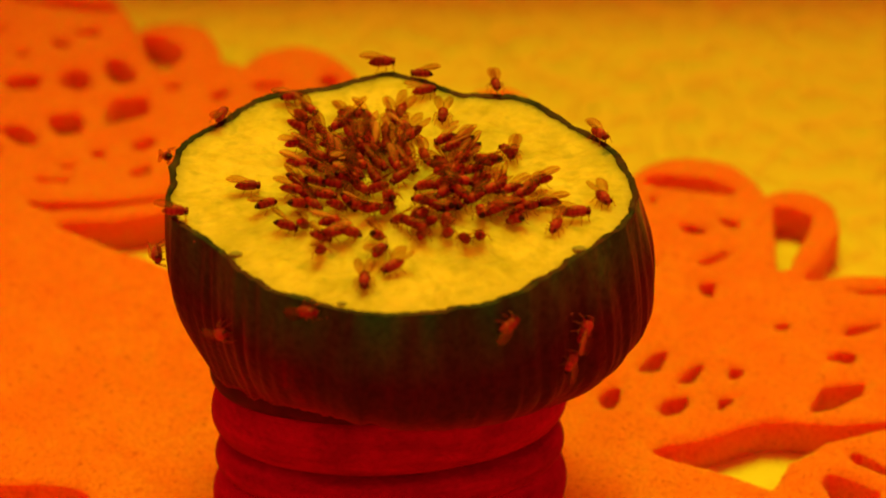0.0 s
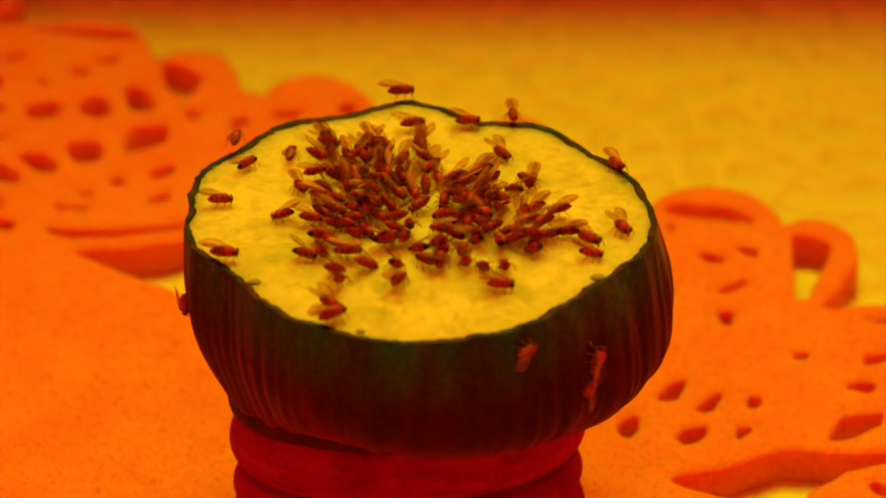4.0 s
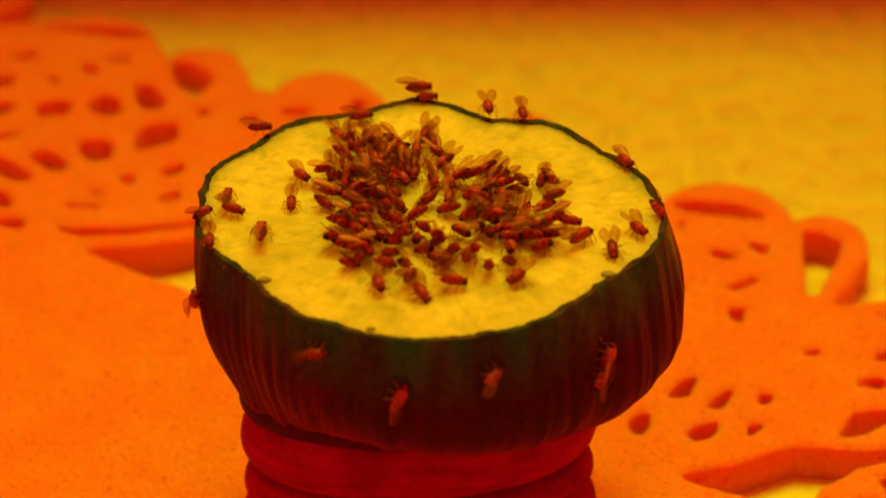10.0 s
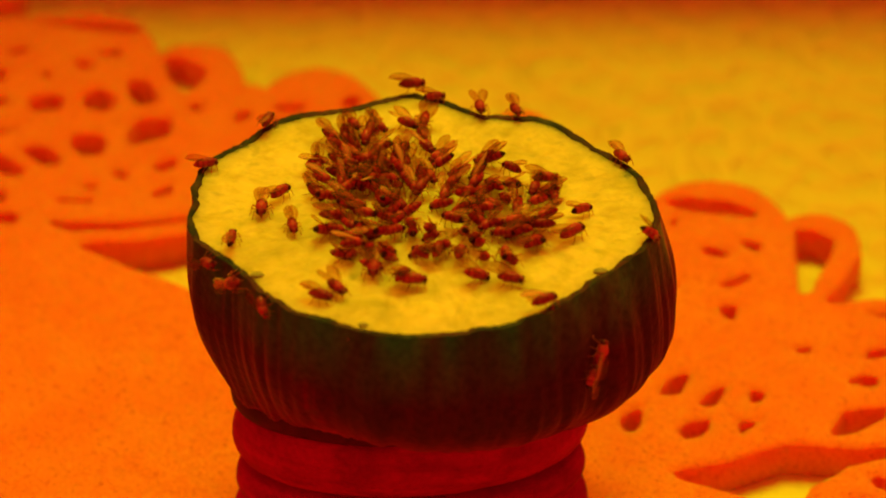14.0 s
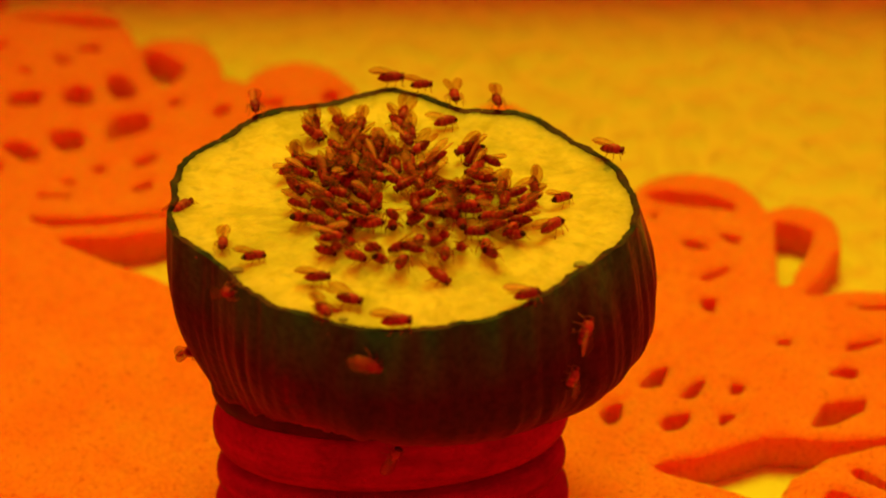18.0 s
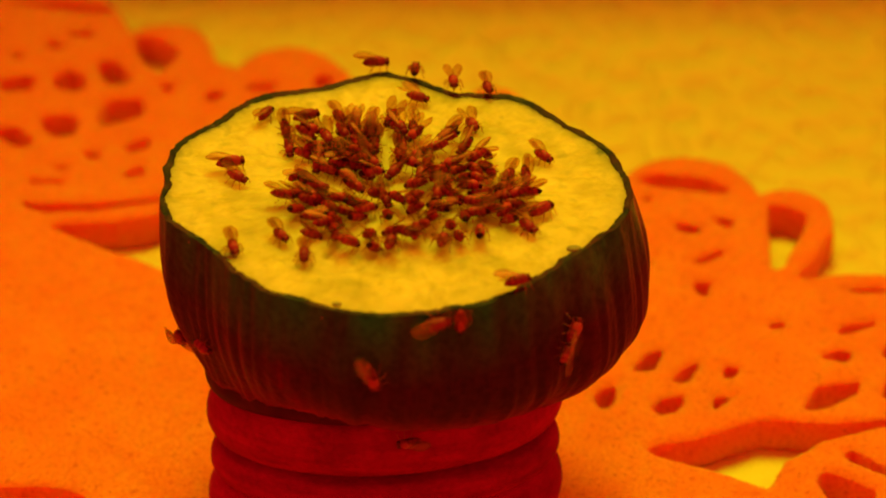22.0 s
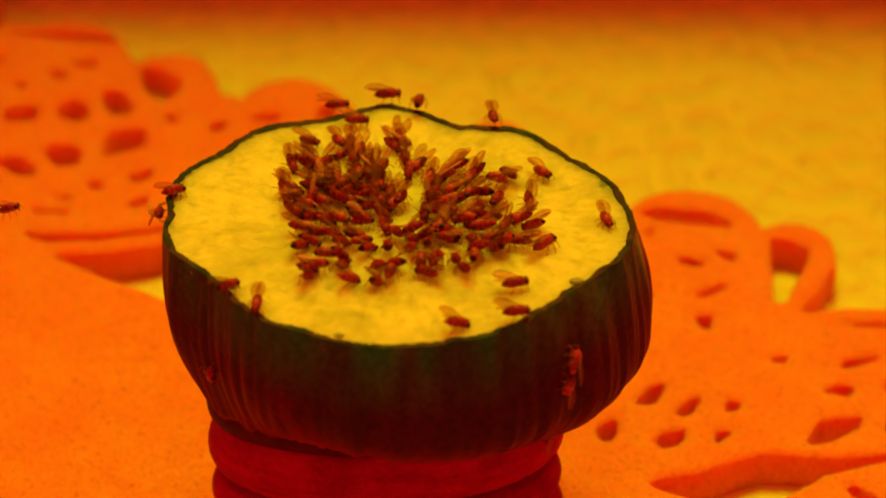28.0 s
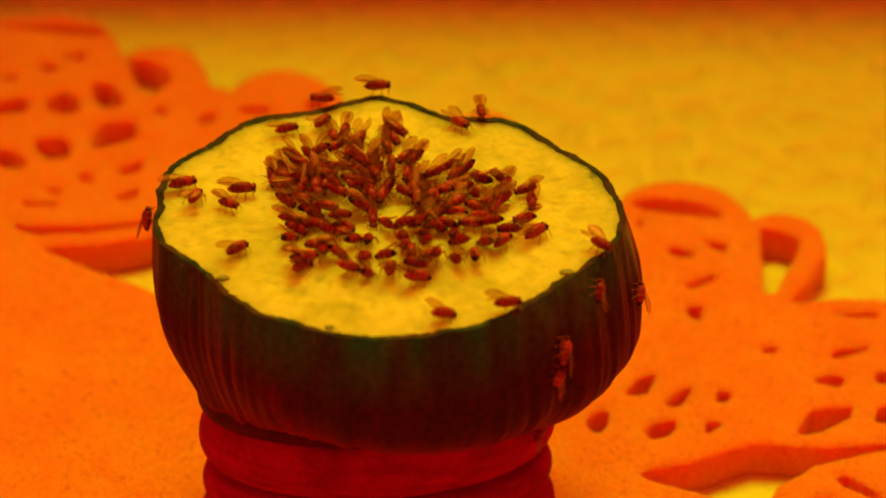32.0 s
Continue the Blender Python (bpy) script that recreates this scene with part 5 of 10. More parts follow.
    go(next(flock), 21, [(0, on(-6.3, 11.4, -158, 0.4)), (5.8, on(-6.3, 11.4, -158, 0.4)), (6.7, on(-6.9, 12.5, -161)), (7.9, on(-6.9, 12.5, -161)), (8.5, on(-6.6, 12.2, -163, 0.4)), (9.3, on(-6.6, 12.2, -163, 0.4)), (10.6, on(-6.7, 14.5, -151)), (11.3, on(-6.7, 14.4, -145)), (12, on(-6.7, 14.5, -151)), (12.9, on(-6.7, 14.5, -151)), (13.8, on(-5.4, 14.7, -167)), (15.9, on(-5.5, 14.6, -160)), (18, on(-5.4, 14.7, -167)), (19.6, on(-5.4, 14.7, -167)), (21.2, on(-4.9, 11.4, -155)), (22.1, on(-4.9, 11.4, -155)), (23.8, on(-6.1, 15.3, -159)), (26.5, on(-6.1, 15.3, -159)), (27.8, on(-5.6, 12.7, -157)), (29.1, on(-5.6, 12.7, -157)), (29.7, on(-5.1, 12.8, -160)), (32, on(-5.1, 12.8, -160))])
    go(next(flock), 22, [(0, on(-5.4, 10.2, -65)), (1.6, on(-5.4, 10.2, -65)), (2.5, on(-6.3, 11.3, -60, 0.4)), (4.8, on(-6.2, 11.2, -58, 0.4)), (7, on(-6.3, 11.3, -60, 0.4)), (7.8, on(-6.3, 11.3, -60, 0.4)), (8.5, on(-5.9, 10.4, -65)), (10.2, on(-5.9, 10.4, -65)), (11.3, on(-7.8, 10.9, -55)), (13.7, on(-7.8, 10.9, -55)), (14.3, on(-7.2, 10.5, -56)), (16.2, on(-7.1, 10.4, -49)), (18, on(-7.2, 10.5, -56)), (20.7, on(-7.2, 10.5, -56)), (21.4, on(-7.3, 9.6, -62)), (22.8, on(-7.3, 9.6, -62)), (23.5, on(-7.5, 10.6, -56, 0.4)), (26.5, on(-7.5, 10.6, -56, 0.4)), (27.9, on(-6.7, 7.9, -52)), (28.7, on(-6.7, 7.9, -52)), (29.3, on(-7.1, 8.1, -55)), (32, on(-7.1, 8.1, -55))])
    go(next(flock), 40, [(0, on(-10.2, 11.4, -79)), (1.1, on(-10.2, 11.4, -79)), (2.2, on(-9.4, 13.1, -87)), (4.6, on(-9.3, 13.2, -81)), (7, on(-9.4, 13.1, -87)), (7.9, on(-8.4, 13.4, -79)), (8.5, on(-8.6, 13.4, -75)), (9, on(-8.4, 13.4, -79)), (9.4, on(-8.4, 13.4, -79)), (10.4, on(-8.2, 15.1, -81)), (11.2, on(-8.1, 15.2, -83)), (12, on(-8.2, 15.1, -81)), (16.2, on(-8.2, 15.1, -81)), (17, on(-9.1, 15.9, -83)), (17.5, on(-9.2, 16, -86)), (18, on(-9.1, 15.9, -83)), (18.2, on(-9.1, 15.9, -83)), (20.2, on(-11.5, 11.8, -77)), (21.1, on(-11.3, 11.9, -79)), (22, on(-11.5, 11.8, -77)), (23, on(-11.5, 11.8, -77)), (23.7, on(-10.9, 11.8, -65)), (26.1, on(-10.9, 11.8, -65)), (27, on(-11.2, 10.3, -63, 0.4)), (28.7, on(-11.2, 10.3, -63, 0.4)), (29.8, on(-11, 8.1, -62)), (32, on(-11.0, 8.1, -62))])
    go(next(flock), 36, [(0, on(-9.3, 9.7, -87)), (5.7, on(-9.3, 9.7, -87)), (6.5, on(-9.9, 9, -92)), (8.1, on(-9.9, 9, -92)), (8.9, on(-10.4, 8.1, -82)), (10.4, on(-10.4, 8.1, -82)), (11.8, on(-10.8, 10.9, -95)), (13, on(-10.8, 10.9, -95)), (14.5, on(-11.1, 8, -81)), (18.3, on(-11.1, 8.1, -84)), (22, on(-11.1, 8.0, -81)), (22.3, on(-11.1, 8, -81)), (23, on(-11.0, 7.1, -86)), (26.6, on(-11, 7.1, -86)), (27.8, on(-11.9, 5.1, -72, 0.4)), (29.1, on(-11.9, 5.1, -72, 0.4)), (29.8, on(-12.1, 5.8, -74, 0.4)), (32, on(-12.1, 5.8, -74, 0.4))])
    go(next(flock), 34, [(0, on(-11.1, 10.8, -13, 0.4)), (7.8, on(-11.1, 10.8, -13, 0.4)), (8.8, on(-9.8, 10.4, -27)), (9.4, on(-9.8, 10.4, -27)), (10.4, on(-9.3, 12.1, -21)), (11.2, on(-9.2, 12.3, -26)), (12, on(-9.3, 12.1, -21)), (15.5, on(-9.3, 12.1, -21)), (16.3, on(-9.9, 12.9, -30, 0.4)), (17.2, on(-10.1, 13.1, -21, 0.4)), (18, on(-9.9, 12.9, -30, 0.4)), (19.8, on(-9.9, 12.9, -30, 0.4)), (21.2, on(-9.7, 10.3, -24)), (22.2, on(-9.7, 10.3, -24)), (23.4, on(-9.7, 12.4, -32, 0.4)), (25.6, on(-9.7, 12.4, -32, 0.4)), (26.6, on(-10.3, 10.9, -22)), (27.3, on(-10.3, 11, -24)), (28, on(-10.3, 10.9, -22)), (29, on(-10.3, 10.9, -22)), (29.6, on(-10.4, 10.4, -20)), (32, on(-10.4, 10.4, -20))])
    go(next(flock), 25, [(0, on(-8.4, 10.2, -54, 0.4)), (2.2, on(-8.4, 10.2, -54, 0.4)), (2.9, on(-7.5, 10.7, -52, 0.4)), (5, on(-7.6, 10.9, -60, 0.4)), (7, on(-7.5, 10.7, -52, 0.4)), (7.9, on(-7.5, 10.7, -52, 0.4)), (8.6, on(-7.5, 11.6, -59)), (9.7, on(-7.5, 11.6, -59)), (10.5, on(-7.2, 12.7, -61)), (11.3, on(-7.3, 12.6, -57)), (12, on(-7.2, 12.7, -61)), (14, on(-7.2, 12.7, -61)), (14.8, on(-6, 12.9, -61, 0.4)), (16.4, on(-6.1, 12.8, -61, 0.4)), (18, on(-6.0, 12.9, -61, 0.4)), (18.4, on(-6, 12.9, -61, 0.4)), (19.8, on(-5.5, 10.2, -54, 0.4)), (20.9, on(-5.4, 10.3, -63, 0.4)), (22, on(-5.5, 10.2, -54, 0.4)), (22.3, on(-5.5, 10.2, -54, 0.4)), (23.6, on(-6.6, 12.3, -66, 0.4)), (26.2, on(-6.6, 12.3, -66, 0.4)), (27.7, on(-9.5, 12.1, -53)), (28.2, on(-9.5, 12.1, -53)), (29.2, on(-8.4, 11, -44)), (32, on(-8.4, 11.0, -44))])
    go(next(flock), 7, [(0, on(-7.1, 7.9, 3)), (2.7, on(-7.1, 7.9, 3)), (3.4, on(-6.6, 8.4, -13)), (5.2, on(-6.7, 8.3, -11)), (7, on(-6.6, 8.4, -13)), (7.7, on(-6.6, 8.4, -13)), (8.6, on(-5, 8.6, -15)), (9.6, on(-5, 8.6, -15)), (10.4, on(-6, 9.2, -6)), (11.2, on(-5.9, 9.2, -9)), (12, on(-6.0, 9.2, -6)), (14, on(-6.0, 9.2, -6)), (14.7, on(-5.3, 8.7, -18)), (16.3, on(-5.5, 8.7, -12)), (18, on(-5.3, 8.7, -18)), (18.4, on(-5.3, 8.7, -18)), (19.7, on(-4.2, 6.1, -18, 0.4)), (20.9, on(-4.2, 6.3, -11, 0.4)), (22, on(-4.2, 6.1, -18, 0.4)), (22.2, on(-4.2, 6.1, -18, 0.4)), (23.1, on(-3.3, 7, -26)), (26.2, on(-3.3, 7, -26)), (27.4, on(-5.5, 6.8, -9)), (28.9, on(-5.5, 6.8, -9)), (29.7, on(-5.6, 8.1, -10)), (32, on(-5.6, 8.1, -10))])
    go(next(flock), 31, [(0, on(-10.1, 7.3, 9)), (3.1, on(-10.1, 7.3, 9)), (4, on(-8.9, 7.2, -5)), (5.5, on(-8.9, 7.4, -14)), (7, on(-8.9, 7.2, -5)), (7.9, on(-8.9, 7.2, -5)), (8.7, on(-9.4, 6.3, 4)), (10.1, on(-9.4, 6.3, 4)), (10.6, on(-9.1, 6.3, 1)), (11.3, on(-9.2, 6.4, 8)), (12, on(-9.1, 6.3, 1)), (17.2, on(-9.1, 6.3, 1)), (17.7, on(-9.1, 6.4, 7)), (21, on(-9.1, 6.4, 7)), (21.7, on(-8.4, 6.2, 9, 0.4)), (22.5, on(-8.4, 6.2, 9, 0.4)), (23, on(-8.0, 5.9, 8)), (26, on(-8.0, 5.9, 8)), (26.8, on(-9.3, 5.7, 4)), (27.4, on(-9.2, 5.7, 7)), (28, on(-9.3, 5.7, 4)), (32, on(-9.3, 5.7, 4))])
    go(next(flock), 16, [(0, on(-8.6, 5.6, -19)), (2.4, on(-8.6, 5.6, -19)), (3.5, on(-7.7, 7.2, -27, 0.4)), (5.2, on(-7.9, 7.3, -26, 0.4)), (7, on(-7.7, 7.2, -27, 0.4)), (7.2, on(-7.7, 7.2, -27, 0.4)), (7.8, on(-8.2, 6.9, -34, 0.4)), (8.4, on(-8.4, 7, -26, 0.4)), (9, on(-8.2, 6.9, -34, 0.4)), (10, on(-8.2, 6.9, -34, 0.4)), (11.2, on(-8.9, 9.2, -34)), (15.6, on(-8.9, 9.2, -34)), (16.8, on(-10.4, 7.6, -28)), (17.4, on(-10.4, 7.5, -28)), (18, on(-10.4, 7.6, -28)), (19.9, on(-10.4, 7.6, -28)), (20.8, on(-9.5, 6.2, -26)), (21.4, on(-9.6, 6.3, -32)), (22, on(-9.5, 6.2, -26)), (22.8, on(-9.5, 6.2, -26)), (23.3, on(-9.5, 6.5, -17)), (26.7, on(-9.5, 6.5, -17)), (27.8, on(-11.3, 5.7, -15)), (28.6, on(-11.3, 5.7, -15)), (29.3, on(-11.2, 6.4, -18)), (32, on(-11.2, 6.4, -18))])
    go(next(flock), 43, [(0, on(-6.8, 5.0, -54)), (5, on(-6.8, 5.0, -54)), (6.1, on(-5.6, 6.6, -64)), (7.1, on(-5.6, 6.6, -64)), (8, on(-7.0, 6.3, -58, 0.4)), (10.3, on(-7, 6.3, -58, 0.4)), (11.3, on(-8.3, 7.4, -56, 0.4)), (16.9, on(-8.3, 7.4, -56, 0.4)), (17.7, on(-7.7, 6.4, -50)), (20.1, on(-7.7, 6.4, -50)), (21.2, on(-6.3, 5, -55)), (22.2, on(-6.3, 5, -55)), (23.3, on(-5.9, 7, -57)), (25.2, on(-5.9, 7, -57)), (26.5, on(-8.4, 6.8, -46)), (27.2, on(-8.4, 7, -42)), (28, on(-8.4, 6.8, -46)), (28.5, on(-8.4, 6.8, -46)), (29.1, on(-8, 6.9, -56)), (32, on(-8.0, 6.9, -56))])
    go(next(flock), 46, [(0, on(-9.4, 3.9, 6)), (3, on(-9.4, 3.9, 6)), (3.9, on(-10.3, 5, 9)), (5.4, on(-10.5, 4.9, 4)), (7, on(-10.3, 5.0, 9)), (7.2, on(-10.3, 5, 9)), (8.3, on(-8.5, 4.6, 3)), (11.1, on(-8.5, 4.6, 3)), (11.6, on(-8.2, 4.6, 1)), (14.2, on(-8.2, 4.6, 1)), (14.7, on(-7.9, 4.7, 6)), (16.4, on(-8.1, 4.9, 14)), (18, on(-7.9, 4.7, 6)), (20.2, on(-7.9, 4.7, 6)), (21.6, on(-5.7, 2.8, 3, 0.4)), (22.6, on(-5.7, 2.8, 3, 0.4)), (23.3, on(-5.3, 3.6, -2)), (26, on(-5.3, 3.6, -2)), (26.7, on(-4.8, 3.9, -13)), (27.4, on(-4.9, 3.9, -5)), (28, on(-4.8, 3.9, -13)), (28.1, on(-4.8, 3.9, -13)), (29, on(-3.8, 4.0, -27)), (29.5, on(-3.7, 4.1, -20)), (30, on(-3.8, 4.0, -27)), (32, on(-3.8, 4.0, -27))])
    go(next(flock), 10, [(0, on(-10.5, 3.3, -16, 0.4)), (1.2, on(-10.5, 3.3, -16, 0.4)), (1.7, on(-10.2, 3.5, -12)), (5.4, on(-10.1, 3.5, -8)), (9, on(-10.2, 3.5, -12)), (10.2, on(-10.2, 3.5, -12)), (11.5, on(-10.3, 5.7, -31, 0.4)), (13.5, on(-10.3, 5.7, -31, 0.4)), (14, on(-10.3, 5.3, -28)), (16, on(-10.3, 5.4, -24)), (18, on(-10.3, 5.3, -28)), (20, on(-10.3, 5.3, -28)), (21.9, on(-6.8, 2.8, -23)), (23.3, on(-6.8, 2.8, -23)), (23.8, on(-6.8, 3.1, -18)), (26.3, on(-6.8, 3.1, -18)), (27.2, on(-6.3, 3.9, -38)), (28.8, on(-6.3, 3.9, -38)), (29.6, on(-5.6, 4.6, -35)), (32, on(-5.6, 4.6, -35))])
    go(next(flock), 24, [(0, on(-7.9, 2.8, 7)), (1.9, on(-7.9, 2.8, 7)), (2.7, on(-9.1, 2.7, 2)), (4.8, on(-8.9, 2.7, 8)), (7, on(-9.1, 2.7, 2)), (7.4, on(-9.1, 2.7, 2)), (8.2, on(-8.4, 1.8, 4, 0.4)), (10.4, on(-8.4, 1.8, 4, 0.4)), (11.4, on(-9.9, 2.3, 18, 0.4)), (12.4, on(-9.9, 2.3, 18, 0.4)), (13, on(-9.9, 1.9, 19)), (15.5, on(-10, 1.7, 21)), (18, on(-9.9, 1.9, 19)), (18.5, on(-9.9, 1.9, 19)), (20.3, on(-10.2, -2.1, 35)), (21.2, on(-10.3, -2.3, 40)), (22, on(-10.2, -2.1, 35)), (22.7, on(-10.2, -2.1, 35)), (23.3, on(-9.8, -2.4, 33)), (26, on(-9.8, -2.4, 33)), (27.1, on(-9.1, -0.5, 34)), (28.2, on(-9.1, -0.5, 34)), (29, on(-8.1, -0.4, 33)), (29.5, on(-8.2, -0.2, 29)), (30, on(-8.1, -0.4, 33)), (32, on(-8.1, -0.4, 33))])
    go(next(flock), 0, [(0, on(-6.1, 2.2, -46)), (5.6, on(-6.1, 2.2, -46)), (6.2, on(-6.7, 1.6, -46)), (7.8, on(-6.7, 1.6, -46)), (8.6, on(-7.2, 2.4, -55)), (9.3, on(-7.2, 2.4, -55)), (10.4, on(-6.4, 4, -69)), (11.2, on(-6.6, 4, -76)), (12, on(-6.4, 4.0, -69)), (16.3, on(-6.4, 4, -69)), (17.2, on(-5.5, 3, -62)), (19.7, on(-5.5, 3, -62)), (20.7, on(-4.8, 1.6, -53)), (21.3, on(-4.7, 1.5, -58)), (22, on(-4.8, 1.6, -53)), (23, on(-5.8, 0.8, -45)), (24.8, on(-5.8, 0.8, -45)), (26.1, on(-7.7, 2.8, -46)), (27.1, on(-7.6, 2.7, -39)), (28, on(-7.7, 2.8, -46)), (29, on(-7.7, 2.8, -46)), (29.6, on(-7.3, 2.9, -52)), (32, on(-7.3, 2.9, -52))])
    go(next(flock), 17, [(0, on(-4.4, 3.9, 4)), (2.6, on(-4.4, 3.9, 4)), (3.5, on(-5.6, 3.2, 19)), (5.3, on(-5.6, 3.1, 12)), (7, on(-5.6, 3.2, 19)), (7.6, on(-5.6, 3.2, 19)), (8.4, on(-4.9, 2.4, 26)), (9.3, on(-4.9, 2.4, 26)), (10.9, on(-3.2, 4.5, -8)), (11.4, on(-3.2, 4.5, -3)), (12, on(-3.2, 4.5, -8)), (16.8, on(-3.2, 4.5, -8)), (17.4, on(-2.6, 4.7, -22)), (18.6, on(-2.6, 4.7, -22)), (19.6, on(-3.6, 3.8, 5)), (20.8, on(-3.5, 3.8, 5)), (22, on(-3.6, 3.8, 5)), (23, on(-3.6, 3.8, 5)), (23.5, on(-3.5, 3.6, 1)), (24.5, on(-3.5, 3.6, 1)), (25.7, on(-3.7, 5.6, -18)), (26.9, on(-3.7, 5.4, -13)), (28, on(-3.7, 5.6, -18)), (32, on(-3.7, 5.6, -18))])
    go(next(flock), 16, [(0, on(-3.6, 6.2, -51)), (5.9, on(-3.6, 6.2, -51)), (6.4, on(-3.3, 6.1, -52)), (7.7, on(-3.3, 6.1, -52)), (8.3, on(-2.9, 5.7, -60, 0.4)), (10.6, on(-2.9, 5.7, -60, 0.4)), (11.4, on(-2, 6.3, -69)), (14.4, on(-2, 6.3, -69)), (15.5, on(-0.6, 6.9, -79)), (16.7, on(-0.7, 6.9, -71)), (18, on(-0.6, 6.9, -79)), (19.7, on(-0.6, 6.9, -79)), (20.6, on(0.5, 6.1, -87)), (21.3, on(0.5, 5.9, -86)), (22, on(0.5, 6.1, -87)), (22.7, on(0.5, 6.1, -87)), (23.3, on(1.2, 5.8, -89, 0.8)), (24.8, on(1.2, 5.8, -89, 0.8)), (26.4, on(3.4, 7.9, -105)), (27.2, on(3.4, 7.8, -102)), (28, on(3.4, 7.9, -105)), (28.5, on(3.4, 7.9, -105)), (29.5, on(2.1, 6.8, -102)), (32, on(2.1, 6.8, -102))])
    go(next(flock), 34, [(0, on(-2.7, 7.9, -18)), (3.4, on(-2.7, 7.9, -18)), (4.5, on(-4.5, 7.8, -2)), (5.8, on(-4.4, 7.9, -6)), (7, on(-4.5, 7.8, -2)), (7.2, on(-4.5, 7.8, -2)), (8.2, on(-3.8, 6.3, -12)), (9.7, on(-3.8, 6.3, -12)), (10.9, on(-4.2, 8.6, -6)), (11.4, on(-4.2, 8.6, -9)), (12, on(-4.2, 8.6, -6)), (14.1, on(-4.2, 8.6, -6)), (14.8, on(-4.1, 9.3, -17, 0.4)), (16.4, on(-4.2, 9.5, -24, 0.4)), (18, on(-4.1, 9.3, -17, 0.4)), (19.9, on(-4.1, 9.3, -17, 0.4)), (21.3, on(-3.3, 6.7, -3, 0.4)), (22.4, on(-3.3, 6.7, -3, 0.4)), (23.4, on(-1.8, 6.4, -26)), (24.5, on(-1.8, 6.4, -26)), (25.3, on(-2.5, 6.8, -11)), (26.7, on(-2.5, 6.9, -9)), (28, on(-2.5, 6.8, -11)), (28.2, on(-2.5, 6.8, -11)), (28.7, on(-2.6, 6.9, -23)), (29.4, on(-2.5, 6.7, -19)), (30, on(-2.6, 6.9, -23)), (32, on(-2.6, 6.9, -23))])
    go(next(flock), 15, [(0, on(-1.5, 7.3, -93, 0.4)), (3.1, on(-1.5, 7.3, -93, 0.4)), (4, on(-0.9, 6.0, -94)), (5.5, on(-0.8, 6.1, -88)), (7, on(-0.9, 6.0, -94)), (8.1, on(-0.9, 6, -94)), (8.8, on(-1.7, 6.3, -102, 0.4)), (9.5, on(-1.7, 6.3, -102, 0.4)), (10.7, on(-1.2, 8.6, -101)), (11.4, on(-1.1, 8.7, -97)), (12, on(-1.2, 8.6, -101)), (13, on(-1.2, 8.6, -101)), (13.6, on(-1.8, 8.7, -96)), (15.8, on(-1.8, 8.6, -105)), (18, on(-1.8, 8.7, -96)), (19.2, on(-1.8, 8.7, -96)), (20.2, on(-2.2, 7.2, -84, 0.4)), (21.1, on(-2.1, 7.2, -92, 0.4)), (22, on(-2.2, 7.2, -84, 0.4)), (22.3, on(-2.2, 7.2, -84, 0.4)), (23.4, on(-2.1, 9.3, -88)), (26.7, on(-2.1, 9.3, -88)), (27.5, on(-3.1, 9.1, -95, 0.4)), (28.4, on(-3.1, 9.1, -95, 0.4)), (29.4, on(-1.5, 9.2, -104)), (32, on(-1.5, 9.2, -104))])
    go(next(flock), 20, [(0, on(-3.9, 9.1, -93)), (3.6, on(-3.9, 9.1, -93)), (4.5, on(-3.3, 10.1, -109)), (5.8, on(-3.2, 10.2, -107)), (7, on(-3.3, 10.1, -109)), (7.3, on(-3.3, 10.1, -109)), (8.4, on(-4.4, 11.6, -95)), (9.7, on(-4.4, 11.6, -95)), (10.9, on(-6, 13.3, -96, 0.8)), (11.5, on(-5.9, 13.2, -96, 0.8)), (12, on(-6.0, 13.3, -96, 0.8)), (13.7, on(-6, 13.3, -96, 0.8)), (14.6, on(-4.8, 12.9, -104)), (16.3, on(-4.8, 13, -102)), (18, on(-4.8, 12.9, -104)), (19.1, on(-4.8, 12.9, -104)), (20.1, on(-4, 11.4, -105, 0.4)), (21, on(-3.9, 11.4, -110, 0.4)), (22, on(-4.0, 11.4, -105, 0.4)), (22.5, on(-4, 11.4, -105, 0.4)), (23.9, on(-4.6, 14.1, -107)), (26, on(-4.6, 14.1, -107)), (26.9, on(-3.8, 13.3, -103)), (27.4, on(-3.7, 13.2, -103)), (28, on(-3.8, 13.3, -103)), (28.9, on(-3.8, 13.3, -103)), (29.8, on(-2.7, 14, -111)), (32, on(-2.7, 14.0, -111))])
    go(next(flock), 20, [(0, on(-0.9, 13.8, -60)), (2.9, on(-0.9, 13.8, -60)), (3.8, on(0.3, 13.7, -77, 0.4)), (5.4, on(0.1, 13.7, -69, 0.4)), (7, on(0.3, 13.7, -77, 0.4)), (7.7, on(0.3, 13.7, -77, 0.4)), (8.2, on(0.4, 13.9, -79)), (9.9, on(0.4, 13.9, -79)), (10.5, on(0, 14.5, -71)), (11.3, on(0.1, 14.5, -70)), (12, on(0.0, 14.5, -71)), (14.3, on(0, 14.5, -71)), (15.1, on(1, 14.0, -80)), (16.6, on(1, 13.9, -79)), (18, on(1.0, 14.0, -80)), (19.5, on(1, 14.0, -80)), (21.1, on(2, 10.7, -87, 0.4)), (22.5, on(2, 10.7, -87, 0.4)), (23.6, on(0.9, 12.3, -74)), (26.2, on(0.9, 12.3, -74)), (26.8, on(0.8, 12, -81)), (27.4, on(0.9, 11.9, -80)), (28, on(0.8, 12.0, -81)), (29, on(0.8, 12.0, -81)), (29.9, on(-0.2, 12.7, -72)), (32, on(-0.2, 12.7, -72))])
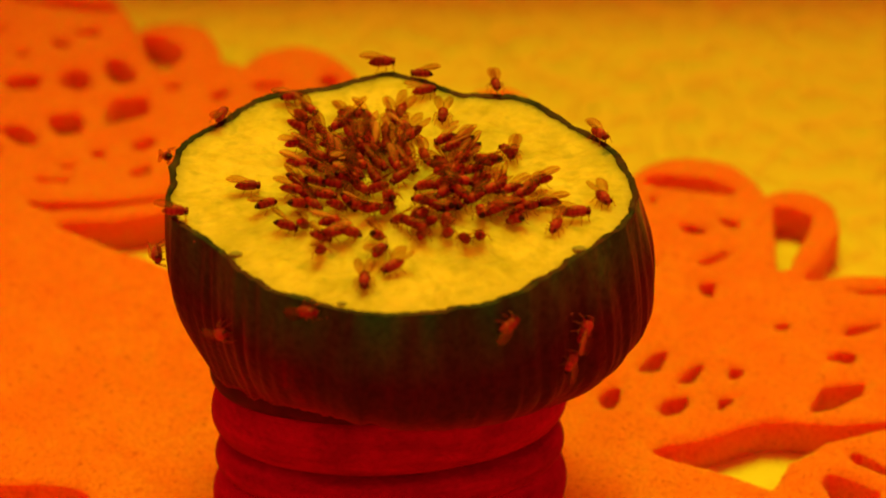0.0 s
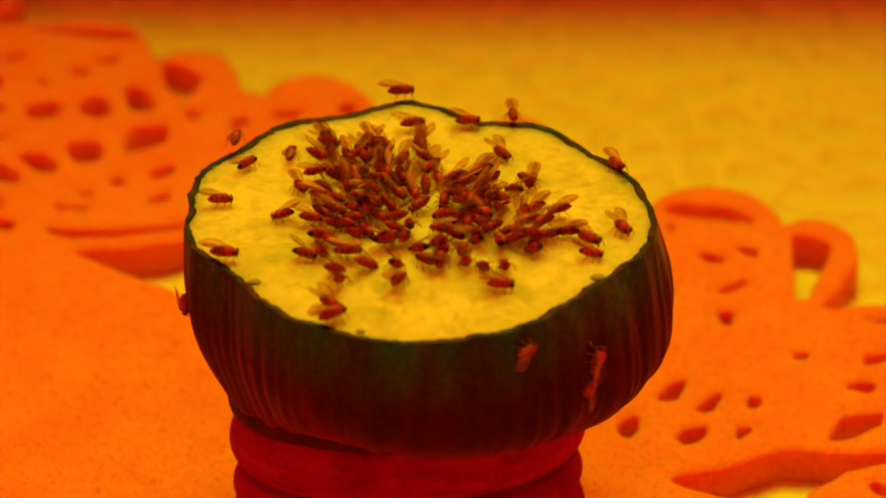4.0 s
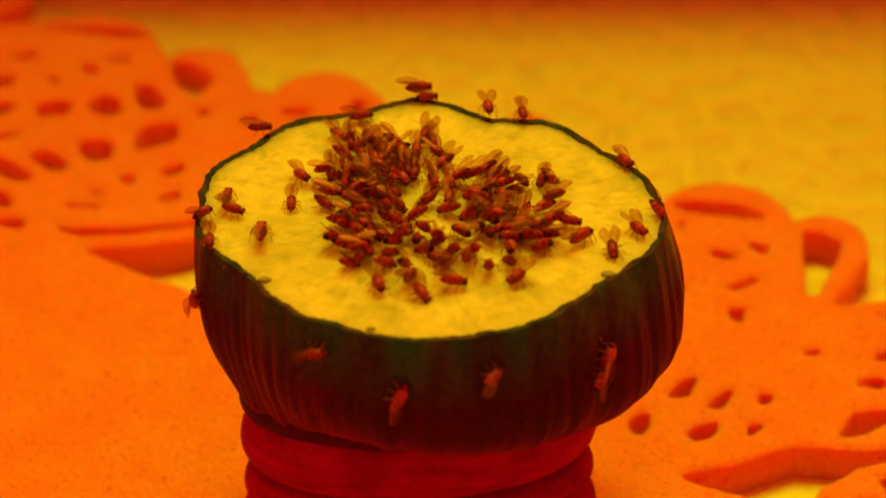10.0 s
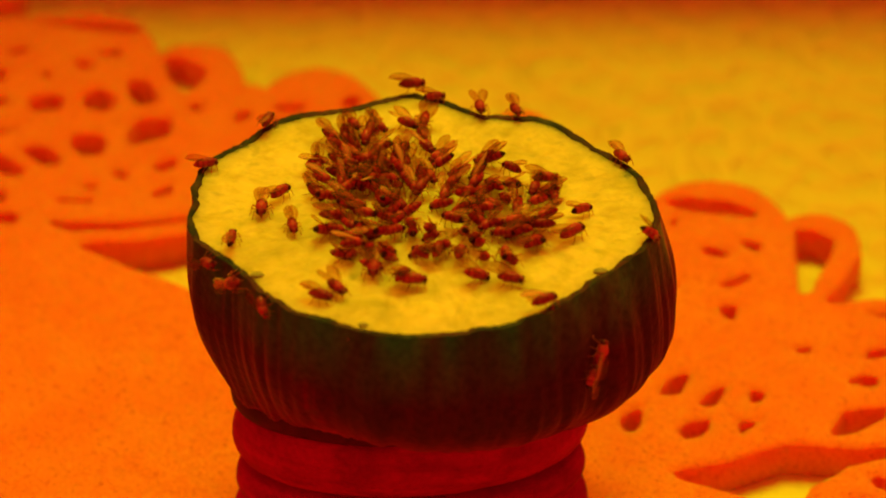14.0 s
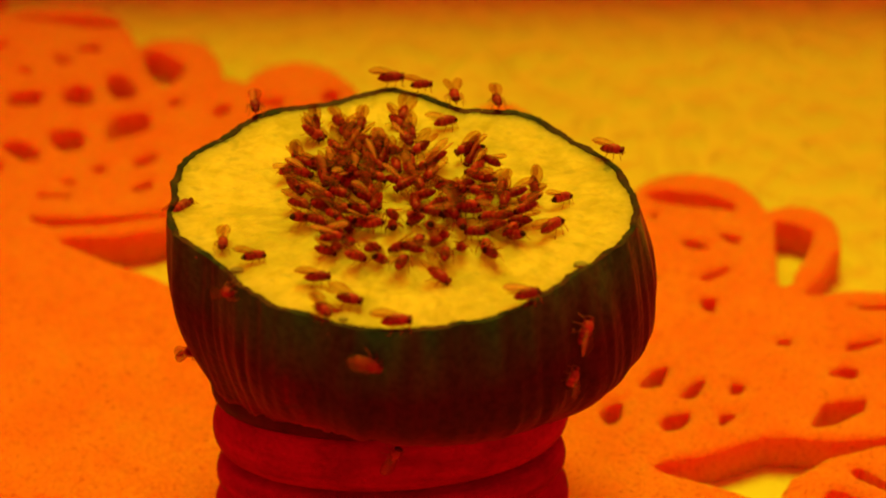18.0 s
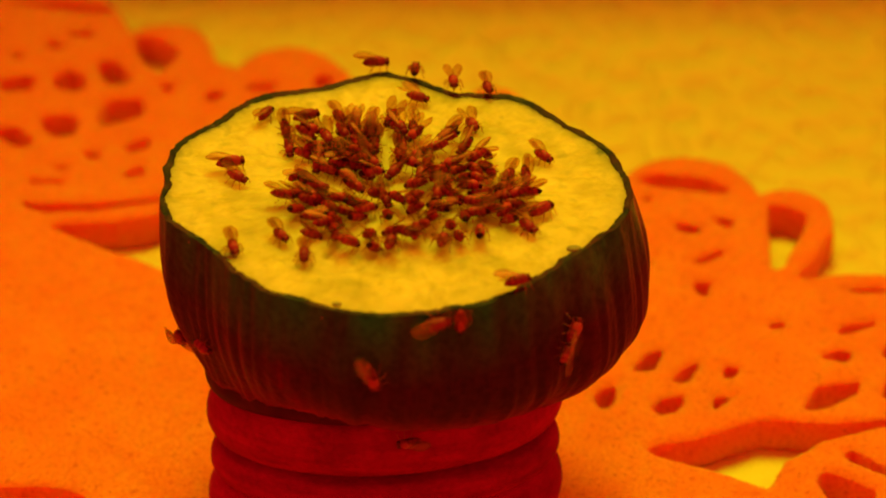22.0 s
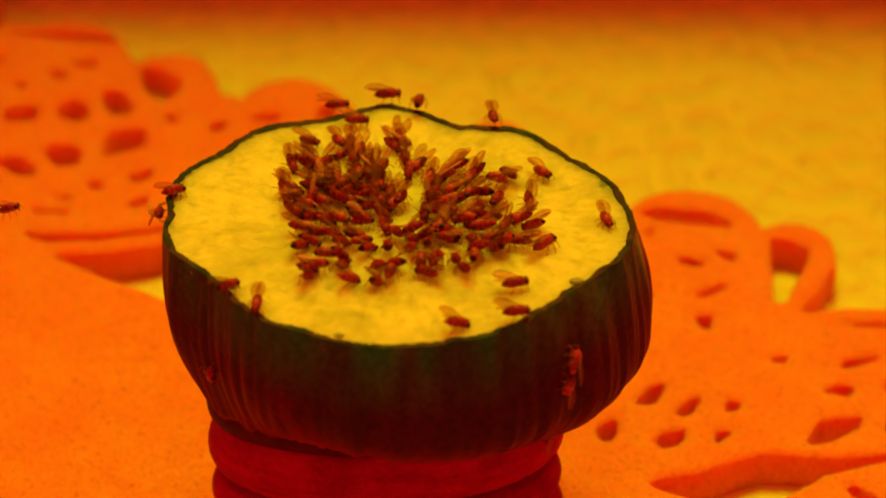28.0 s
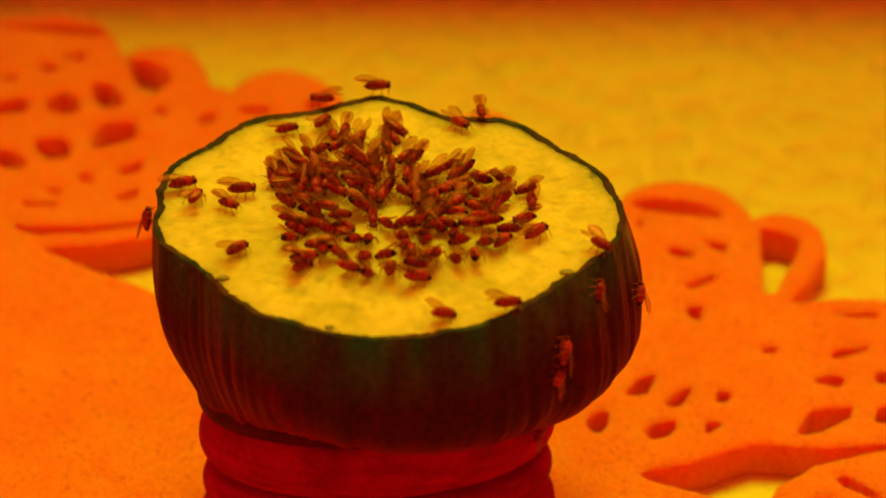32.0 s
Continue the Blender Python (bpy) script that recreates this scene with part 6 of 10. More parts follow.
    go(next(flock), 21, [(0, on(-0.0, 15.0, -120)), (4.8, on(-0, 15.0, -120)), (5.3, on(-0.3, 14.9, -116)), (6.1, on(-0.2, 15, -109)), (7, on(-0.3, 14.9, -116)), (7.2, on(-0.3, 14.9, -116)), (7.7, on(-0.5, 14.9, -109, 0.4)), (8.3, on(-0.6, 14.9, -109, 0.4)), (9, on(-0.5, 14.9, -109, 0.4)), (10.6, on(-0.5, 14.9, -109, 0.4)), (11.3, on(-0.6, 15.7, -114, 0.4)), (12.4, on(-0.6, 15.7, -114, 0.4)), (13.4, on(0.1, 17.1, -107, 0.4)), (15.7, on(0.2, 16.9, -103, 0.4)), (18, on(0.1, 17.1, -107, 0.4)), (18.4, on(0.1, 17.1, -107, 0.4)), (20, on(-0.4, 13.7, -116)), (21, on(-0.2, 13.5, -123)), (22, on(-0.4, 13.7, -116)), (22.5, on(-0.4, 13.7, -116)), (23.6, on(-1.2, 15.3, -105)), (25.1, on(-1.2, 15.3, -105)), (26, on(-0.1, 16.3, -105)), (27, on(-0.1, 16.2, -102)), (28, on(-0.1, 16.3, -105)), (32, on(-0.1, 16.3, -105))])
    go(next(flock), 5, [(0, on(0.6, 11.4, -54)), (5.4, on(0.6, 11.4, -54)), (6.1, on(0.9, 10.7, -62)), (7.2, on(0.9, 10.7, -62)), (7.9, on(1, 11.5, -56)), (8.4, on(1.2, 11.6, -55)), (9, on(1.0, 11.5, -56)), (10.8, on(1, 11.5, -56)), (11.4, on(0.6, 11.9, -59)), (15, on(0.6, 11.9, -59)), (15.6, on(0.6, 12.2, -68)), (16.8, on(0.6, 12.2, -62)), (18, on(0.6, 12.2, -68)), (19.6, on(0.6, 12.2, -68)), (20.5, on(0.8, 10.7, -71, 0.4)), (21.3, on(0.9, 10.7, -68, 0.4)), (22, on(0.8, 10.7, -71, 0.4)), (22.1, on(0.8, 10.7, -71, 0.4)), (23.8, on(0.3, 14.1, -51, 0.4)), (25, on(0.3, 14.1, -51, 0.4)), (25.6, on(0.5, 14.5, -57, 0.4)), (26.8, on(0.4, 14.4, -48, 0.4)), (28, on(0.5, 14.5, -57, 0.4)), (28.5, on(0.5, 14.5, -57, 0.4)), (29.2, on(1.3, 15.1, -58, 0.4)), (32, on(1.3, 15.1, -58, 0.4))])
    go(next(flock), 16, [(0, on(1.5, 10.2, -134)), (3.5, on(1.5, 10.2, -134)), (4.3, on(1.5, 8.9, -128)), (5.7, on(1.5, 8.8, -134)), (7, on(1.5, 8.9, -128)), (7.3, on(1.5, 8.9, -128)), (8.1, on(2.2, 9.8, -135)), (9.5, on(2.2, 9.8, -135)), (10, on(1.8, 9.7, -137)), (11, on(1.9, 9.6, -142)), (12, on(1.8, 9.7, -137)), (13.6, on(1.8, 9.7, -137)), (14.3, on(2.1, 10.4, -139)), (16.1, on(2.2, 10.5, -134)), (18, on(2.1, 10.4, -139)), (20.7, on(2.1, 10.4, -139)), (21.5, on(2.3, 9.5, -132, 0.4)), (22.7, on(2.3, 9.5, -132, 0.4)), (23.2, on(2.4, 9.9, -133)), (27.1, on(2.4, 9.9, -133)), (27.7, on(2.3, 10.3, -129)), (29.1, on(2.3, 10.3, -129)), (29.6, on(2.1, 10.3, -140)), (32, on(2.1, 10.3, -140))])
    go(next(flock), 41, [(0, on(-0.0, 8.5, -116)), (2.2, on(-0, 8.5, -116)), (3.4, on(-2.1, 7.8, -96)), (5.2, on(-2.3, 7.6, -89)), (7, on(-2.1, 7.8, -96)), (7.9, on(-2.1, 7.8, -96)), (8.4, on(-2.3, 8, -91)), (9.6, on(-2.3, 8, -91)), (10.9, on(-2.7, 10.3, -100)), (11.4, on(-2.7, 10.4, -97)), (12, on(-2.7, 10.3, -100)), (15.8, on(-2.7, 10.3, -100)), (16.4, on(-3, 9.9, -93, 0.4)), (17.2, on(-2.9, 10, -96, 0.4)), (18, on(-3.0, 9.9, -93, 0.4)), (21.2, on(-3, 9.9, -93, 0.4)), (21.9, on(-2.2, 9.6, -98, 0.4)), (22.2, on(-2.2, 9.6, -98, 0.4)), (23.5, on(-3.6, 11.7, -84)), (26.5, on(-3.6, 11.7, -84)), (27.3, on(-3.1, 10.9, -93)), (28.3, on(-3.1, 10.9, -93)), (29, on(-3.9, 11.0, -85)), (32, on(-3.9, 11.0, -85))])
    go(next(flock), 42, [(0, on(1.2, 6.2, -84)), (5.6, on(1.2, 6.2, -84)), (6.3, on(0.6, 6, -87)), (7.9, on(0.6, 6, -87)), (8.6, on(1.5, 5.7, -88, 0.4)), (9.5, on(1.5, 5.7, -88, 0.4)), (10.6, on(0.3, 6.8, -74)), (11.3, on(0.4, 6.9, -70)), (12, on(0.3, 6.8, -74)), (16.4, on(0.3, 6.8, -74)), (17.4, on(1.5, 7.5, -90)), (19.2, on(1.5, 7.5, -90)), (19.9, on(1.4, 6.6, -95, 0.4)), (21, on(1.3, 6.8, -87, 0.4)), (22, on(1.4, 6.6, -95, 0.4)), (23, on(1.4, 6.6, -95, 0.4)), (23.6, on(1.8, 7, -86)), (25, on(1.8, 7.0, -86)), (26.1, on(1.7, 9.1, -91, 0.4)), (27.1, on(1.8, 9.2, -93, 0.4)), (28, on(1.7, 9.1, -91, 0.4)), (28.8, on(1.7, 9.1, -91, 0.4)), (29.5, on(0.9, 9.2, -87)), (32, on(0.9, 9.2, -87))])
    go(next(flock), 10, [(0, on(2.6, 5.6, -73)), (1.5, on(2.6, 5.6, -73)), (2.3, on(2.1, 6.6, -67)), (4.7, on(2.2, 6.5, -70)), (7, on(2.1, 6.6, -67)), (7.3, on(2.1, 6.6, -67)), (8.3, on(3, 5.7, -81)), (9.4, on(3, 5.7, -81)), (10.7, on(0.9, 5.1, -58)), (11.3, on(0.7, 5, -52)), (12, on(0.9, 5.1, -58)), (12.6, on(0.9, 5.1, -58)), (13.2, on(0.9, 5.8, -62)), (15.6, on(0.7, 5.9, -57)), (18, on(0.9, 5.8, -62)), (18.5, on(0.9, 5.8, -62)), (20.2, on(3.4, 3.7, -93)), (21.1, on(3.3, 3.9, -96)), (22, on(3.4, 3.7, -93)), (22.5, on(3.4, 3.7, -93)), (23.2, on(4.1, 3.5, -95)), (25.5, on(4.1, 3.5, -95)), (26.2, on(4, 4.5, -93)), (27.1, on(4, 4.7, -92)), (28, on(4.0, 4.5, -93)), (28.3, on(4, 4.5, -93)), (29.3, on(2.7, 3.4, -92, 0.4)), (32, on(2.7, 3.4, -92, 0.4))])
    go(next(flock), 20, [(0, on(0.9, 3.9, -61)), (1.4, on(0.9, 3.9, -61)), (2.7, on(2.6, 2.6, -94)), (4.8, on(2.7, 2.5, -102)), (7, on(2.6, 2.6, -94)), (7.7, on(2.6, 2.6, -94)), (8.3, on(2.1, 2.3, -100)), (10.1, on(2.1, 2.3, -100)), (10.6, on(2.4, 2.3, -99)), (11.3, on(2.4, 2.3, -95)), (12, on(2.4, 2.3, -99)), (15.3, on(2.4, 2.3, -99)), (16.1, on(1.8, 3, -77)), (17.1, on(1.9, 3, -72)), (18, on(1.8, 3.0, -77)), (18.4, on(1.8, 3, -77)), (19.4, on(2.8, 2.1, -105)), (20.7, on(2.9, 2.1, -111)), (22, on(2.8, 2.1, -105)), (22.6, on(2.8, 2.1, -105)), (23.2, on(2.6, 2.4, -94, 0.4)), (25.2, on(2.6, 2.4, -94, 0.4)), (26.1, on(3.4, 3.3, -92, 0.4)), (27, on(3.6, 3.3, -87, 0.4)), (28, on(3.4, 3.3, -92, 0.4)), (28.2, on(3.4, 3.3, -92, 0.4)), (29, on(3.2, 2.3, -106)), (32, on(3.2, 2.3, -106))])
    go(next(flock), 18, [(0, on(-0.6, 3.9, -61)), (6.2, on(-0.6, 3.9, -61)), (6.8, on(-0, 3.8, -64)), (7.6, on(-0, 3.8, -64)), (8.7, on(0.4, 5.7, -69)), (10.1, on(0.4, 5.7, -69)), (11.4, on(-1.1, 4, -54)), (16.6, on(-1.1, 4, -54)), (17.7, on(-0.6, 3, -16, 0.4)), (18.3, on(-0.6, 3, -16, 0.4)), (19.7, on(-2.1, 1.6, 29, 0.4)), (20.9, on(-2.2, 1.8, 28, 0.4)), (22, on(-2.1, 1.6, 29, 0.4)), (22.4, on(-2.1, 1.6, 29, 0.4)), (23.8, on(-3.5, 0.3, 76)), (25.5, on(-3.5, 0.3, 76)), (26.6, on(-3, 1.7, 42)), (27.3, on(-3.1, 1.7, 46)), (28, on(-3.0, 1.7, 42)), (32, on(-3.0, 1.7, 42))])
    go(next(flock), 9, [(0, on(-2.1, 3.9, -55)), (5.4, on(-2.1, 3.9, -55)), (6.2, on(-3.2, 3.8, -48)), (7.2, on(-3.2, 3.8, -48)), (8.4, on(-4.9, 5.2, -35)), (10.6, on(-4.9, 5.2, -35)), (11.1, on(-4.7, 5.1, -34)), (16.4, on(-4.7, 5.1, -34)), (17.9, on(-2.6, 7, -55)), (18.2, on(-2.6, 7, -55)), (19.5, on(-2.2, 4.4, -60)), (20.7, on(-2.2, 4.6, -65)), (22, on(-2.2, 4.4, -60)), (22.1, on(-2.2, 4.4, -60)), (23.6, on(-0, 5.8, -84)), (24.9, on(-0, 5.8, -84)), (26.1, on(-1.9, 5.6, -58, 0.4)), (27, on(-2.1, 5.7, -64, 0.4)), (28, on(-1.9, 5.6, -58, 0.4)), (28.6, on(-1.9, 5.6, -58, 0.4)), (29.5, on(-2, 4.0, -55)), (32, on(-2.0, 4.0, -55))])
    go(next(flock), 41, [(0, on(-2.9, 1.7, -60)), (3.5, on(-2.9, 1.7, -60)), (4.4, on(-3.8, 2.1, -36)), (5.7, on(-3.7, 2.1, -37)), (7, on(-3.8, 2.1, -36)), (7.5, on(-3.8, 2.1, -36)), (8.2, on(-3.7, 1.2, -26)), (10.3, on(-3.7, 1.2, -26)), (11.7, on(-1.7, 1.7, -76)), (13.1, on(-1.7, 1.7, -76)), (14.8, on(-3.5, -0.3, -13)), (16.4, on(-3.6, -0.3, -8)), (18, on(-3.5, -0.3, -13)), (19.7, on(-3.5, -0.3, -13)), (21.5, on(-2.1, -2.8, 58, 0.4)), (22.2, on(-2.1, -2.8, 58, 0.4)), (23.3, on(-2.1, -1.4, 28)), (25.2, on(-2.1, -1.4, 28)), (26.7, on(-1.9, 0.6, -38)), (27.4, on(-1.7, 0.8, -39)), (28, on(-1.9, 0.6, -38)), (28.8, on(-1.9, 0.6, -38)), (29.7, on(-2.6, 0.1, -12)), (32, on(-2.6, 0.1, -12))])
    go(next(flock), 32, [(0, on(-4.1, 0.0, -26)), (5.6, on(-4.1, 0, -26)), (6.2, on(-3.8, -0.1, -48)), (7.2, on(-3.8, -0.1, -48)), (8.3, on(-4.3, -1, -5)), (10.7, on(-4.3, -1, -5)), (11.4, on(-4, -1.6, 6)), (14.7, on(-4, -1.6, 6)), (15.3, on(-4.6, -2, 6, 0.4)), (16.7, on(-4.6, -1.9, -2, 0.4)), (18, on(-4.6, -2.0, 6, 0.4)), (20.6, on(-4.6, -2, 6, 0.4)), (21.8, on(-4.4, -3.8, 20, 0.4)), (23.3, on(-4.4, -3.8, 20, 0.4)), (23.8, on(-4.6, -4.1, 15)), (25.5, on(-4.6, -4.1, 15)), (26.2, on(-4.7, -3.2, 19)), (27.1, on(-4.7, -3.3, 18)), (28, on(-4.7, -3.2, 19)), (32, on(-4.7, -3.2, 19))])
    go(next(flock), 10, [(0, on(-6.7, 0.0, -11)), (2, on(-6.7, 0.0, -11)), (2.9, on(-6.6, -1.2, 7)), (4.9, on(-6.7, -1.1, 13)), (7, on(-6.6, -1.2, 7)), (8.3, on(-6.6, -1.2, 7)), (8.8, on(-6.6, -0.9, 10)), (9.3, on(-6.6, -0.9, 10)), (10.1, on(-6.9, 0.1, 1)), (15.6, on(-6.9, 0.1, 1)), (16.7, on(-6.4, 1.3, -23)), (17.3, on(-6.3, 1.5, -20)), (18, on(-6.4, 1.3, -23)), (18.5, on(-6.4, 1.3, -23)), (19.8, on(-7.9, -0.5, -2)), (20.9, on(-8, -0.7, -8)), (22, on(-7.9, -0.5, -2)), (23.1, on(-7.9, -0.5, -2)), (23.8, on(-8.1, 0.3, -1)), (26.3, on(-8.1, 0.3, -1)), (27.5, on(-9.5, 2.3, -12)), (28.9, on(-9.5, 2.3, -12)), (29.5, on(-9, 1.8, -20)), (32, on(-9.0, 1.8, -20))])
    go(next(flock), 44, [(0, on(-5.5, 0.6, 32, 0.4)), (5, on(-5.5, 0.6, 32, 0.4)), (5.9, on(-6.1, 1.8, 20, 0.8)), (7.4, on(-6.2, 1.8, 22, 0.8)), (9, on(-6.1, 1.8, 20, 0.8)), (10, on(-6.1, 1.8, 20, 0.8)), (11.4, on(-3.5, 2.3, 4)), (13.5, on(-3.5, 2.3, 4)), (14, on(-3.8, 2.4, -5)), (16, on(-3.9, 2.5, -11)), (18, on(-3.8, 2.4, -5)), (19.4, on(-3.8, 2.4, -5)), (20.5, on(-3.3, 1.6, 57)), (21.2, on(-3.5, 1.5, 55)), (22, on(-3.3, 1.6, 57)), (22.4, on(-3.3, 1.6, 57)), (23.7, on(-3.8, -0.8, 49, 0.4)), (25.5, on(-3.8, -0.8, 49, 0.4)), (26.8, on(-4.8, 1.1, 27)), (27.4, on(-4.6, 1.2, 24)), (28, on(-4.8, 1.1, 27)), (28.2, on(-4.8, 1.1, 27)), (29.3, on(-3.7, 0.7, 67, 0.4)), (32, on(-3.7, 0.7, 67, 0.4))])
    go(next(flock), 19, [(0, on(-8.7, 0.6, -6)), (5.8, on(-8.7, 0.6, -6)), (6.6, on(-8.4, -0.1, 8)), (7.6, on(-8.4, -0.1, 8)), (8.4, on(-8.3, -0.9, 11)), (10.4, on(-8.3, -0.9, 11)), (11.8, on(-8.1, 1.7, -12)), (16.9, on(-8.1, 1.7, -12)), (17.7, on(-8.1, 0.8, -2)), (19.5, on(-8.1, 0.8, -2)), (21, on(-8.7, -2.1, 13)), (21.5, on(-8.9, -2, 5)), (22, on(-8.7, -2.1, 13)), (22.5, on(-8.7, -2.1, 13)), (23.2, on(-8.1, -2.4, 22)), (25.9, on(-8.1, -2.4, 22)), (26.6, on(-8.1, -3.2, 29)), (27.3, on(-8.1, -3.1, 30)), (28, on(-8.1, -3.2, 29)), (32, on(-8.1, -3.2, 29))])
    go(next(flock), 34, [(0, on(-10.8, 1.1, -12)), (2, on(-10.8, 1.1, -12)), (2.8, on(-10.2, 0.5, -19)), (4.9, on(-10, 0.4, -17)), (7, on(-10.2, 0.5, -19)), (8.3, on(-10.2, 0.5, -19)), (8.9, on(-10.7, 0.7, -19)), (9.4, on(-10.7, 0.7, -19)), (10.4, on(-11.1, 2.3, -28)), (11.2, on(-11, 2.4, -30)), (12, on(-11.1, 2.3, -28)), (13.2, on(-11.1, 2.3, -28)), (13.9, on(-11.1, 3.1, -37)), (16, on(-11.3, 3.0, -45)), (18, on(-11.1, 3.1, -37)), (19.3, on(-11.1, 3.1, -37)), (20.9, on(-9.1, 0.6, -23)), (21.4, on(-9.2, 0.7, -32)), (22, on(-9.1, 0.6, -23)), (23.2, on(-9.1, 0.6, -23)), (24.3, on(-10.9, 1.7, -28)), (26.2, on(-10.8, 1.6, -37)), (28, on(-10.9, 1.7, -28)), (29, on(-10.9, 1.7, -28)), (29.6, on(-10.7, 1.9, -20)), (32, on(-10.7, 1.9, -20))])
    go(next(flock), 14, [(0, on(-11.0, -1.1, -1)), (4.8, on(-11, -1.1, -1)), (5.6, on(-10.6, -2.2, -1)), (6.3, on(-10.5, -2.3, 5)), (7, on(-10.6, -2.2, -1)), (7.5, on(-10.6, -2.2, -1)), (8.2, on(-10, -1.5, -3)), (9.2, on(-10, -1.5, -3)), (10, on(-9.2, -2.1, -1)), (11, on(-9.2, -2.2, 4)), (12, on(-9.2, -2.1, -1)), (14.4, on(-9.2, -2.1, -1)), (15.4, on(-10.4, -0.8, -13)), (16.7, on(-10.4, -0.9, -18)), (18, on(-10.4, -0.8, -13)), (19.3, on(-10.4, -0.8, -13)), (20.4, on(-11.3, -2.6, -2, 0.4)), (21.2, on(-11.4, -2.5, -5, 0.4)), (22, on(-11.3, -2.6, -2, 0.4)), (24.7, on(-11.3, -2.6, -2, 0.4)), (25.6, on(-9.9, -2.1, -3)), (26.8, on(-9.8, -2.3, -6)), (28, on(-9.9, -2.1, -3)), (32, on(-9.9, -2.1, -3))])
    go(next(flock), 44, [(0, on(-9.8, -2.2, 34)), (2.7, on(-9.8, -2.2, 34)), (3.4, on(-8.9, -2.3, 37)), (5.2, on(-9, -2.4, 40)), (7, on(-8.9, -2.3, 37)), (7.2, on(-8.9, -2.3, 37)), (7.9, on(-8.8, -3.1, 44)), (8.5, on(-8.9, -3.2, 36)), (9, on(-8.8, -3.1, 44)), (13.5, on(-8.8, -3.1, 44)), (14.5, on(-8.6, -1.4, 40)), (16.2, on(-8.6, -1.3, 44)), (18, on(-8.6, -1.4, 40)), (18.9, on(-8.6, -1.4, 40)), (20.2, on(-7.8, -3.8, 51, 0.4)), (21.1, on(-7.7, -3.7, 45, 0.4)), (22, on(-7.8, -3.8, 51, 0.4)), (22.3, on(-7.8, -3.8, 51, 0.4)), (23.3, on(-6.4, -2.4, 46)), (26.4, on(-6.4, -2.4, 46)), (27.5, on(-7.6, -1, 34)), (28.2, on(-7.6, -1, 34)), (29, on(-7.7, -2.0, 44, 0.4)), (32, on(-7.7, -2.0, 44, 0.4))])
    go(next(flock), 30, [(0, on(-10.6, -3.8, 36)), (3.6, on(-10.6, -3.8, 36)), (4.4, on(-10.3, -4.9, 48)), (5.7, on(-10.1, -5.1, 48)), (7, on(-10.3, -4.9, 48)), (7.3, on(-10.3, -4.9, 48)), (8.3, on(-9.9, -6.3, 58, 0.4)), (9.5, on(-9.9, -6.3, 58, 0.4)), (10.5, on(-10.2, -4.8, 41)), (11.3, on(-10.2, -4.6, 38)), (12, on(-10.2, -4.8, 41)), (14.6, on(-10.2, -4.8, 41)), (15.5, on(-10.6, -3.5, 44)), (16.7, on(-10.6, -3.4, 36)), (18, on(-10.6, -3.5, 44)), (20.7, on(-10.6, -3.5, 44)), (21.6, on(-10.1, -4.8, 42)), (25.8, on(-10.1, -4.8, 42)), (26.6, on(-10.1, -5.8, 53)), (27.3, on(-10.2, -5.8, 55)), (28, on(-10.1, -5.8, 53)), (32, on(-10.1, -5.8, 53))])
    go(next(flock), 13, [(0, on(-8.9, -3.8, -46)), (1.7, on(-8.9, -3.8, -46)), (2.7, on(-8.8, -5.5, -36)), (4.9, on(-9, -5.3, -34)), (7, on(-8.8, -5.5, -36)), (7.7, on(-8.8, -5.5, -36)), (8.5, on(-7.9, -4.7, -37)), (9.1, on(-7.9, -4.7, -37)), (10, on(-7.4, -3.7, -47)), (11, on(-7.6, -3.8, -43)), (12, on(-7.4, -3.7, -47)), (15, on(-7.4, -3.7, -47)), (15.7, on(-6.9, -3, -38)), (16.9, on(-6.7, -2.9, -35)), (18, on(-6.9, -3.0, -38)), (18.6, on(-6.9, -3, -38)), (19.5, on(-6.7, -4.3, -34)), (20.7, on(-6.8, -4.2, -34)), (22, on(-6.7, -4.3, -34)), (22.6, on(-6.7, -4.3, -34)), (23.2, on(-6.9, -4.6, -38)), (25.4, on(-6.9, -4.6, -38)), (26.2, on(-6.4, -3.7, -34)), (27.1, on(-6.4, -3.5, -42)), (28, on(-6.4, -3.7, -34)), (28.8, on(-6.4, -3.7, -34)), (29.6, on(-7.1, -3.1, -46)), (32, on(-7.1, -3.1, -46))])
    go(next(flock), 4, [(0, on(-7.5, -2.2, -12)), (5.6, on(-7.5, -2.2, -12)), (6.8, on(-7.7, -4.4, -4)), (7.5, on(-7.7, -4.4, -4)), (8.5, on(-7.1, -3.1, -15)), (9.7, on(-7.1, -3.1, -15)), (10.8, on(-5.7, -1.5, -15)), (11.4, on(-5.8, -1.4, -22)), (12, on(-5.7, -1.5, -15)), (14.6, on(-5.7, -1.5, -15)), (15.1, on(-5.7, -1.9, -7)), (16.6, on(-5.7, -2, -7)), (18, on(-5.7, -1.9, -7)), (20.5, on(-5.7, -1.9, -7)), (21.1, on(-5.6, -2.7, -7)), (22.1, on(-5.6, -2.7, -7)), (23, on(-5.2, -1.4, -15)), (25, on(-5.2, -1.4, -15)), (25.9, on(-5.9, -0.5, -34)), (26.9, on(-6, -0.4, -26)), (28, on(-5.9, -0.5, -34)), (29, on(-5.9, -0.5, -34)), (29.6, on(-6.1, 0.2, -28)), (32, on(-6.1, 0.2, -28))])
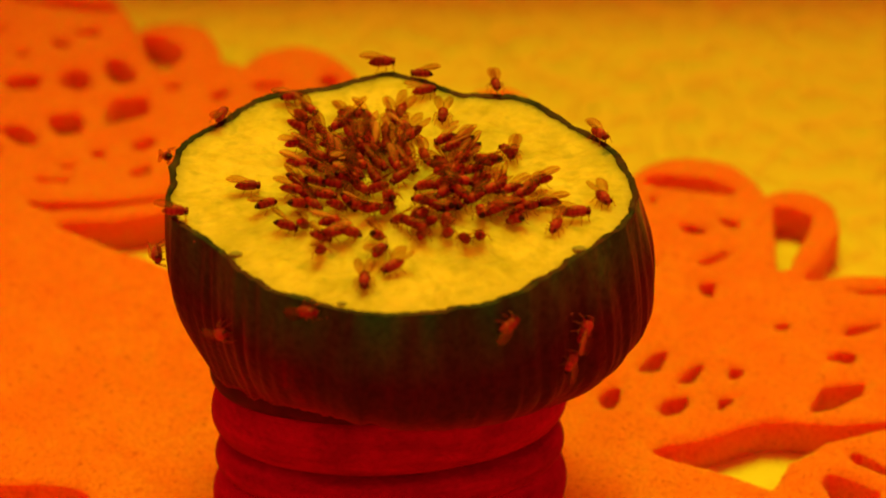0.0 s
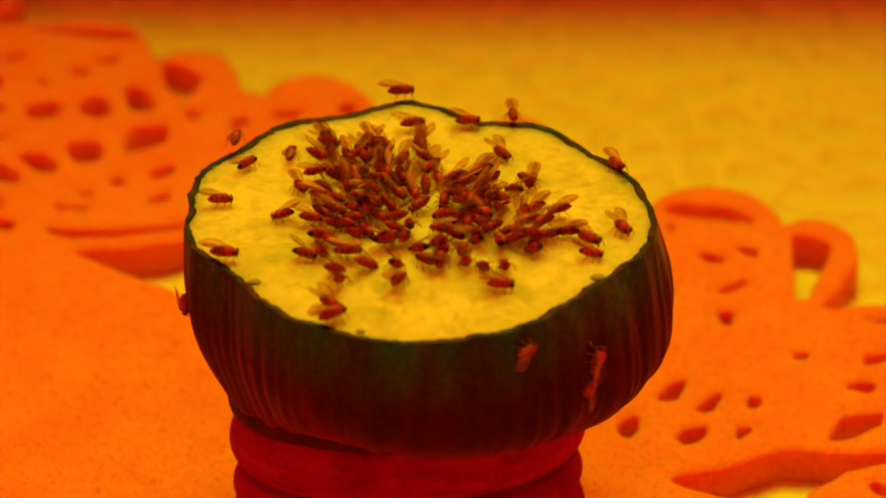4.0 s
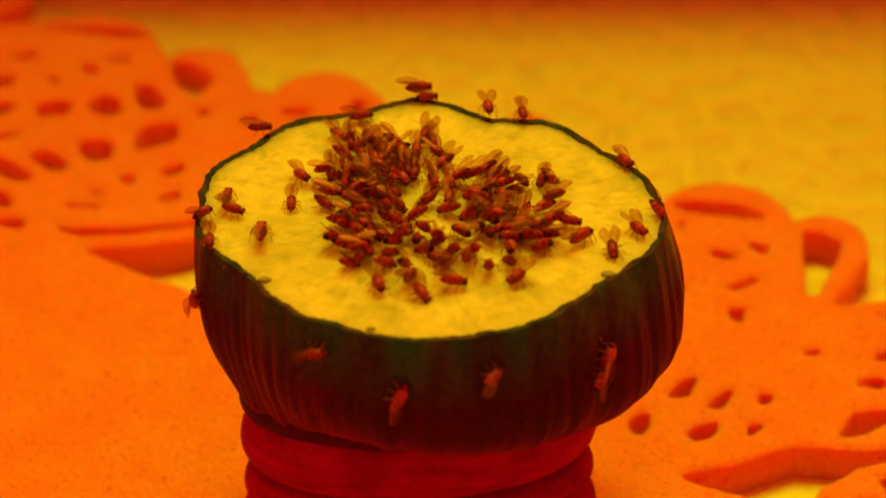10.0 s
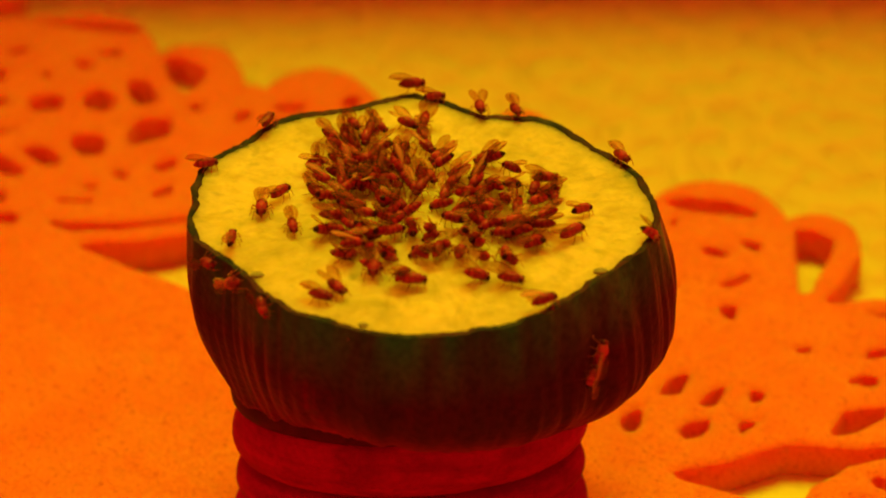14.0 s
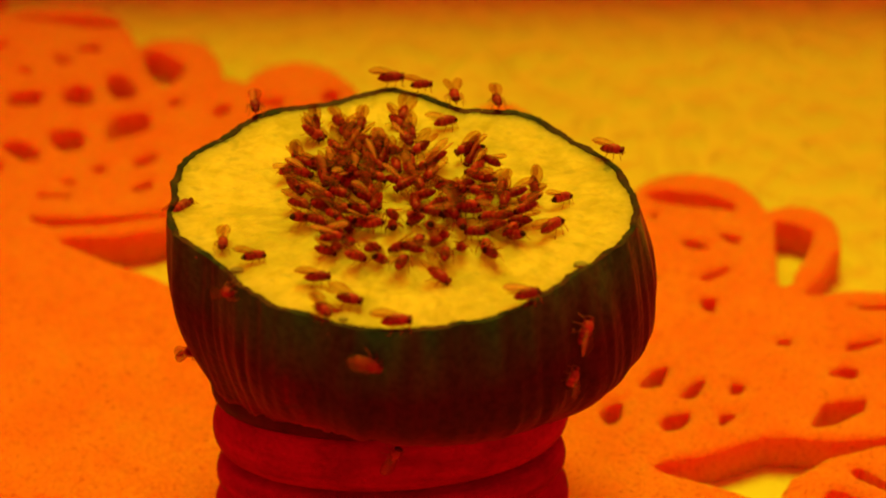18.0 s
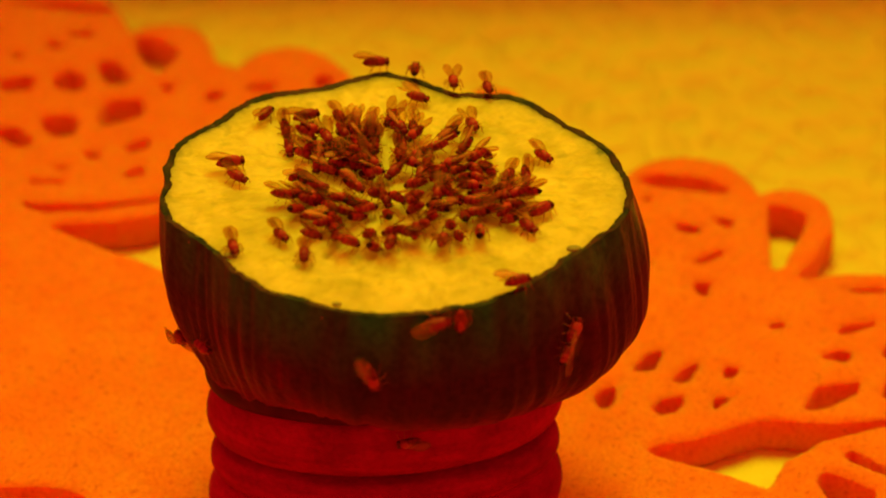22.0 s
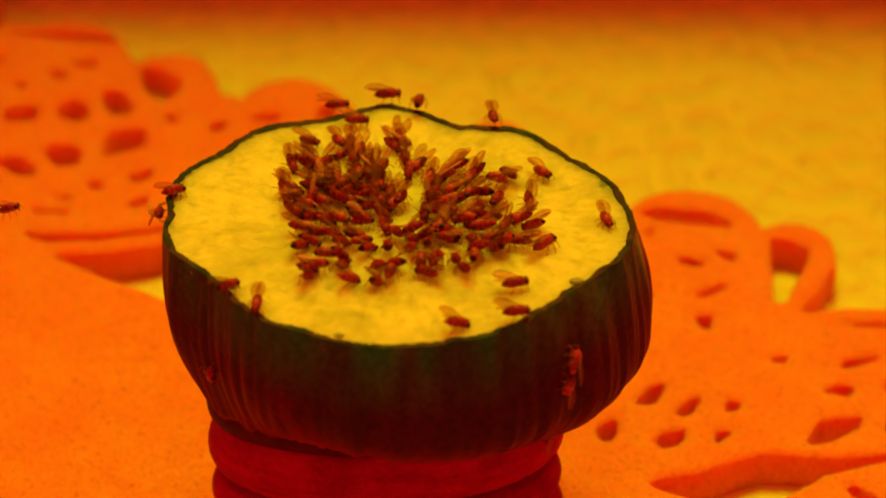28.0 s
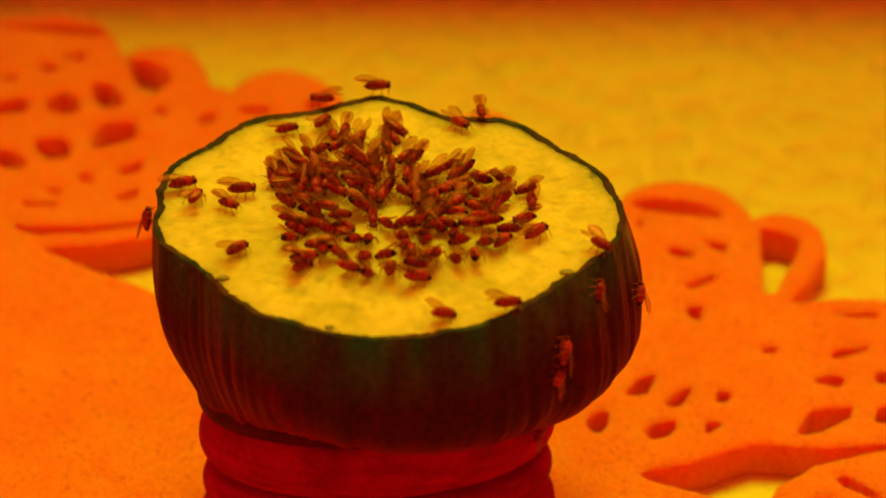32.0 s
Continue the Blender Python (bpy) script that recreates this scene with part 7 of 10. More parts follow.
    go(next(flock), 39, [(0, on(-6.6, -4.3, 25)), (4, on(-6.6, -4.3, 25)), (5, on(-6.0, -6.0, 24)), (6, on(-6.1, -5.9, 18)), (7, on(-6.0, -6.0, 24)), (7.2, on(-6, -6.0, 24)), (8.1, on(-4.8, -5.2, 33)), (10.5, on(-4.8, -5.2, 33)), (11.1, on(-5.1, -5.8, 40)), (15.2, on(-5.1, -5.8, 40)), (16.2, on(-5.1, -4.6, 22)), (17.1, on(-5, -4.5, 15)), (18, on(-5.1, -4.6, 22)), (19.3, on(-5.1, -4.6, 22)), (20, on(-5.2, -5.4, 36)), (21, on(-5.1, -5.5, 29)), (22, on(-5.2, -5.4, 36)), (23, on(-5.2, -5.4, 36)), (23.6, on(-5.7, -5.6, 33)), (25, on(-5.7, -5.6, 33)), (25.5, on(-5.8, -5.3, 32)), (26.8, on(-5.7, -5.3, 32)), (28, on(-5.8, -5.3, 32)), (28.6, on(-5.8, -5.3, 32)), (29.1, on(-6, -5.2, 23, 0.4)), (32, on(-6.0, -5.2, 23, 0.4))])
    go(next(flock), 40, [(0, on(-5.5, -3.2, -37)), (3.8, on(-5.5, -3.2, -37)), (4.7, on(-6.6, -3.3, -47)), (5.8, on(-6.7, -3.4, -48)), (7, on(-6.6, -3.3, -47)), (7.7, on(-6.6, -3.3, -47)), (8.5, on(-5.9, -4.2, -39)), (10.6, on(-5.9, -4.2, -39)), (11.3, on(-6.2, -4.8, -28)), (13.5, on(-6.2, -4.8, -28)), (14, on(-6.2, -5.1, -28, 0.4)), (16, on(-6.4, -5.3, -27, 0.4)), (18, on(-6.2, -5.1, -28, 0.4)), (19.9, on(-6.2, -5.1, -28, 0.4)), (20.8, on(-6.4, -6.4, -31)), (21.4, on(-6.3, -6.3, -30)), (22, on(-6.4, -6.4, -31)), (23.7, on(-6.4, -6.4, -31)), (24.6, on(-6, -7.9, -23, 0.4)), (26.3, on(-5.9, -7.8, -16, 0.4)), (28, on(-6.0, -7.9, -23, 0.4)), (28.4, on(-6, -7.9, -23, 0.4)), (29.2, on(-5.3, -8.4, -15)), (32, on(-5.3, -8.4, -15))])
    go(next(flock), 25, [(0, on(-4.3, -4.3, 16)), (2.8, on(-4.3, -4.3, 16)), (3.8, on(-3.7, -5.5, 37)), (5.4, on(-3.6, -5.4, 35)), (7, on(-3.7, -5.5, 37)), (7.9, on(-3.7, -5.5, 37)), (8.7, on(-3.6, -6.8, 42)), (9.7, on(-3.6, -6.8, 42)), (10.5, on(-3.9, -5.8, 36, 0.4)), (11.3, on(-3.8, -5.8, 38, 0.4)), (12, on(-3.9, -5.8, 36, 0.4)), (14.7, on(-3.9, -5.8, 36, 0.4)), (15.4, on(-4, -5.2, 24, 0.4)), (16.7, on(-3.9, -5.3, 24, 0.4)), (18, on(-4.0, -5.2, 24, 0.4)), (19.2, on(-4, -5.2, 24, 0.4)), (20.1, on(-3.8, -6.5, 40)), (21.1, on(-4, -6.5, 38)), (22, on(-3.8, -6.5, 40)), (22.9, on(-3.8, -6.5, 40)), (23.5, on(-3.2, -6.2, 36)), (27.1, on(-3.2, -6.2, 36)), (27.6, on(-3, -6.4, 42)), (28.9, on(-3, -6.4, 42)), (29.4, on(-3.4, -6.3, 42)), (32, on(-3.4, -6.3, 42))])
    go(next(flock), 27, [(0, on(-3.4, -5.4, 46, 0.4)), (4.5, on(-3.4, -5.4, 46, 0.4)), (5.7, on(-4.8, -7.1, 39)), (6.3, on(-4.7, -7.2, 35)), (7, on(-4.8, -7.1, 39)), (7.4, on(-4.8, -7.1, 39)), (8.4, on(-4.2, -8.4, 55)), (13.5, on(-4.2, -8.4, 55)), (14.4, on(-3.1, -9.3, 58)), (16.2, on(-2.9, -9.2, 62)), (18, on(-3.1, -9.3, 58)), (19.1, on(-3.1, -9.3, 58)), (19.8, on(-2.7, -9.6, 68)), (20.9, on(-2.6, -9.6, 67)), (22, on(-2.7, -9.6, 68)), (22.2, on(-2.7, -9.6, 68)), (23, on(-1.7, -10.3, 74)), (25.1, on(-1.7, -10.3, 74)), (25.9, on(-2.1, -9.5, 60)), (26.9, on(-1.9, -9.6, 52)), (28, on(-2.1, -9.5, 60)), (28.7, on(-2.5, -9.4, 67)), (29.3, on(-2.6, -9.4, 75)), (30, on(-2.5, -9.4, 67)), (32, on(-2.5, -9.4, 67))])
    go(next(flock), 14, [(0, on(-1.4, -4.9, 75)), (7.1, on(-1.4, -4.9, 75)), (8, on(-2.5, -4.7, 63, 0.4)), (8.5, on(-2.5, -4.6, 62, 0.4)), (9, on(-2.5, -4.7, 63, 0.4)), (10, on(-2.5, -4.7, 63, 0.4)), (10.9, on(-2.3, -3.2, 68, 0.4)), (11.5, on(-2.2, -3.1, 66, 0.4)), (12, on(-2.3, -3.2, 68, 0.4)), (16.7, on(-2.3, -3.2, 68, 0.4)), (17.7, on(-3.3, -4.4, 60)), (19.8, on(-3.1, -4.5, 52)), (22, on(-3.3, -4.4, 60)), (22.6, on(-3.3, -4.4, 60)), (23.5, on(-2.6, -3, 52)), (25.1, on(-2.6, -3, 52)), (26.4, on(-3.6, -1.1, 24)), (27.2, on(-3.8, -1, 16)), (28, on(-3.6, -1.1, 24)), (28.5, on(-3.6, -1.1, 24)), (29.3, on(-4.9, -1.5, 22)), (32, on(-4.9, -1.5, 22))])
    go(next(flock), 32, [(0, on(-2.0, -1.1, 172)), (3.8, on(-2, -1.1, 172)), (4.9, on(-0.9, -1.8, 213)), (6, on(-1.0, -1.7, 215)), (7, on(-0.9, -1.8, 213)), (7.5, on(-0.9, -1.8, 213)), (8.4, on(-1.4, -1, 182)), (9.3, on(-1.4, -1, 182)), (10, on(-0.8, -1.0, 203)), (11, on(-0.8, -1.2, 198)), (12, on(-0.8, -1.0, 203)), (13.7, on(-0.8, -1, 203)), (15.5, on(1.7, -0.4, 289)), (16.8, on(1.6, -0.4, 292)), (18, on(1.7, -0.4, 289)), (19.4, on(1.7, -0.4, 289)), (21.3, on(2.2, -2.8, 184)), (26.5, on(2.2, -2.8, 184)), (27.1, on(1.9, -3.2, 189, 0.4)), (28.2, on(1.9, -3.2, 189, 0.4)), (28.8, on(2, -3.2, 180)), (29.4, on(2, -3.3, 187)), (30, on(2.0, -3.2, 180)), (32, on(2.0, -3.2, 180))])
    go(next(flock), 32, [(0, on(-1.2, -2.7, -65)), (2.5, on(-1.2, -2.7, -65)), (3.7, on(-2.6, -2.8, -9)), (5.4, on(-2.6, -2.9, -18)), (7, on(-2.6, -2.8, -9)), (7.4, on(-2.6, -2.8, -9)), (8.3, on(-3.1, -2, -31)), (10.2, on(-3.1, -2, -31)), (11.8, on(-2.6, -0.5, -131)), (17, on(-2.6, -0.5, -131)), (17.7, on(-2.3, -0.9, -119, 0.4)), (19.3, on(-2.3, -0.9, -119, 0.4)), (20.7, on(-1, -2.3, -65)), (21.4, on(-0.9, -2.4, -57)), (22, on(-1.0, -2.3, -65)), (22.2, on(-1, -2.3, -65)), (23.4, on(-0, -0.9, -26)), (26.2, on(-0, -0.9, -26)), (27.3, on(-1.3, -1.6, -67)), (28.5, on(-1.3, -1.6, -67)), (29.1, on(-1.4, -1.5, -86)), (32, on(-1.4, -1.5, -86))])
    go(next(flock), 22, [(0, on(0.3, 1.6, -144)), (5, on(0.3, 1.6, -144)), (5.6, on(0.1, 2.1, -138)), (7.3, on(0.1, 2, -143)), (9, on(0.1, 2.1, -138)), (10.8, on(0.1, 2.1, -138)), (11.7, on(0, 3.4, -116, 0.4)), (13.8, on(0, 3.4, -116, 0.4)), (14.8, on(0.6, 2.4, -152, 0.4)), (16.4, on(0.7, 2.3, -151, 0.4)), (18, on(0.6, 2.4, -152, 0.4)), (20.1, on(0.6, 2.4, -152, 0.4)), (20.8, on(0.2, 2.7, -131)), (21.4, on(0.1, 2.5, -134)), (22, on(0.2, 2.7, -131)), (22.7, on(0.2, 2.7, -131)), (23.7, on(-0.6, 3.6, -106)), (26.8, on(-0.6, 3.6, -106)), (27.5, on(-0.7, 4.5, -102)), (28.9, on(-0.7, 4.5, -102)), (29.7, on(0.3, 4.6, -112)), (32, on(0.3, 4.6, -112))])
    go(next(flock), 26, [(0, on(5.1, 9.0, -178)), (2.3, on(5.1, 9, -178)), (3.4, on(4.2, 7.2, -178)), (5.2, on(4.3, 7.3, -183)), (7, on(4.2, 7.2, -178)), (7.4, on(4.2, 7.2, -178)), (8.2, on(3.6, 6.3, -171, 0.4)), (10.2, on(3.6, 6.3, -171, 0.4)), (11.8, on(2.4, 9.1, -153, 0.4)), (13.6, on(2.4, 9.1, -153, 0.4)), (14.9, on(3, 6.9, -176)), (16.5, on(3, 6.9, -181)), (18, on(3.0, 6.9, -176)), (21, on(3.0, 6.9, -176)), (21.7, on(2.9, 6, -167)), (22, on(2.9, 6.0, -167)), (22.8, on(2.9, 5.2, -170)), (23.4, on(3.1, 5.3, -173)), (24, on(2.9, 5.2, -170)), (26.3, on(2.9, 5.2, -170)), (27.5, on(4.3, 6.8, -178)), (28.4, on(4.3, 6.8, -178)), (29.3, on(3.3, 5.7, -180)), (32, on(3.3, 5.7, -180))])
    go(next(flock), 20, [(0, on(5.9, 7.3, -168)), (2.2, on(5.9, 7.3, -168)), (3.1, on(5, 6.0, -162)), (5.1, on(5.1, 5.8, -167)), (7, on(5.0, 6.0, -162)), (7.8, on(5, 6.0, -162)), (8.3, on(4.8, 6.3, -165, 0.4)), (11.1, on(4.8, 6.3, -165, 0.4)), (11.8, on(4.2, 6.8, -152)), (16.3, on(4.2, 6.8, -152)), (16.9, on(3.9, 7.5, -151, 0.4)), (17.5, on(4.1, 7.7, -152, 0.4)), (18, on(3.9, 7.5, -151, 0.4)), (20.2, on(3.9, 7.5, -151, 0.4)), (21, on(4.7, 7.2, -164)), (22.7, on(4.7, 7.2, -164)), (23.4, on(4.1, 6.9, -158)), (26.7, on(4.1, 6.9, -158)), (27.6, on(5.2, 7.9, -156)), (28.4, on(5.2, 7.9, -156)), (29.2, on(5.1, 6.8, -160)), (32, on(5.1, 6.8, -160))])
    go(next(flock), 31, [(0, on(7.1, 7.9, -180, 0.4)), (5.5, on(7.1, 7.9, -180, 0.4)), (6.6, on(9, 8.3, -192)), (7.3, on(9, 8.3, -192)), (8.3, on(7.5, 7.4, -189)), (10, on(7.5, 7.4, -189)), (10.8, on(7.8, 8.6, -189, 0.4)), (11.4, on(7.7, 8.7, -197, 0.4)), (12, on(7.8, 8.6, -189, 0.4)), (13.5, on(7.8, 8.6, -189, 0.4)), (14.2, on(8.1, 9.2, -182, 0.4)), (16.1, on(8.2, 9.3, -180, 0.4)), (18, on(8.1, 9.2, -182, 0.4)), (20.7, on(8.1, 9.2, -182, 0.4)), (21.8, on(6.2, 9.5, -177)), (22.2, on(6.2, 9.5, -177)), (23.4, on(8.4, 9.2, -187)), (24.9, on(8.4, 9.2, -187)), (25.9, on(6.8, 9.7, -178, 0.4)), (26.9, on(6.9, 9.5, -176, 0.4)), (28, on(6.8, 9.7, -178, 0.4)), (29.1, on(6.8, 9.7, -178, 0.4)), (29.9, on(6.9, 8.5, -181)), (32, on(6.9, 8.5, -181))])
    go(next(flock), 35, [(0, on(8.0, 6.7, -146)), (1.5, on(8, 6.7, -146)), (2, on(8.0, 6.6, -141)), (4.5, on(8.1, 6.6, -137)), (7, on(8.0, 6.6, -141)), (7.6, on(8, 6.6, -141)), (8.6, on(8.6, 5.1, -153, 0.4)), (9.5, on(8.6, 5.1, -153, 0.4)), (10.9, on(6.3, 6.8, -142)), (11.5, on(6.3, 6.8, -149)), (12, on(6.3, 6.8, -142)), (16.2, on(6.3, 6.8, -142)), (17.5, on(7.8, 8.6, -129)), (19.6, on(7.8, 8.6, -129)), (20.3, on(7.9, 7.7, -134)), (21.2, on(8, 7.8, -134)), (22, on(7.9, 7.7, -134)), (22.7, on(7.9, 7.7, -134)), (23.5, on(8.9, 8.1, -140, 0.4)), (24.5, on(8.9, 8.1, -140, 0.4)), (25.2, on(8.8, 9.1, -142)), (26.6, on(8.8, 9.2, -136)), (28, on(8.8, 9.1, -142)), (28.7, on(8.8, 9.1, -142)), (29.7, on(8.7, 7.3, -145, 0.4)), (32, on(8.7, 7.3, -145, 0.4))])
    go(next(flock), 17, [(0, on(6.5, 5.0, -144)), (1.8, on(6.5, 5, -144)), (2.9, on(6.1, 3.2, -150, 0.4)), (4.9, on(6.2, 3.3, -147, 0.4)), (7, on(6.1, 3.2, -150, 0.4)), (7.8, on(6.1, 3.2, -150, 0.4)), (8.5, on(5.3, 3.4, -157)), (9.6, on(5.3, 3.4, -157)), (11.1, on(3.3, 5.1, -127)), (13.9, on(3.3, 5.1, -127)), (14.4, on(3, 5.2, -124)), (16.2, on(2.9, 5.1, -128)), (18, on(3.0, 5.2, -124)), (19.1, on(3, 5.2, -124)), (20.9, on(6.1, 3.7, -158, 0.4)), (21.4, on(5.9, 3.8, -150, 0.4)), (22, on(6.1, 3.7, -158, 0.4)), (22.3, on(6.1, 3.7, -158, 0.4)), (23.8, on(5.9, 6.4, -133)), (26.7, on(5.9, 6.4, -133)), (27.4, on(5.8, 5.6, -143)), (28.3, on(5.8, 5.6, -143)), (29.3, on(6.8, 4.5, -147)), (32, on(6.8, 4.5, -147))])
    go(next(flock), 9, [(0, on(7.6, 2.7, -162)), (4.4, on(7.6, 2.7, -162)), (5.2, on(7.3, 3.7, -148)), (6.1, on(7.5, 3.6, -154)), (7, on(7.3, 3.7, -148)), (7.6, on(7.3, 3.7, -148)), (8.3, on(8, 4.0, -155, 0.8)), (10.1, on(8, 4.0, -155, 0.8)), (11.1, on(6.5, 3.4, -145, 0.4)), (12.3, on(6.5, 3.4, -145, 0.4)), (13, on(6.5, 2.9, -161)), (15.5, on(6.4, 2.9, -161)), (18, on(6.5, 2.9, -161)), (20.1, on(6.5, 2.9, -161)), (20.6, on(6.6, 2.6, -157)), (21.3, on(6.5, 2.6, -155)), (22, on(6.6, 2.6, -157)), (22.7, on(6.6, 2.6, -157)), (23.6, on(7.9, 2.9, -150)), (25, on(7.9, 2.9, -150)), (25.7, on(7.8, 3.9, -158, 0.4)), (26.9, on(7.7, 4, -156, 0.4)), (28, on(7.8, 3.9, -158, 0.4)), (29.2, on(7.8, 3.9, -158, 0.4)), (29.8, on(7.9, 3.4, -157, 0.4)), (32, on(7.9, 3.4, -157, 0.4))])
    go(next(flock), 8, [(0, on(8.8, 4.4, -223)), (1.9, on(8.8, 4.4, -223)), (3, on(8.5, 2.6, -231)), (5, on(8.6, 2.5, -227)), (7, on(8.5, 2.6, -231)), (8.1, on(8.5, 2.6, -231)), (8.9, on(7.7, 2.3, -245)), (10.6, on(7.7, 2.3, -245)), (11.3, on(7.6, 2.8, -233)), (13.4, on(7.6, 2.8, -233)), (14.4, on(7.7, 4.6, -229)), (16.2, on(7.6, 4.6, -220)), (18, on(7.7, 4.6, -229)), (18.8, on(7.7, 4.6, -229)), (19.9, on(8.4, 2.6, -237)), (21, on(8.4, 2.4, -239)), (22, on(8.4, 2.6, -237)), (22.1, on(8.4, 2.6, -237)), (23.3, on(8.8, 4.6, -229)), (24.1, on(8.8, 4.6, -229)), (25.7, on(10.6, 7.3, -214)), (26.9, on(10.5, 7.4, -213)), (28, on(10.6, 7.3, -214)), (28.6, on(10.6, 7.3, -214)), (29.7, on(9.8, 5.6, -231)), (32, on(9.8, 5.6, -231))])
    go(next(flock), 24, [(0, on(10.0, 3.9, -228, 0.4)), (2.4, on(10, 3.9, -228, 0.4)), (3, on(10.3, 4.3, -227)), (5, on(10.2, 4.1, -231)), (7, on(10.3, 4.3, -227)), (7.7, on(10.3, 4.3, -227)), (8.6, on(9.2, 3.4, -231)), (10.3, on(9.2, 3.4, -231)), (11, on(9.7, 4.0, -230)), (11.5, on(9.8, 4.1, -238)), (12, on(9.7, 4.0, -230)), (15.1, on(9.7, 4, -230)), (15.8, on(9.4, 3.5, -236)), (16.9, on(9.2, 3.3, -231)), (18, on(9.4, 3.5, -236)), (20.4, on(9.4, 3.5, -236)), (21.2, on(9.5, 2.5, -230, 0.4)), (22.4, on(9.5, 2.5, -230, 0.4)), (23.1, on(9.7, 3.5, -228)), (26.4, on(9.7, 3.5, -228)), (27.2, on(9.3, 4.5, -216)), (28.3, on(9.3, 4.5, -216)), (29.2, on(10.3, 4.5, -230, 0.4)), (32, on(10.3, 4.5, -230, 0.4))])
    go(next(flock), 3, [(0, on(11.3, 6.5, -239)), (4.2, on(11.3, 6.5, -239)), (5.1, on(9.8, 6, -233)), (6.1, on(9.9, 5.9, -234)), (7, on(9.8, 6.0, -233)), (7.7, on(9.8, 6, -233)), (8.3, on(9.8, 5.7, -241)), (10.8, on(9.8, 5.7, -241)), (11.6, on(8.9, 5.7, -236)), (13, on(8.9, 5.7, -236)), (14, on(9.5, 6.9, -223, 0.4)), (16, on(9.5, 6.7, -227, 0.4)), (18, on(9.5, 6.9, -223, 0.4)), (19.9, on(9.5, 6.9, -223, 0.4)), (20.6, on(9.4, 5.9, -224)), (21.3, on(9.2, 6, -227)), (22, on(9.4, 5.9, -224)), (22.3, on(9.4, 5.9, -224)), (23.2, on(10.1, 6.9, -233)), (26.4, on(10.1, 6.9, -233)), (27.6, on(11.8, 8.5, -231)), (28.5, on(11.8, 8.5, -231)), (29.8, on(11.6, 6.2, -242)), (32, on(11.6, 6.2, -242))])
    go(next(flock), 13, [(0, on(9.0, 1.1, -265)), (1.5, on(9, 1.1, -265)), (2.1, on(8.4, 0.9, -255)), (4.6, on(8.5, 0.8, -262)), (7, on(8.4, 0.9, -255)), (7.4, on(8.4, 0.9, -255)), (8.4, on(8.7, -0.5, 94)), (11, on(8.7, -0.5, 94)), (11.8, on(8.7, 0.6, -260)), (13.5, on(8.7, 0.6, -260)), (14.4, on(8.8, 1.8, -251)), (16.2, on(8.7, 1.9, -251)), (18, on(8.8, 1.8, -251)), (18.8, on(8.8, 1.8, -251)), (19.7, on(10.1, 1.4, -260, 0.4)), (20.9, on(10.1, 1.3, -252, 0.4)), (22, on(10.1, 1.4, -260, 0.4)), (22.5, on(10.1, 1.4, -260, 0.4)), (23.1, on(9.8, 0.7, -258)), (25, on(9.8, 0.7, -258)), (26.1, on(8.6, 2.2, -253)), (27, on(8.5, 2.2, -248)), (28, on(8.6, 2.2, -253)), (28.2, on(8.6, 2.2, -253)), (28.8, on(9.1, 2.8, -248)), (29.4, on(9.1, 2.9, -251)), (30, on(9.1, 2.8, -248)), (32, on(9.1, 2.8, -248))])
    go(next(flock), 43, [(0, on(7.8, 0.5, -113, 0.4)), (2.2, on(7.8, 0.5, -113, 0.4)), (3.1, on(6.7, 1.5, -100)), (5.1, on(6.7, 1.5, -94)), (7, on(6.7, 1.5, -100)), (7.1, on(6.7, 1.5, -100)), (7.7, on(6.2, 1.7, -103)), (8.4, on(6.3, 1.7, -111)), (9, on(6.2, 1.7, -103)), (9.6, on(6.2, 1.7, -103)), (10.5, on(5, 2.3, -93)), (11.2, on(4.8, 2.2, -87)), (12, on(5.0, 2.3, -93)), (13, on(5.0, 2.3, -93)), (14.3, on(5.2, 0.1, 239, 0.4)), (16.2, on(5.2, 0.2, 247, 0.4)), (18, on(5.2, 0.1, 239, 0.4)), (18.4, on(5.2, 0.1, 239, 0.4)), (19, on(4.8, 0.4, -109)), (20.5, on(4.6, 0.4, -110)), (22, on(4.8, 0.4, -109)), (22.7, on(4.8, 0.4, -109)), (23.8, on(3.2, 1.3, -101)), (25.9, on(3.2, 1.3, -101)), (26.6, on(2.5, 1.1, -97)), (27.3, on(2.5, 1.2, -105)), (28, on(2.5, 1.1, -97)), (28.6, on(2.5, 1.1, -97)), (29.6, on(3.5, 0.1, 244)), (32, on(3.5, 0.1, 244))])
    go(next(flock), 45, [(0, on(4.9, 0.5, -161)), (2.6, on(4.9, 0.5, -161)), (3.5, on(4.9, -0.7, 186)), (5.2, on(5, -0.7, 178)), (7, on(4.9, -0.7, 186)), (7.9, on(4.9, -0.7, 186)), (8.6, on(4.4, 0.1, 189)), (9.3, on(4.4, 0.1, 189)), (10, on(4.6, -0.5, 192)), (11, on(4.8, -0.6, 186)), (12, on(4.6, -0.5, 192)), (13.7, on(4.6, -0.5, 192)), (14.4, on(4.1, -0.9, 184)), (16.2, on(3.9, -0.9, 185)), (18, on(4.1, -0.9, 184)), (19.8, on(4.1, -0.9, 184)), (20.9, on(5.3, -2.3, 178, 0.4)), (21.4, on(5.2, -2.3, 170, 0.4)), (22, on(5.3, -2.3, 178, 0.4)), (23, on(5.3, -2.3, 178, 0.4)), (23.8, on(6, -1.5, 190)), (24.5, on(6, -1.5, 190)), (25.3, on(5.6, -0.5, 198, 0.4)), (26.7, on(5.5, -0.5, 193, 0.4)), (28, on(5.6, -0.5, 198, 0.4)), (29, on(5.6, -0.5, 198, 0.4)), (29.6, on(6.1, -0.5, 190)), (32, on(6.1, -0.5, 190))])
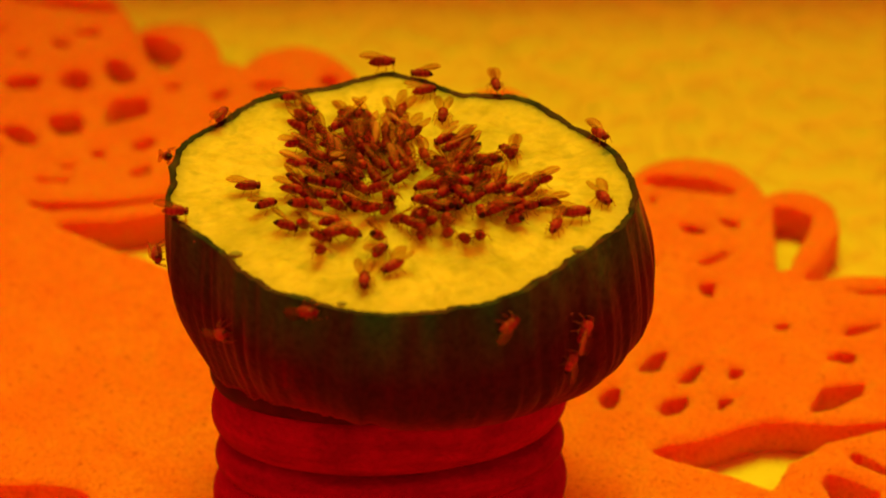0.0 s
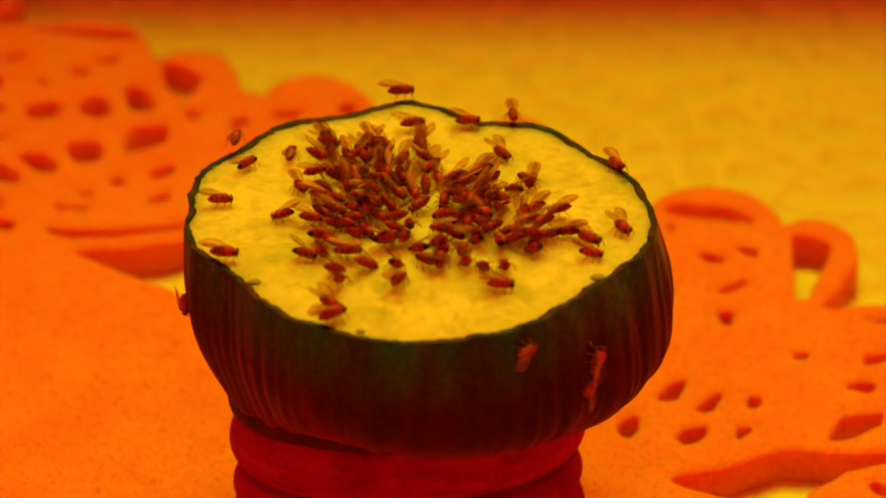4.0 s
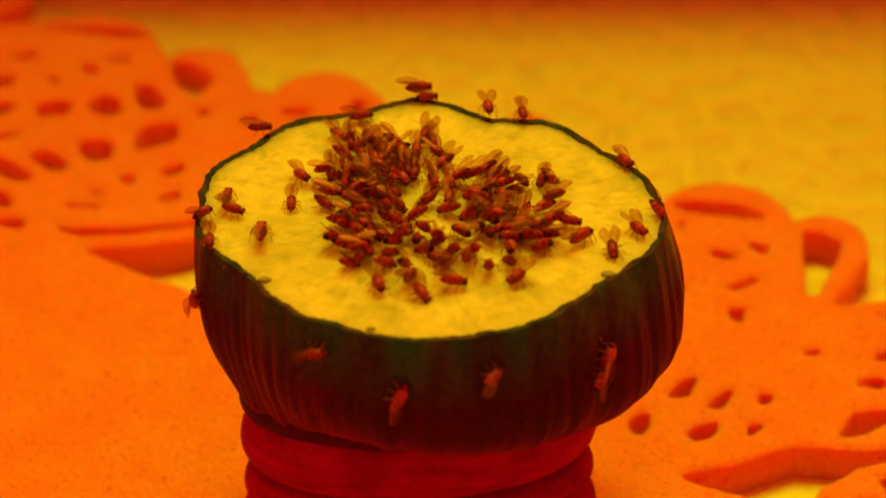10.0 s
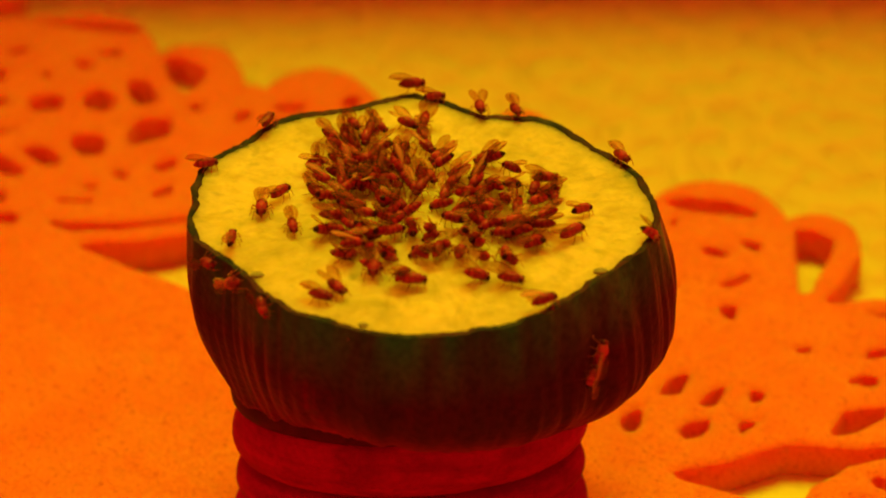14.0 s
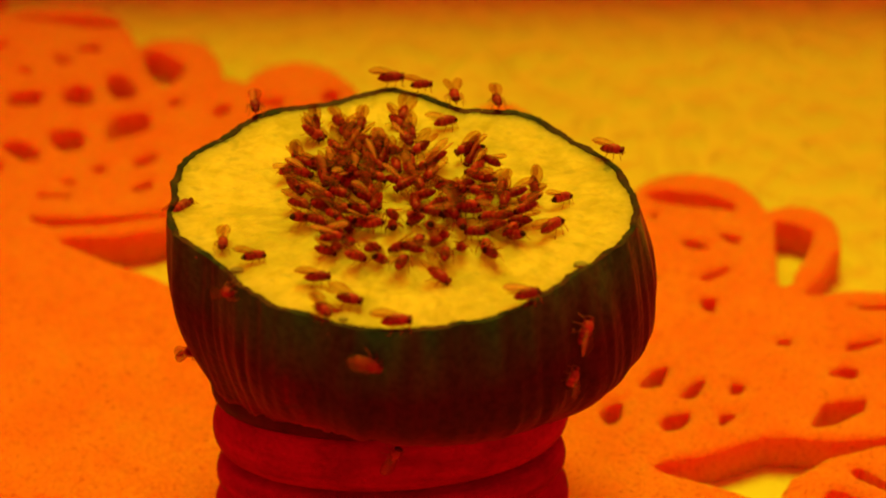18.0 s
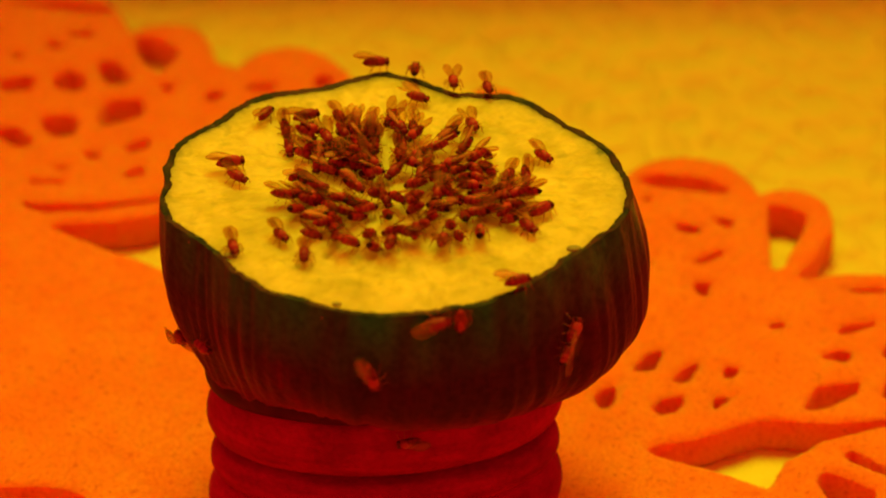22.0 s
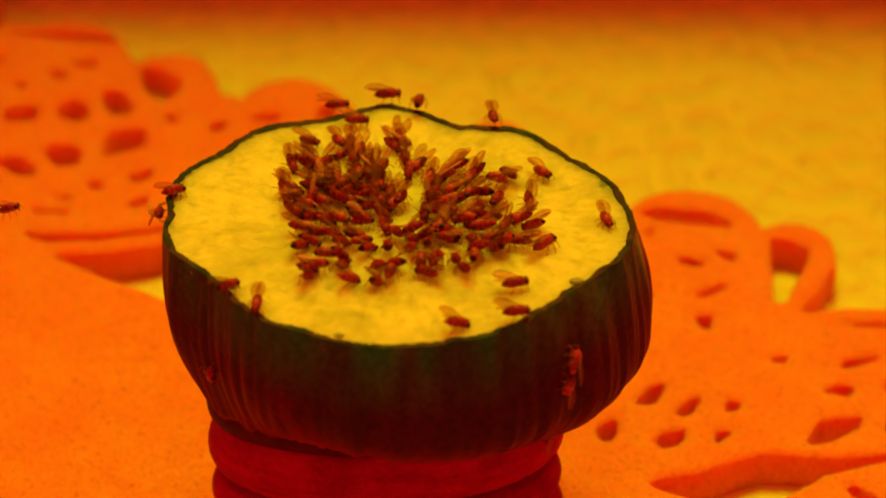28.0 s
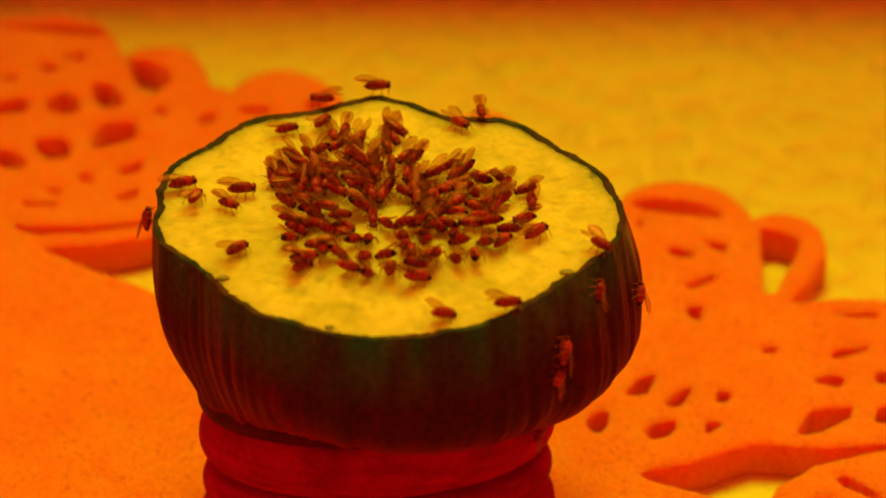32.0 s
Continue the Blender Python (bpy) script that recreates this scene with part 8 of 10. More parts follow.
    go(next(flock), 40, [(0, on(5.2, -1.7, 118)), (4.4, on(5.2, -1.7, 118)), (5.5, on(5.4, -3.4, 104)), (6.2, on(5.5, -3.5, 110)), (7, on(5.4, -3.4, 104)), (7.5, on(5.4, -3.4, 104)), (8.6, on(5, -1.6, 122)), (11, on(5.0, -1.6, 122)), (11.6, on(5.8, -1.6, 120)), (13.4, on(5.8, -1.6, 120)), (14.2, on(6.1, -0.4, 124)), (16.1, on(6.1, -0.2, 116)), (18, on(6.1, -0.4, 124)), (20.5, on(6.1, -0.4, 124)), (21.6, on(7.7, 0.9, -226)), (25.2, on(7.7, 0.9, -226)), (26.7, on(6.9, 3.3, -193)), (27.3, on(6.9, 3.2, -192)), (28, on(6.9, 3.3, -193)), (28.5, on(6.9, 3.3, -193)), (29.6, on(5, 2.8, -192)), (32, on(5.0, 2.8, -192))])
    go(next(flock), 26, [(0, on(2.9, -0.6, 159)), (4.6, on(2.9, -0.6, 159)), (5.1, on(2.9, -0.2, 162)), (6.1, on(3, -0.3, 167)), (7, on(2.9, -0.2, 162)), (7.7, on(2.9, -0.2, 162)), (8.3, on(2.7, -0.5, 160)), (9.5, on(2.7, -0.5, 160)), (10.1, on(2.3, 0.1, 169)), (11.1, on(2.4, -0, 174)), (12, on(2.3, 0.1, 169)), (14.7, on(2.3, 0.1, 169)), (15.4, on(2.6, 0.7, -177)), (16.7, on(2.6, 0.6, -171)), (18, on(2.6, 0.7, -177)), (19.2, on(2.6, 0.7, -177)), (20.1, on(2.5, -0.1, 162)), (21, on(2.6, -0.1, 169)), (22, on(2.5, -0.1, 162)), (22.6, on(2.5, -0.1, 162)), (23.5, on(1.1, 0.2, -196)), (25.6, on(1.1, 0.2, -196)), (27.4, on(-0.1, 2.8, -121)), (28.6, on(-0.1, 2.8, -121)), (29.2, on(-0.3, 2.9, -111)), (32, on(-0.3, 2.9, -111))])
    go(next(flock), 3, [(0, on(6.0, -2.2, 124, 0.4)), (4.9, on(6, -2.2, 124, 0.4)), (5.8, on(7.2, -2.4, 120)), (6.4, on(7.3, -2.3, 114)), (7, on(7.2, -2.4, 120)), (7.4, on(7.2, -2.4, 120)), (8.6, on(7.3, -0.5, 145)), (10, on(7.3, -0.5, 145)), (10.6, on(7.3, 0.1, 138)), (11.3, on(7.1, 0.2, 131)), (12, on(7.3, 0.1, 138)), (16.2, on(7.3, 0.1, 138)), (16.9, on(7.9, 0.7, -217, 0.4)), (17.4, on(8, 0.7, -220, 0.4)), (18, on(7.9, 0.7, -217, 0.4)), (20, on(7.9, 0.7, -217, 0.4)), (20.7, on(8.6, 0.3, -223, 0.4)), (21.4, on(8.7, 0.1, -216, 0.4)), (22, on(8.6, 0.3, -223, 0.4)), (25.8, on(8.6, 0.3, -223, 0.4)), (26.4, on(8.3, 0.5, -215)), (27.2, on(8.2, 0.4, -223)), (28, on(8.3, 0.5, -215)), (29, on(8.3, 0.5, -215)), (29.7, on(9, 0.0, 135)), (32, on(9.0, 0.0, 135))])
    go(next(flock), 11, [(0, on(7.7, -2.8, 215)), (5.2, on(7.7, -2.8, 215)), (6.2, on(7.7, -4.5, 206)), (7.3, on(7.7, -4.5, 206)), (8, on(7.5, -3.7, 211)), (10.5, on(7.5, -3.7, 211)), (11.2, on(6.9, -4.3, 212, 0.4)), (14, on(6.9, -4.3, 212, 0.4)), (15.3, on(5.2, -2.6, 209)), (16.6, on(5, -2.4, 215)), (18, on(5.2, -2.6, 209)), (19, on(5.2, -2.6, 209)), (19.9, on(6.2, -3.4, 214)), (21, on(6.0, -3.6, 215)), (22, on(6.2, -3.4, 214)), (22.3, on(6.2, -3.4, 214)), (22.9, on(5.7, -3.1, 212)), (23.5, on(5.7, -3.3, 203)), (24, on(5.7, -3.1, 212)), (26, on(5.7, -3.1, 212)), (27, on(4.2, -2.2, 211)), (28.2, on(4.2, -2.2, 211)), (29, on(4.9, -3.2, 211)), (29.5, on(4.7, -3.2, 211)), (30, on(4.9, -3.2, 211)), (32, on(4.9, -3.2, 211))])
    go(next(flock), 8, [(0, on(9.5, -1.1, 212)), (2.9, on(9.5, -1.1, 212)), (4.3, on(9.4, -4, 195)), (5.7, on(9.2, -3.9, 202)), (7, on(9.4, -4.0, 195)), (7.5, on(9.4, -4, 195)), (8.4, on(9.5, -2.7, 192)), (10.3, on(9.5, -2.7, 192)), (11.1, on(9.4, -3.7, 200, 0.4)), (15.5, on(9.4, -3.7, 200, 0.4)), (17.2, on(8.4, -0.4, 210)), (19.7, on(8.4, -0.4, 210)), (20.6, on(8.8, -1.9, 196)), (21.3, on(8.9, -1.7, 202)), (22, on(8.8, -1.9, 196)), (22.5, on(8.8, -1.9, 196)), (23.5, on(7.8, -0.9, 214)), (24.8, on(7.8, -0.9, 214)), (25.6, on(6.8, -0.5, 214)), (26.8, on(6.7, -0.7, 212)), (28, on(6.8, -0.5, 214)), (28.1, on(6.8, -0.5, 214)), (29.2, on(7.3, 1.1, -134)), (32, on(7.3, 1.1, -134))])
    go(next(flock), 28, [(0, on(10.7, -0.6, 245, 0.4)), (3.5, on(10.7, -0.6, 245, 0.4)), (4.1, on(11, -0.2, 250)), (5.5, on(11, -0.0, 251)), (7, on(11.0, -0.2, 250)), (8, on(11.0, -0.2, 250)), (8.7, on(10.2, -0.5, 246)), (10.5, on(10.2, -0.5, 246)), (11.2, on(10.2, 0.1, 258)), (15.9, on(10.2, 0.1, 258)), (16.6, on(11, 0.1, 255)), (17.3, on(11, 0.1, 252)), (18, on(11.0, 0.1, 255)), (18.2, on(11, 0.1, 255)), (19.5, on(11.9, -2.4, 250, 0.4)), (20.8, on(12, -2.6, 249, 0.4)), (22, on(11.9, -2.4, 250, 0.4)), (27.1, on(11.9, -2.4, 250, 0.4)), (27.8, on(11.4, -1.7, 241)), (28.4, on(11.4, -1.7, 241)), (29.5, on(11.3, -0, 254)), (32, on(11.3, -0.0, 254))])
    go(next(flock), 11, [(0, on(11.5, -1.7, 198, 0.4)), (3.7, on(11.5, -1.7, 198, 0.4)), (4.6, on(11.2, -2.9, 189)), (5.8, on(11.1, -2.8, 191)), (7, on(11.2, -2.9, 189)), (8.1, on(11.2, -2.9, 189)), (8.7, on(11.3, -2.1, 190)), (9.3, on(11.3, -2.1, 190)), (10.1, on(11.5, -3.2, 193)), (11, on(11.6, -3.2, 201)), (12, on(11.5, -3.2, 193)), (13.5, on(11.5, -3.2, 193)), (14.3, on(10.6, -3.2, 181)), (16.1, on(10.7, -3.1, 173)), (18, on(10.6, -3.2, 181)), (20, on(10.6, -3.2, 181)), (20.8, on(11.1, -2.4, 190)), (21.4, on(11.2, -2.4, 189)), (22, on(11.1, -2.4, 190)), (22.8, on(11.1, -2.4, 190)), (23.5, on(11.2, -1.5, 189)), (24.2, on(11.2, -1.5, 189)), (25.2, on(9.7, -0.6, 195)), (26.6, on(9.5, -0.7, 201)), (28, on(9.7, -0.6, 195)), (28.8, on(9.7, -0.6, 195)), (29.8, on(10.5, 1.1, -158)), (32, on(10.5, 1.1, -158))])
    go(next(flock), 17, [(0, on(13.3, -0.6, 192)), (1.5, on(13.3, -0.6, 192)), (2.7, on(11.9, 0.9, -163)), (4.8, on(12.1, 0.9, -155)), (7, on(11.9, 0.9, -163)), (8.2, on(11.9, 0.9, -163)), (8.7, on(12, 0.6, -163)), (10.7, on(12, 0.6, -163)), (11.3, on(12.2, 1.2, -162)), (16.3, on(12.2, 1.2, -162)), (17.3, on(13.3, 0.1, 186)), (18.4, on(13.3, 0.1, 186)), (19.7, on(13.9, -2.5, 174, 0.4)), (20.9, on(13.8, -2.4, 179, 0.4)), (22, on(13.9, -2.5, 174, 0.4)), (22.6, on(13.9, -2.5, 174, 0.4)), (23.3, on(14.3, -2.1, 181, 0.4)), (27.1, on(14.3, -2.1, 181, 0.4)), (27.7, on(14, -1.7, 187)), (28.5, on(14, -1.7, 187)), (29.1, on(14.1, -2.2, 180)), (32, on(14.1, -2.2, 180))])
    go(next(flock), 9, [(0, on(14.5, -0.1, 197, 0.4)), (5.7, on(14.5, -0.1, 197, 0.4)), (6.7, on(13.4, 1.4, -161)), (7.5, on(13.4, 1.4, -161)), (8.3, on(12.9, 2.3, -149)), (9.6, on(12.9, 2.3, -149)), (10.3, on(13.2, 2.8, -161)), (11.2, on(13.3, 2.7, -154)), (12, on(13.2, 2.8, -161)), (14.3, on(13.2, 2.8, -161)), (15.4, on(11.9, 1.2, -154)), (16.7, on(11.8, 1.2, -148)), (18, on(11.9, 1.2, -154)), (20.1, on(11.9, 1.2, -154)), (21.3, on(11.4, -0.8, 189)), (23.2, on(11.4, -0.8, 189)), (23.9, on(12.1, -0.4, 194)), (25.7, on(12.1, -0.4, 194)), (26.2, on(12.3, -0.6, 186)), (27.1, on(12.2, -0.7, 180)), (28, on(12.3, -0.6, 186)), (29.8, on(14.4, 3.3, -160)), (32, on(14.4, 3.3, -160))])
    go(next(flock), 11, [(0, on(13.1, -4.4, 186)), (4, on(13.1, -4.4, 186)), (5.3, on(11.8, -6.6, 181)), (6.1, on(12, -6.6, 189)), (7, on(11.8, -6.6, 181)), (7.1, on(11.8, -6.6, 181)), (8.5, on(9.1, -6.4, 173, 0.4)), (9.2, on(9.1, -6.4, 173, 0.4)), (10.1, on(8.3, -5.3, 167)), (11.1, on(8.4, -5.4, 166)), (12, on(8.3, -5.3, 167)), (16.6, on(8.3, -5.3, 167)), (17.4, on(7.6, -6.3, 167)), (19.4, on(7.6, -6.3, 167)), (20.3, on(8.4, -5.6, 178)), (21.1, on(8.5, -5.6, 172)), (22, on(8.4, -5.6, 178)), (22.2, on(8.4, -5.6, 178)), (22.9, on(8.5, -4.7, 177)), (23.4, on(8.3, -4.5, 182)), (24, on(8.5, -4.7, 177)), (27, on(8.5, -4.7, 177)), (27.8, on(9.8, -4.3, 179)), (28.6, on(9.8, -4.3, 179)), (29.5, on(10.6, -3.3, 183, 0.4)), (32, on(10.6, -3.3, 183, 0.4))])
    go(next(flock), 0, [(0, on(11.9, -5.4, 50)), (4.6, on(11.9, -5.4, 50)), (6.2, on(12.6, -8.7, 46)), (7.2, on(12.6, -8.7, 46)), (8.4, on(11.3, -6.9, 44)), (16, on(11.3, -6.9, 44)), (16.8, on(11.1, -5.8, 47)), (17.4, on(11.2, -5.7, 50)), (18, on(11.1, -5.8, 47)), (19.7, on(11.1, -5.8, 47)), (20.4, on(11.2, -5.1, 52)), (21.2, on(11.4, -5.3, 58)), (22, on(11.2, -5.1, 52)), (23.2, on(11.2, -5.1, 52)), (23.8, on(11.3, -4.7, 54)), (26.2, on(11.3, -4.7, 54)), (26.9, on(10.9, -5.4, 51, 0.4)), (27.4, on(10.8, -5.6, 51, 0.4)), (28, on(10.9, -5.4, 51, 0.4)), (28.6, on(10.9, -5.4, 51, 0.4)), (29.4, on(11.6, -6.4, 49)), (32, on(11.6, -6.4, 49))])
    go(next(flock), 9, [(0, on(8.2, -5.4, 95)), (4.2, on(8.2, -5.4, 95)), (5.2, on(8.4, -7.1, 88)), (6.1, on(8.6, -7.3, 94)), (7, on(8.4, -7.1, 88)), (8.4, on(8.4, -7.1, 88)), (8.9, on(8.2, -7.4, 87)), (11.1, on(8.2, -7.4, 87)), (12, on(8.4, -8.9, 85)), (15, on(8.3, -9.1, 89)), (18, on(8.4, -8.9, 85)), (18.2, on(8.4, -8.9, 85)), (18.8, on(8.5, -9.2, 87)), (20.4, on(8.7, -9.2, 94)), (22, on(8.5, -9.2, 87)), (22.1, on(8.5, -9.2, 87)), (22.7, on(8.4, -8.9, 91)), (23.3, on(8.2, -8.8, 89)), (24, on(8.4, -8.9, 91)), (24.5, on(8.4, -8.9, 91)), (25.5, on(7.7, -7.5, 81)), (26.7, on(7.9, -7.5, 77)), (28, on(7.7, -7.5, 81)), (28.3, on(7.7, -7.5, 81)), (29.3, on(8.7, -9, 90)), (32, on(8.7, -9.0, 90))])
    go(next(flock), 22, [(0, on(5.7, -4.3, 100)), (4.5, on(5.7, -4.3, 100)), (5.3, on(6.8, -4.5, 95, 0.8)), (6.1, on(6.8, -4.4, 93, 0.8)), (7, on(6.8, -4.5, 95, 0.8)), (7.3, on(6.8, -4.5, 95, 0.8)), (8, on(6.0, -4.8, 95)), (10.1, on(6, -4.8, 95)), (11.3, on(5.1, -6.4, 78)), (14.5, on(5.1, -6.4, 78)), (15.4, on(6, -5.2, 97)), (16.7, on(5.8, -5.4, 95)), (18, on(6.0, -5.2, 97)), (19.2, on(6, -5.2, 97)), (20.2, on(6.9, -6.6, 98)), (21.1, on(6.9, -6.5, 100)), (22, on(6.9, -6.6, 98)), (22.7, on(6.9, -6.6, 98)), (23.4, on(6.2, -6.3, 93)), (26.1, on(6.2, -6.3, 93)), (27.2, on(7.5, -4.9, 105)), (28.7, on(7.5, -4.9, 105)), (29.6, on(6.5, -5.3, 88)), (32, on(6.5, -5.3, 88))])
    go(next(flock), 43, [(0, on(4.8, -5.4, 112, 0.4)), (1.3, on(4.8, -5.4, 112, 0.4)), (2.1, on(5.9, -5.5, 117)), (4.5, on(5.8, -5.6, 124)), (7, on(5.9, -5.5, 117)), (7.3, on(5.9, -5.5, 117)), (8.3, on(4.9, -4.2, 107, 0.4)), (10, on(4.9, -4.2, 107, 0.4)), (11.1, on(4, -5.8, 98, 0.4)), (14.9, on(4, -5.8, 98, 0.4)), (15.9, on(2.6, -5.2, 97)), (16.9, on(2.6, -5.2, 104)), (18, on(2.6, -5.2, 97)), (20.4, on(2.6, -5.2, 97)), (21.2, on(3.5, -6, 101)), (22.4, on(3.5, -6, 101)), (23.3, on(2.5, -5.7, 84)), (26.7, on(2.5, -5.7, 84)), (27.3, on(2.7, -5.4, 90)), (29.1, on(2.7, -5.4, 90)), (29.7, on(3.1, -5.3, 96)), (32, on(3.1, -5.3, 96))])
    go(next(flock), 4, [(0, on(3.7, -4.3, 133)), (3.8, on(3.7, -4.3, 133)), (4.7, on(3.7, -3.4, 150)), (5.8, on(3.9, -3.3, 142)), (7, on(3.7, -3.4, 150)), (7.7, on(3.7, -3.4, 150)), (8.5, on(3.5, -4.2, 132)), (9.7, on(3.5, -4.2, 132)), (10.6, on(2.9, -5.3, 135, 0.4)), (11.3, on(2.9, -5.4, 129, 0.4)), (12, on(2.9, -5.3, 135, 0.4)), (12.7, on(2.9, -5.3, 135, 0.4)), (13.9, on(3.2, -3.1, 147, 0.4)), (16, on(3.0, -3.0, 142, 0.4)), (18, on(3.2, -3.1, 147, 0.4)), (20.5, on(3.2, -3.1, 147, 0.4)), (21.5, on(4.4, -4.5, 148)), (22, on(4.4, -4.5, 148)), (22.8, on(5.1, -4.7, 142)), (23.4, on(5, -4.5, 145)), (24, on(5.1, -4.7, 142)), (25.1, on(5.1, -4.7, 142)), (25.7, on(5, -4.3, 153)), (26.8, on(4.9, -4.4, 162)), (28, on(5.0, -4.3, 153)), (28.5, on(5, -4.3, 153)), (29.3, on(6, -3.7, 147, 0.4)), (32, on(6.0, -3.7, 147, 0.4))])
    go(next(flock), 12, [(0, on(2.3, -3.3, 147)), (4.4, on(2.3, -3.3, 147)), (6, on(-0.5, -4.2, 119, 0.4)), (7.5, on(-0.7, -4.1, 126, 0.4)), (9, on(-0.5, -4.2, 119, 0.4)), (10.4, on(-0.5, -4.2, 119, 0.4)), (11.1, on(-1.1, -3.7, 107)), (16.2, on(-1.1, -3.7, 107)), (16.9, on(-0.9, -3.1, 111)), (17.5, on(-0.7, -3, 118)), (18, on(-0.9, -3.1, 111)), (18.9, on(-0.9, -3.1, 111)), (19.7, on(0.2, -3.3, 123, 0.4)), (20.9, on(0.1, -3.2, 119, 0.4)), (22, on(0.2, -3.3, 123, 0.4)), (22.4, on(0.2, -3.3, 123, 0.4)), (23.2, on(1.1, -3, 133)), (24.6, on(1.1, -3, 133)), (25.6, on(-0.1, -3.2, 120)), (26.8, on(-0.2, -3.4, 125)), (28, on(-0.1, -3.2, 120)), (32, on(-0.1, -3.2, 120))])
    go(next(flock), 43, [(0, on(2.5, -5.4, 144)), (7.2, on(2.5, -5.4, 144)), (8.1, on(1.5, -5.8, 137)), (14.7, on(1.5, -5.8, 137)), (15.9, on(2, -3.6, 144)), (17, on(1.9, -3.7, 139)), (18, on(2.0, -3.6, 144)), (20.8, on(2, -3.6, 144)), (21.7, on(2.7, -5, 143, 0.4)), (22.9, on(2.7, -5, 143, 0.4)), (23.8, on(3.4, -4.1, 162)), (26.2, on(3.4, -4.1, 162)), (26.9, on(3.3, -3.2, 163)), (27.5, on(3.4, -3.3, 157)), (28, on(3.3, -3.2, 163)), (28.6, on(3.3, -3.2, 163)), (29.4, on(3.5, -2.1, 172)), (32, on(3.5, -2.1, 172))])
    go(next(flock), 41, [(0, on(1.7, -6.4, 74, 0.4)), (4.5, on(1.7, -6.4, 74, 0.4)), (5.3, on(0.8, -6, 68)), (6.1, on(0.8, -6.2, 63)), (7, on(0.8, -6.0, 68)), (7.8, on(0.8, -6, 68)), (8.6, on(0.3, -5.3, 53, 0.4)), (10, on(0.3, -5.3, 53, 0.4)), (10.8, on(0.3, -4.2, 67)), (11.4, on(0.3, -4.2, 72)), (12, on(0.3, -4.2, 67)), (14.9, on(0.3, -4.2, 67)), (15.7, on(0.6, -3.1, 71)), (16.9, on(0.6, -3.1, 65)), (18, on(0.6, -3.1, 71)), (19.9, on(0.6, -3.1, 71)), (20.7, on(1.3, -3.9, 67, 0.4)), (21.3, on(1.2, -3.8, 66, 0.4)), (22, on(1.3, -3.9, 67, 0.4)), (22.6, on(1.3, -3.9, 67, 0.4)), (23.9, on(0.8, -6.2, 56)), (25.1, on(0.8, -6.2, 56)), (26.3, on(1, -4.3, 66)), (27.1, on(1.1, -4.2, 74)), (28, on(1.0, -4.3, 66)), (28.3, on(1, -4.3, 66)), (29.1, on(0.9, -5.3, 55)), (32, on(0.9, -5.3, 55))])
    go(next(flock), 31, [(0, on(0.3, -7.0, 145)), (5.8, on(0.3, -7, 145)), (6.5, on(-0.6, -7.1, 142)), (7.5, on(-0.6, -7.1, 142)), (8.2, on(-0.2, -7.9, 141)), (10.3, on(-0.2, -7.9, 141)), (11.3, on(0.1, -9.1, 153)), (16.6, on(0.1, -9.2, 161)), (22, on(0.1, -9.1, 153)), (32, on(0.1, -9.1, 153))])
    go(next(flock), 22, [(0, on(-0.6, -3.8, 96, 0.8)), (5, on(-0.6, -3.8, 96, 0.8)), (5.7, on(-0.6, -4.4, 85)), (6.4, on(-0.5, -4.3, 77)), (7, on(-0.6, -4.4, 85)), (7.7, on(-0.6, -4.4, 85)), (8.6, on(-1.7, -5.3, 75)), (9.4, on(-1.7, -5.3, 75)), (10.5, on(-0.5, -6.4, 95)), (11.2, on(-0.7, -6.5, 92)), (12, on(-0.5, -6.4, 95)), (12.4, on(-0.5, -6.4, 95)), (13.2, on(-0.6, -5.2, 91)), (15.6, on(-0.6, -5.2, 89)), (18, on(-0.6, -5.2, 91)), (18.5, on(-0.6, -5.2, 91)), (19.2, on(-0.4, -6, 98)), (20.6, on(-0.3, -6.1, 99)), (22, on(-0.4, -6.0, 98)), (22.7, on(-0.4, -6, 98)), (23.4, on(-0.6, -6.7, 93)), (24.1, on(-0.6, -6.7, 93)), (24.8, on(-0.7, -5.9, 90)), (26.4, on(-0.5, -5.7, 90)), (28, on(-0.7, -5.9, 90)), (28.4, on(-0.7, -5.9, 90)), (29.2, on(-1.7, -6.3, 85)), (32, on(-1.7, -6.3, 85))])
    go(next(flock), 7, [(0, on(1.1, -8.0, 134, 0.4)), (3.4, on(1.1, -8, 134, 0.4)), (4.5, on(0.5, -10.2, 134)), (5.8, on(0.4, -10.2, 143)), (7, on(0.5, -10.2, 134)), (7.3, on(0.5, -10.2, 134)), (8, on(0.9, -9.4, 133)), (8.5, on(0.7, -9.4, 140)), (9, on(0.9, -9.4, 133)), (10.5, on(0.9, -9.4, 133)), (11.3, on(0, -8.9, 124)), (15.6, on(0, -8.9, 124)), (16.5, on(1, -9.6, 142, 0.4)), (19.3, on(1.1, -9.8, 150, 0.4)), (22, on(1.0, -9.6, 142, 0.4)), (23.8, on(1, -9.6, 142, 0.4)), (24.9, on(2.8, -10.5, 150)), (27.4, on(2.9, -10.6, 147)), (30, on(2.8, -10.5, 150)), (32, on(2.8, -10.5, 150))])
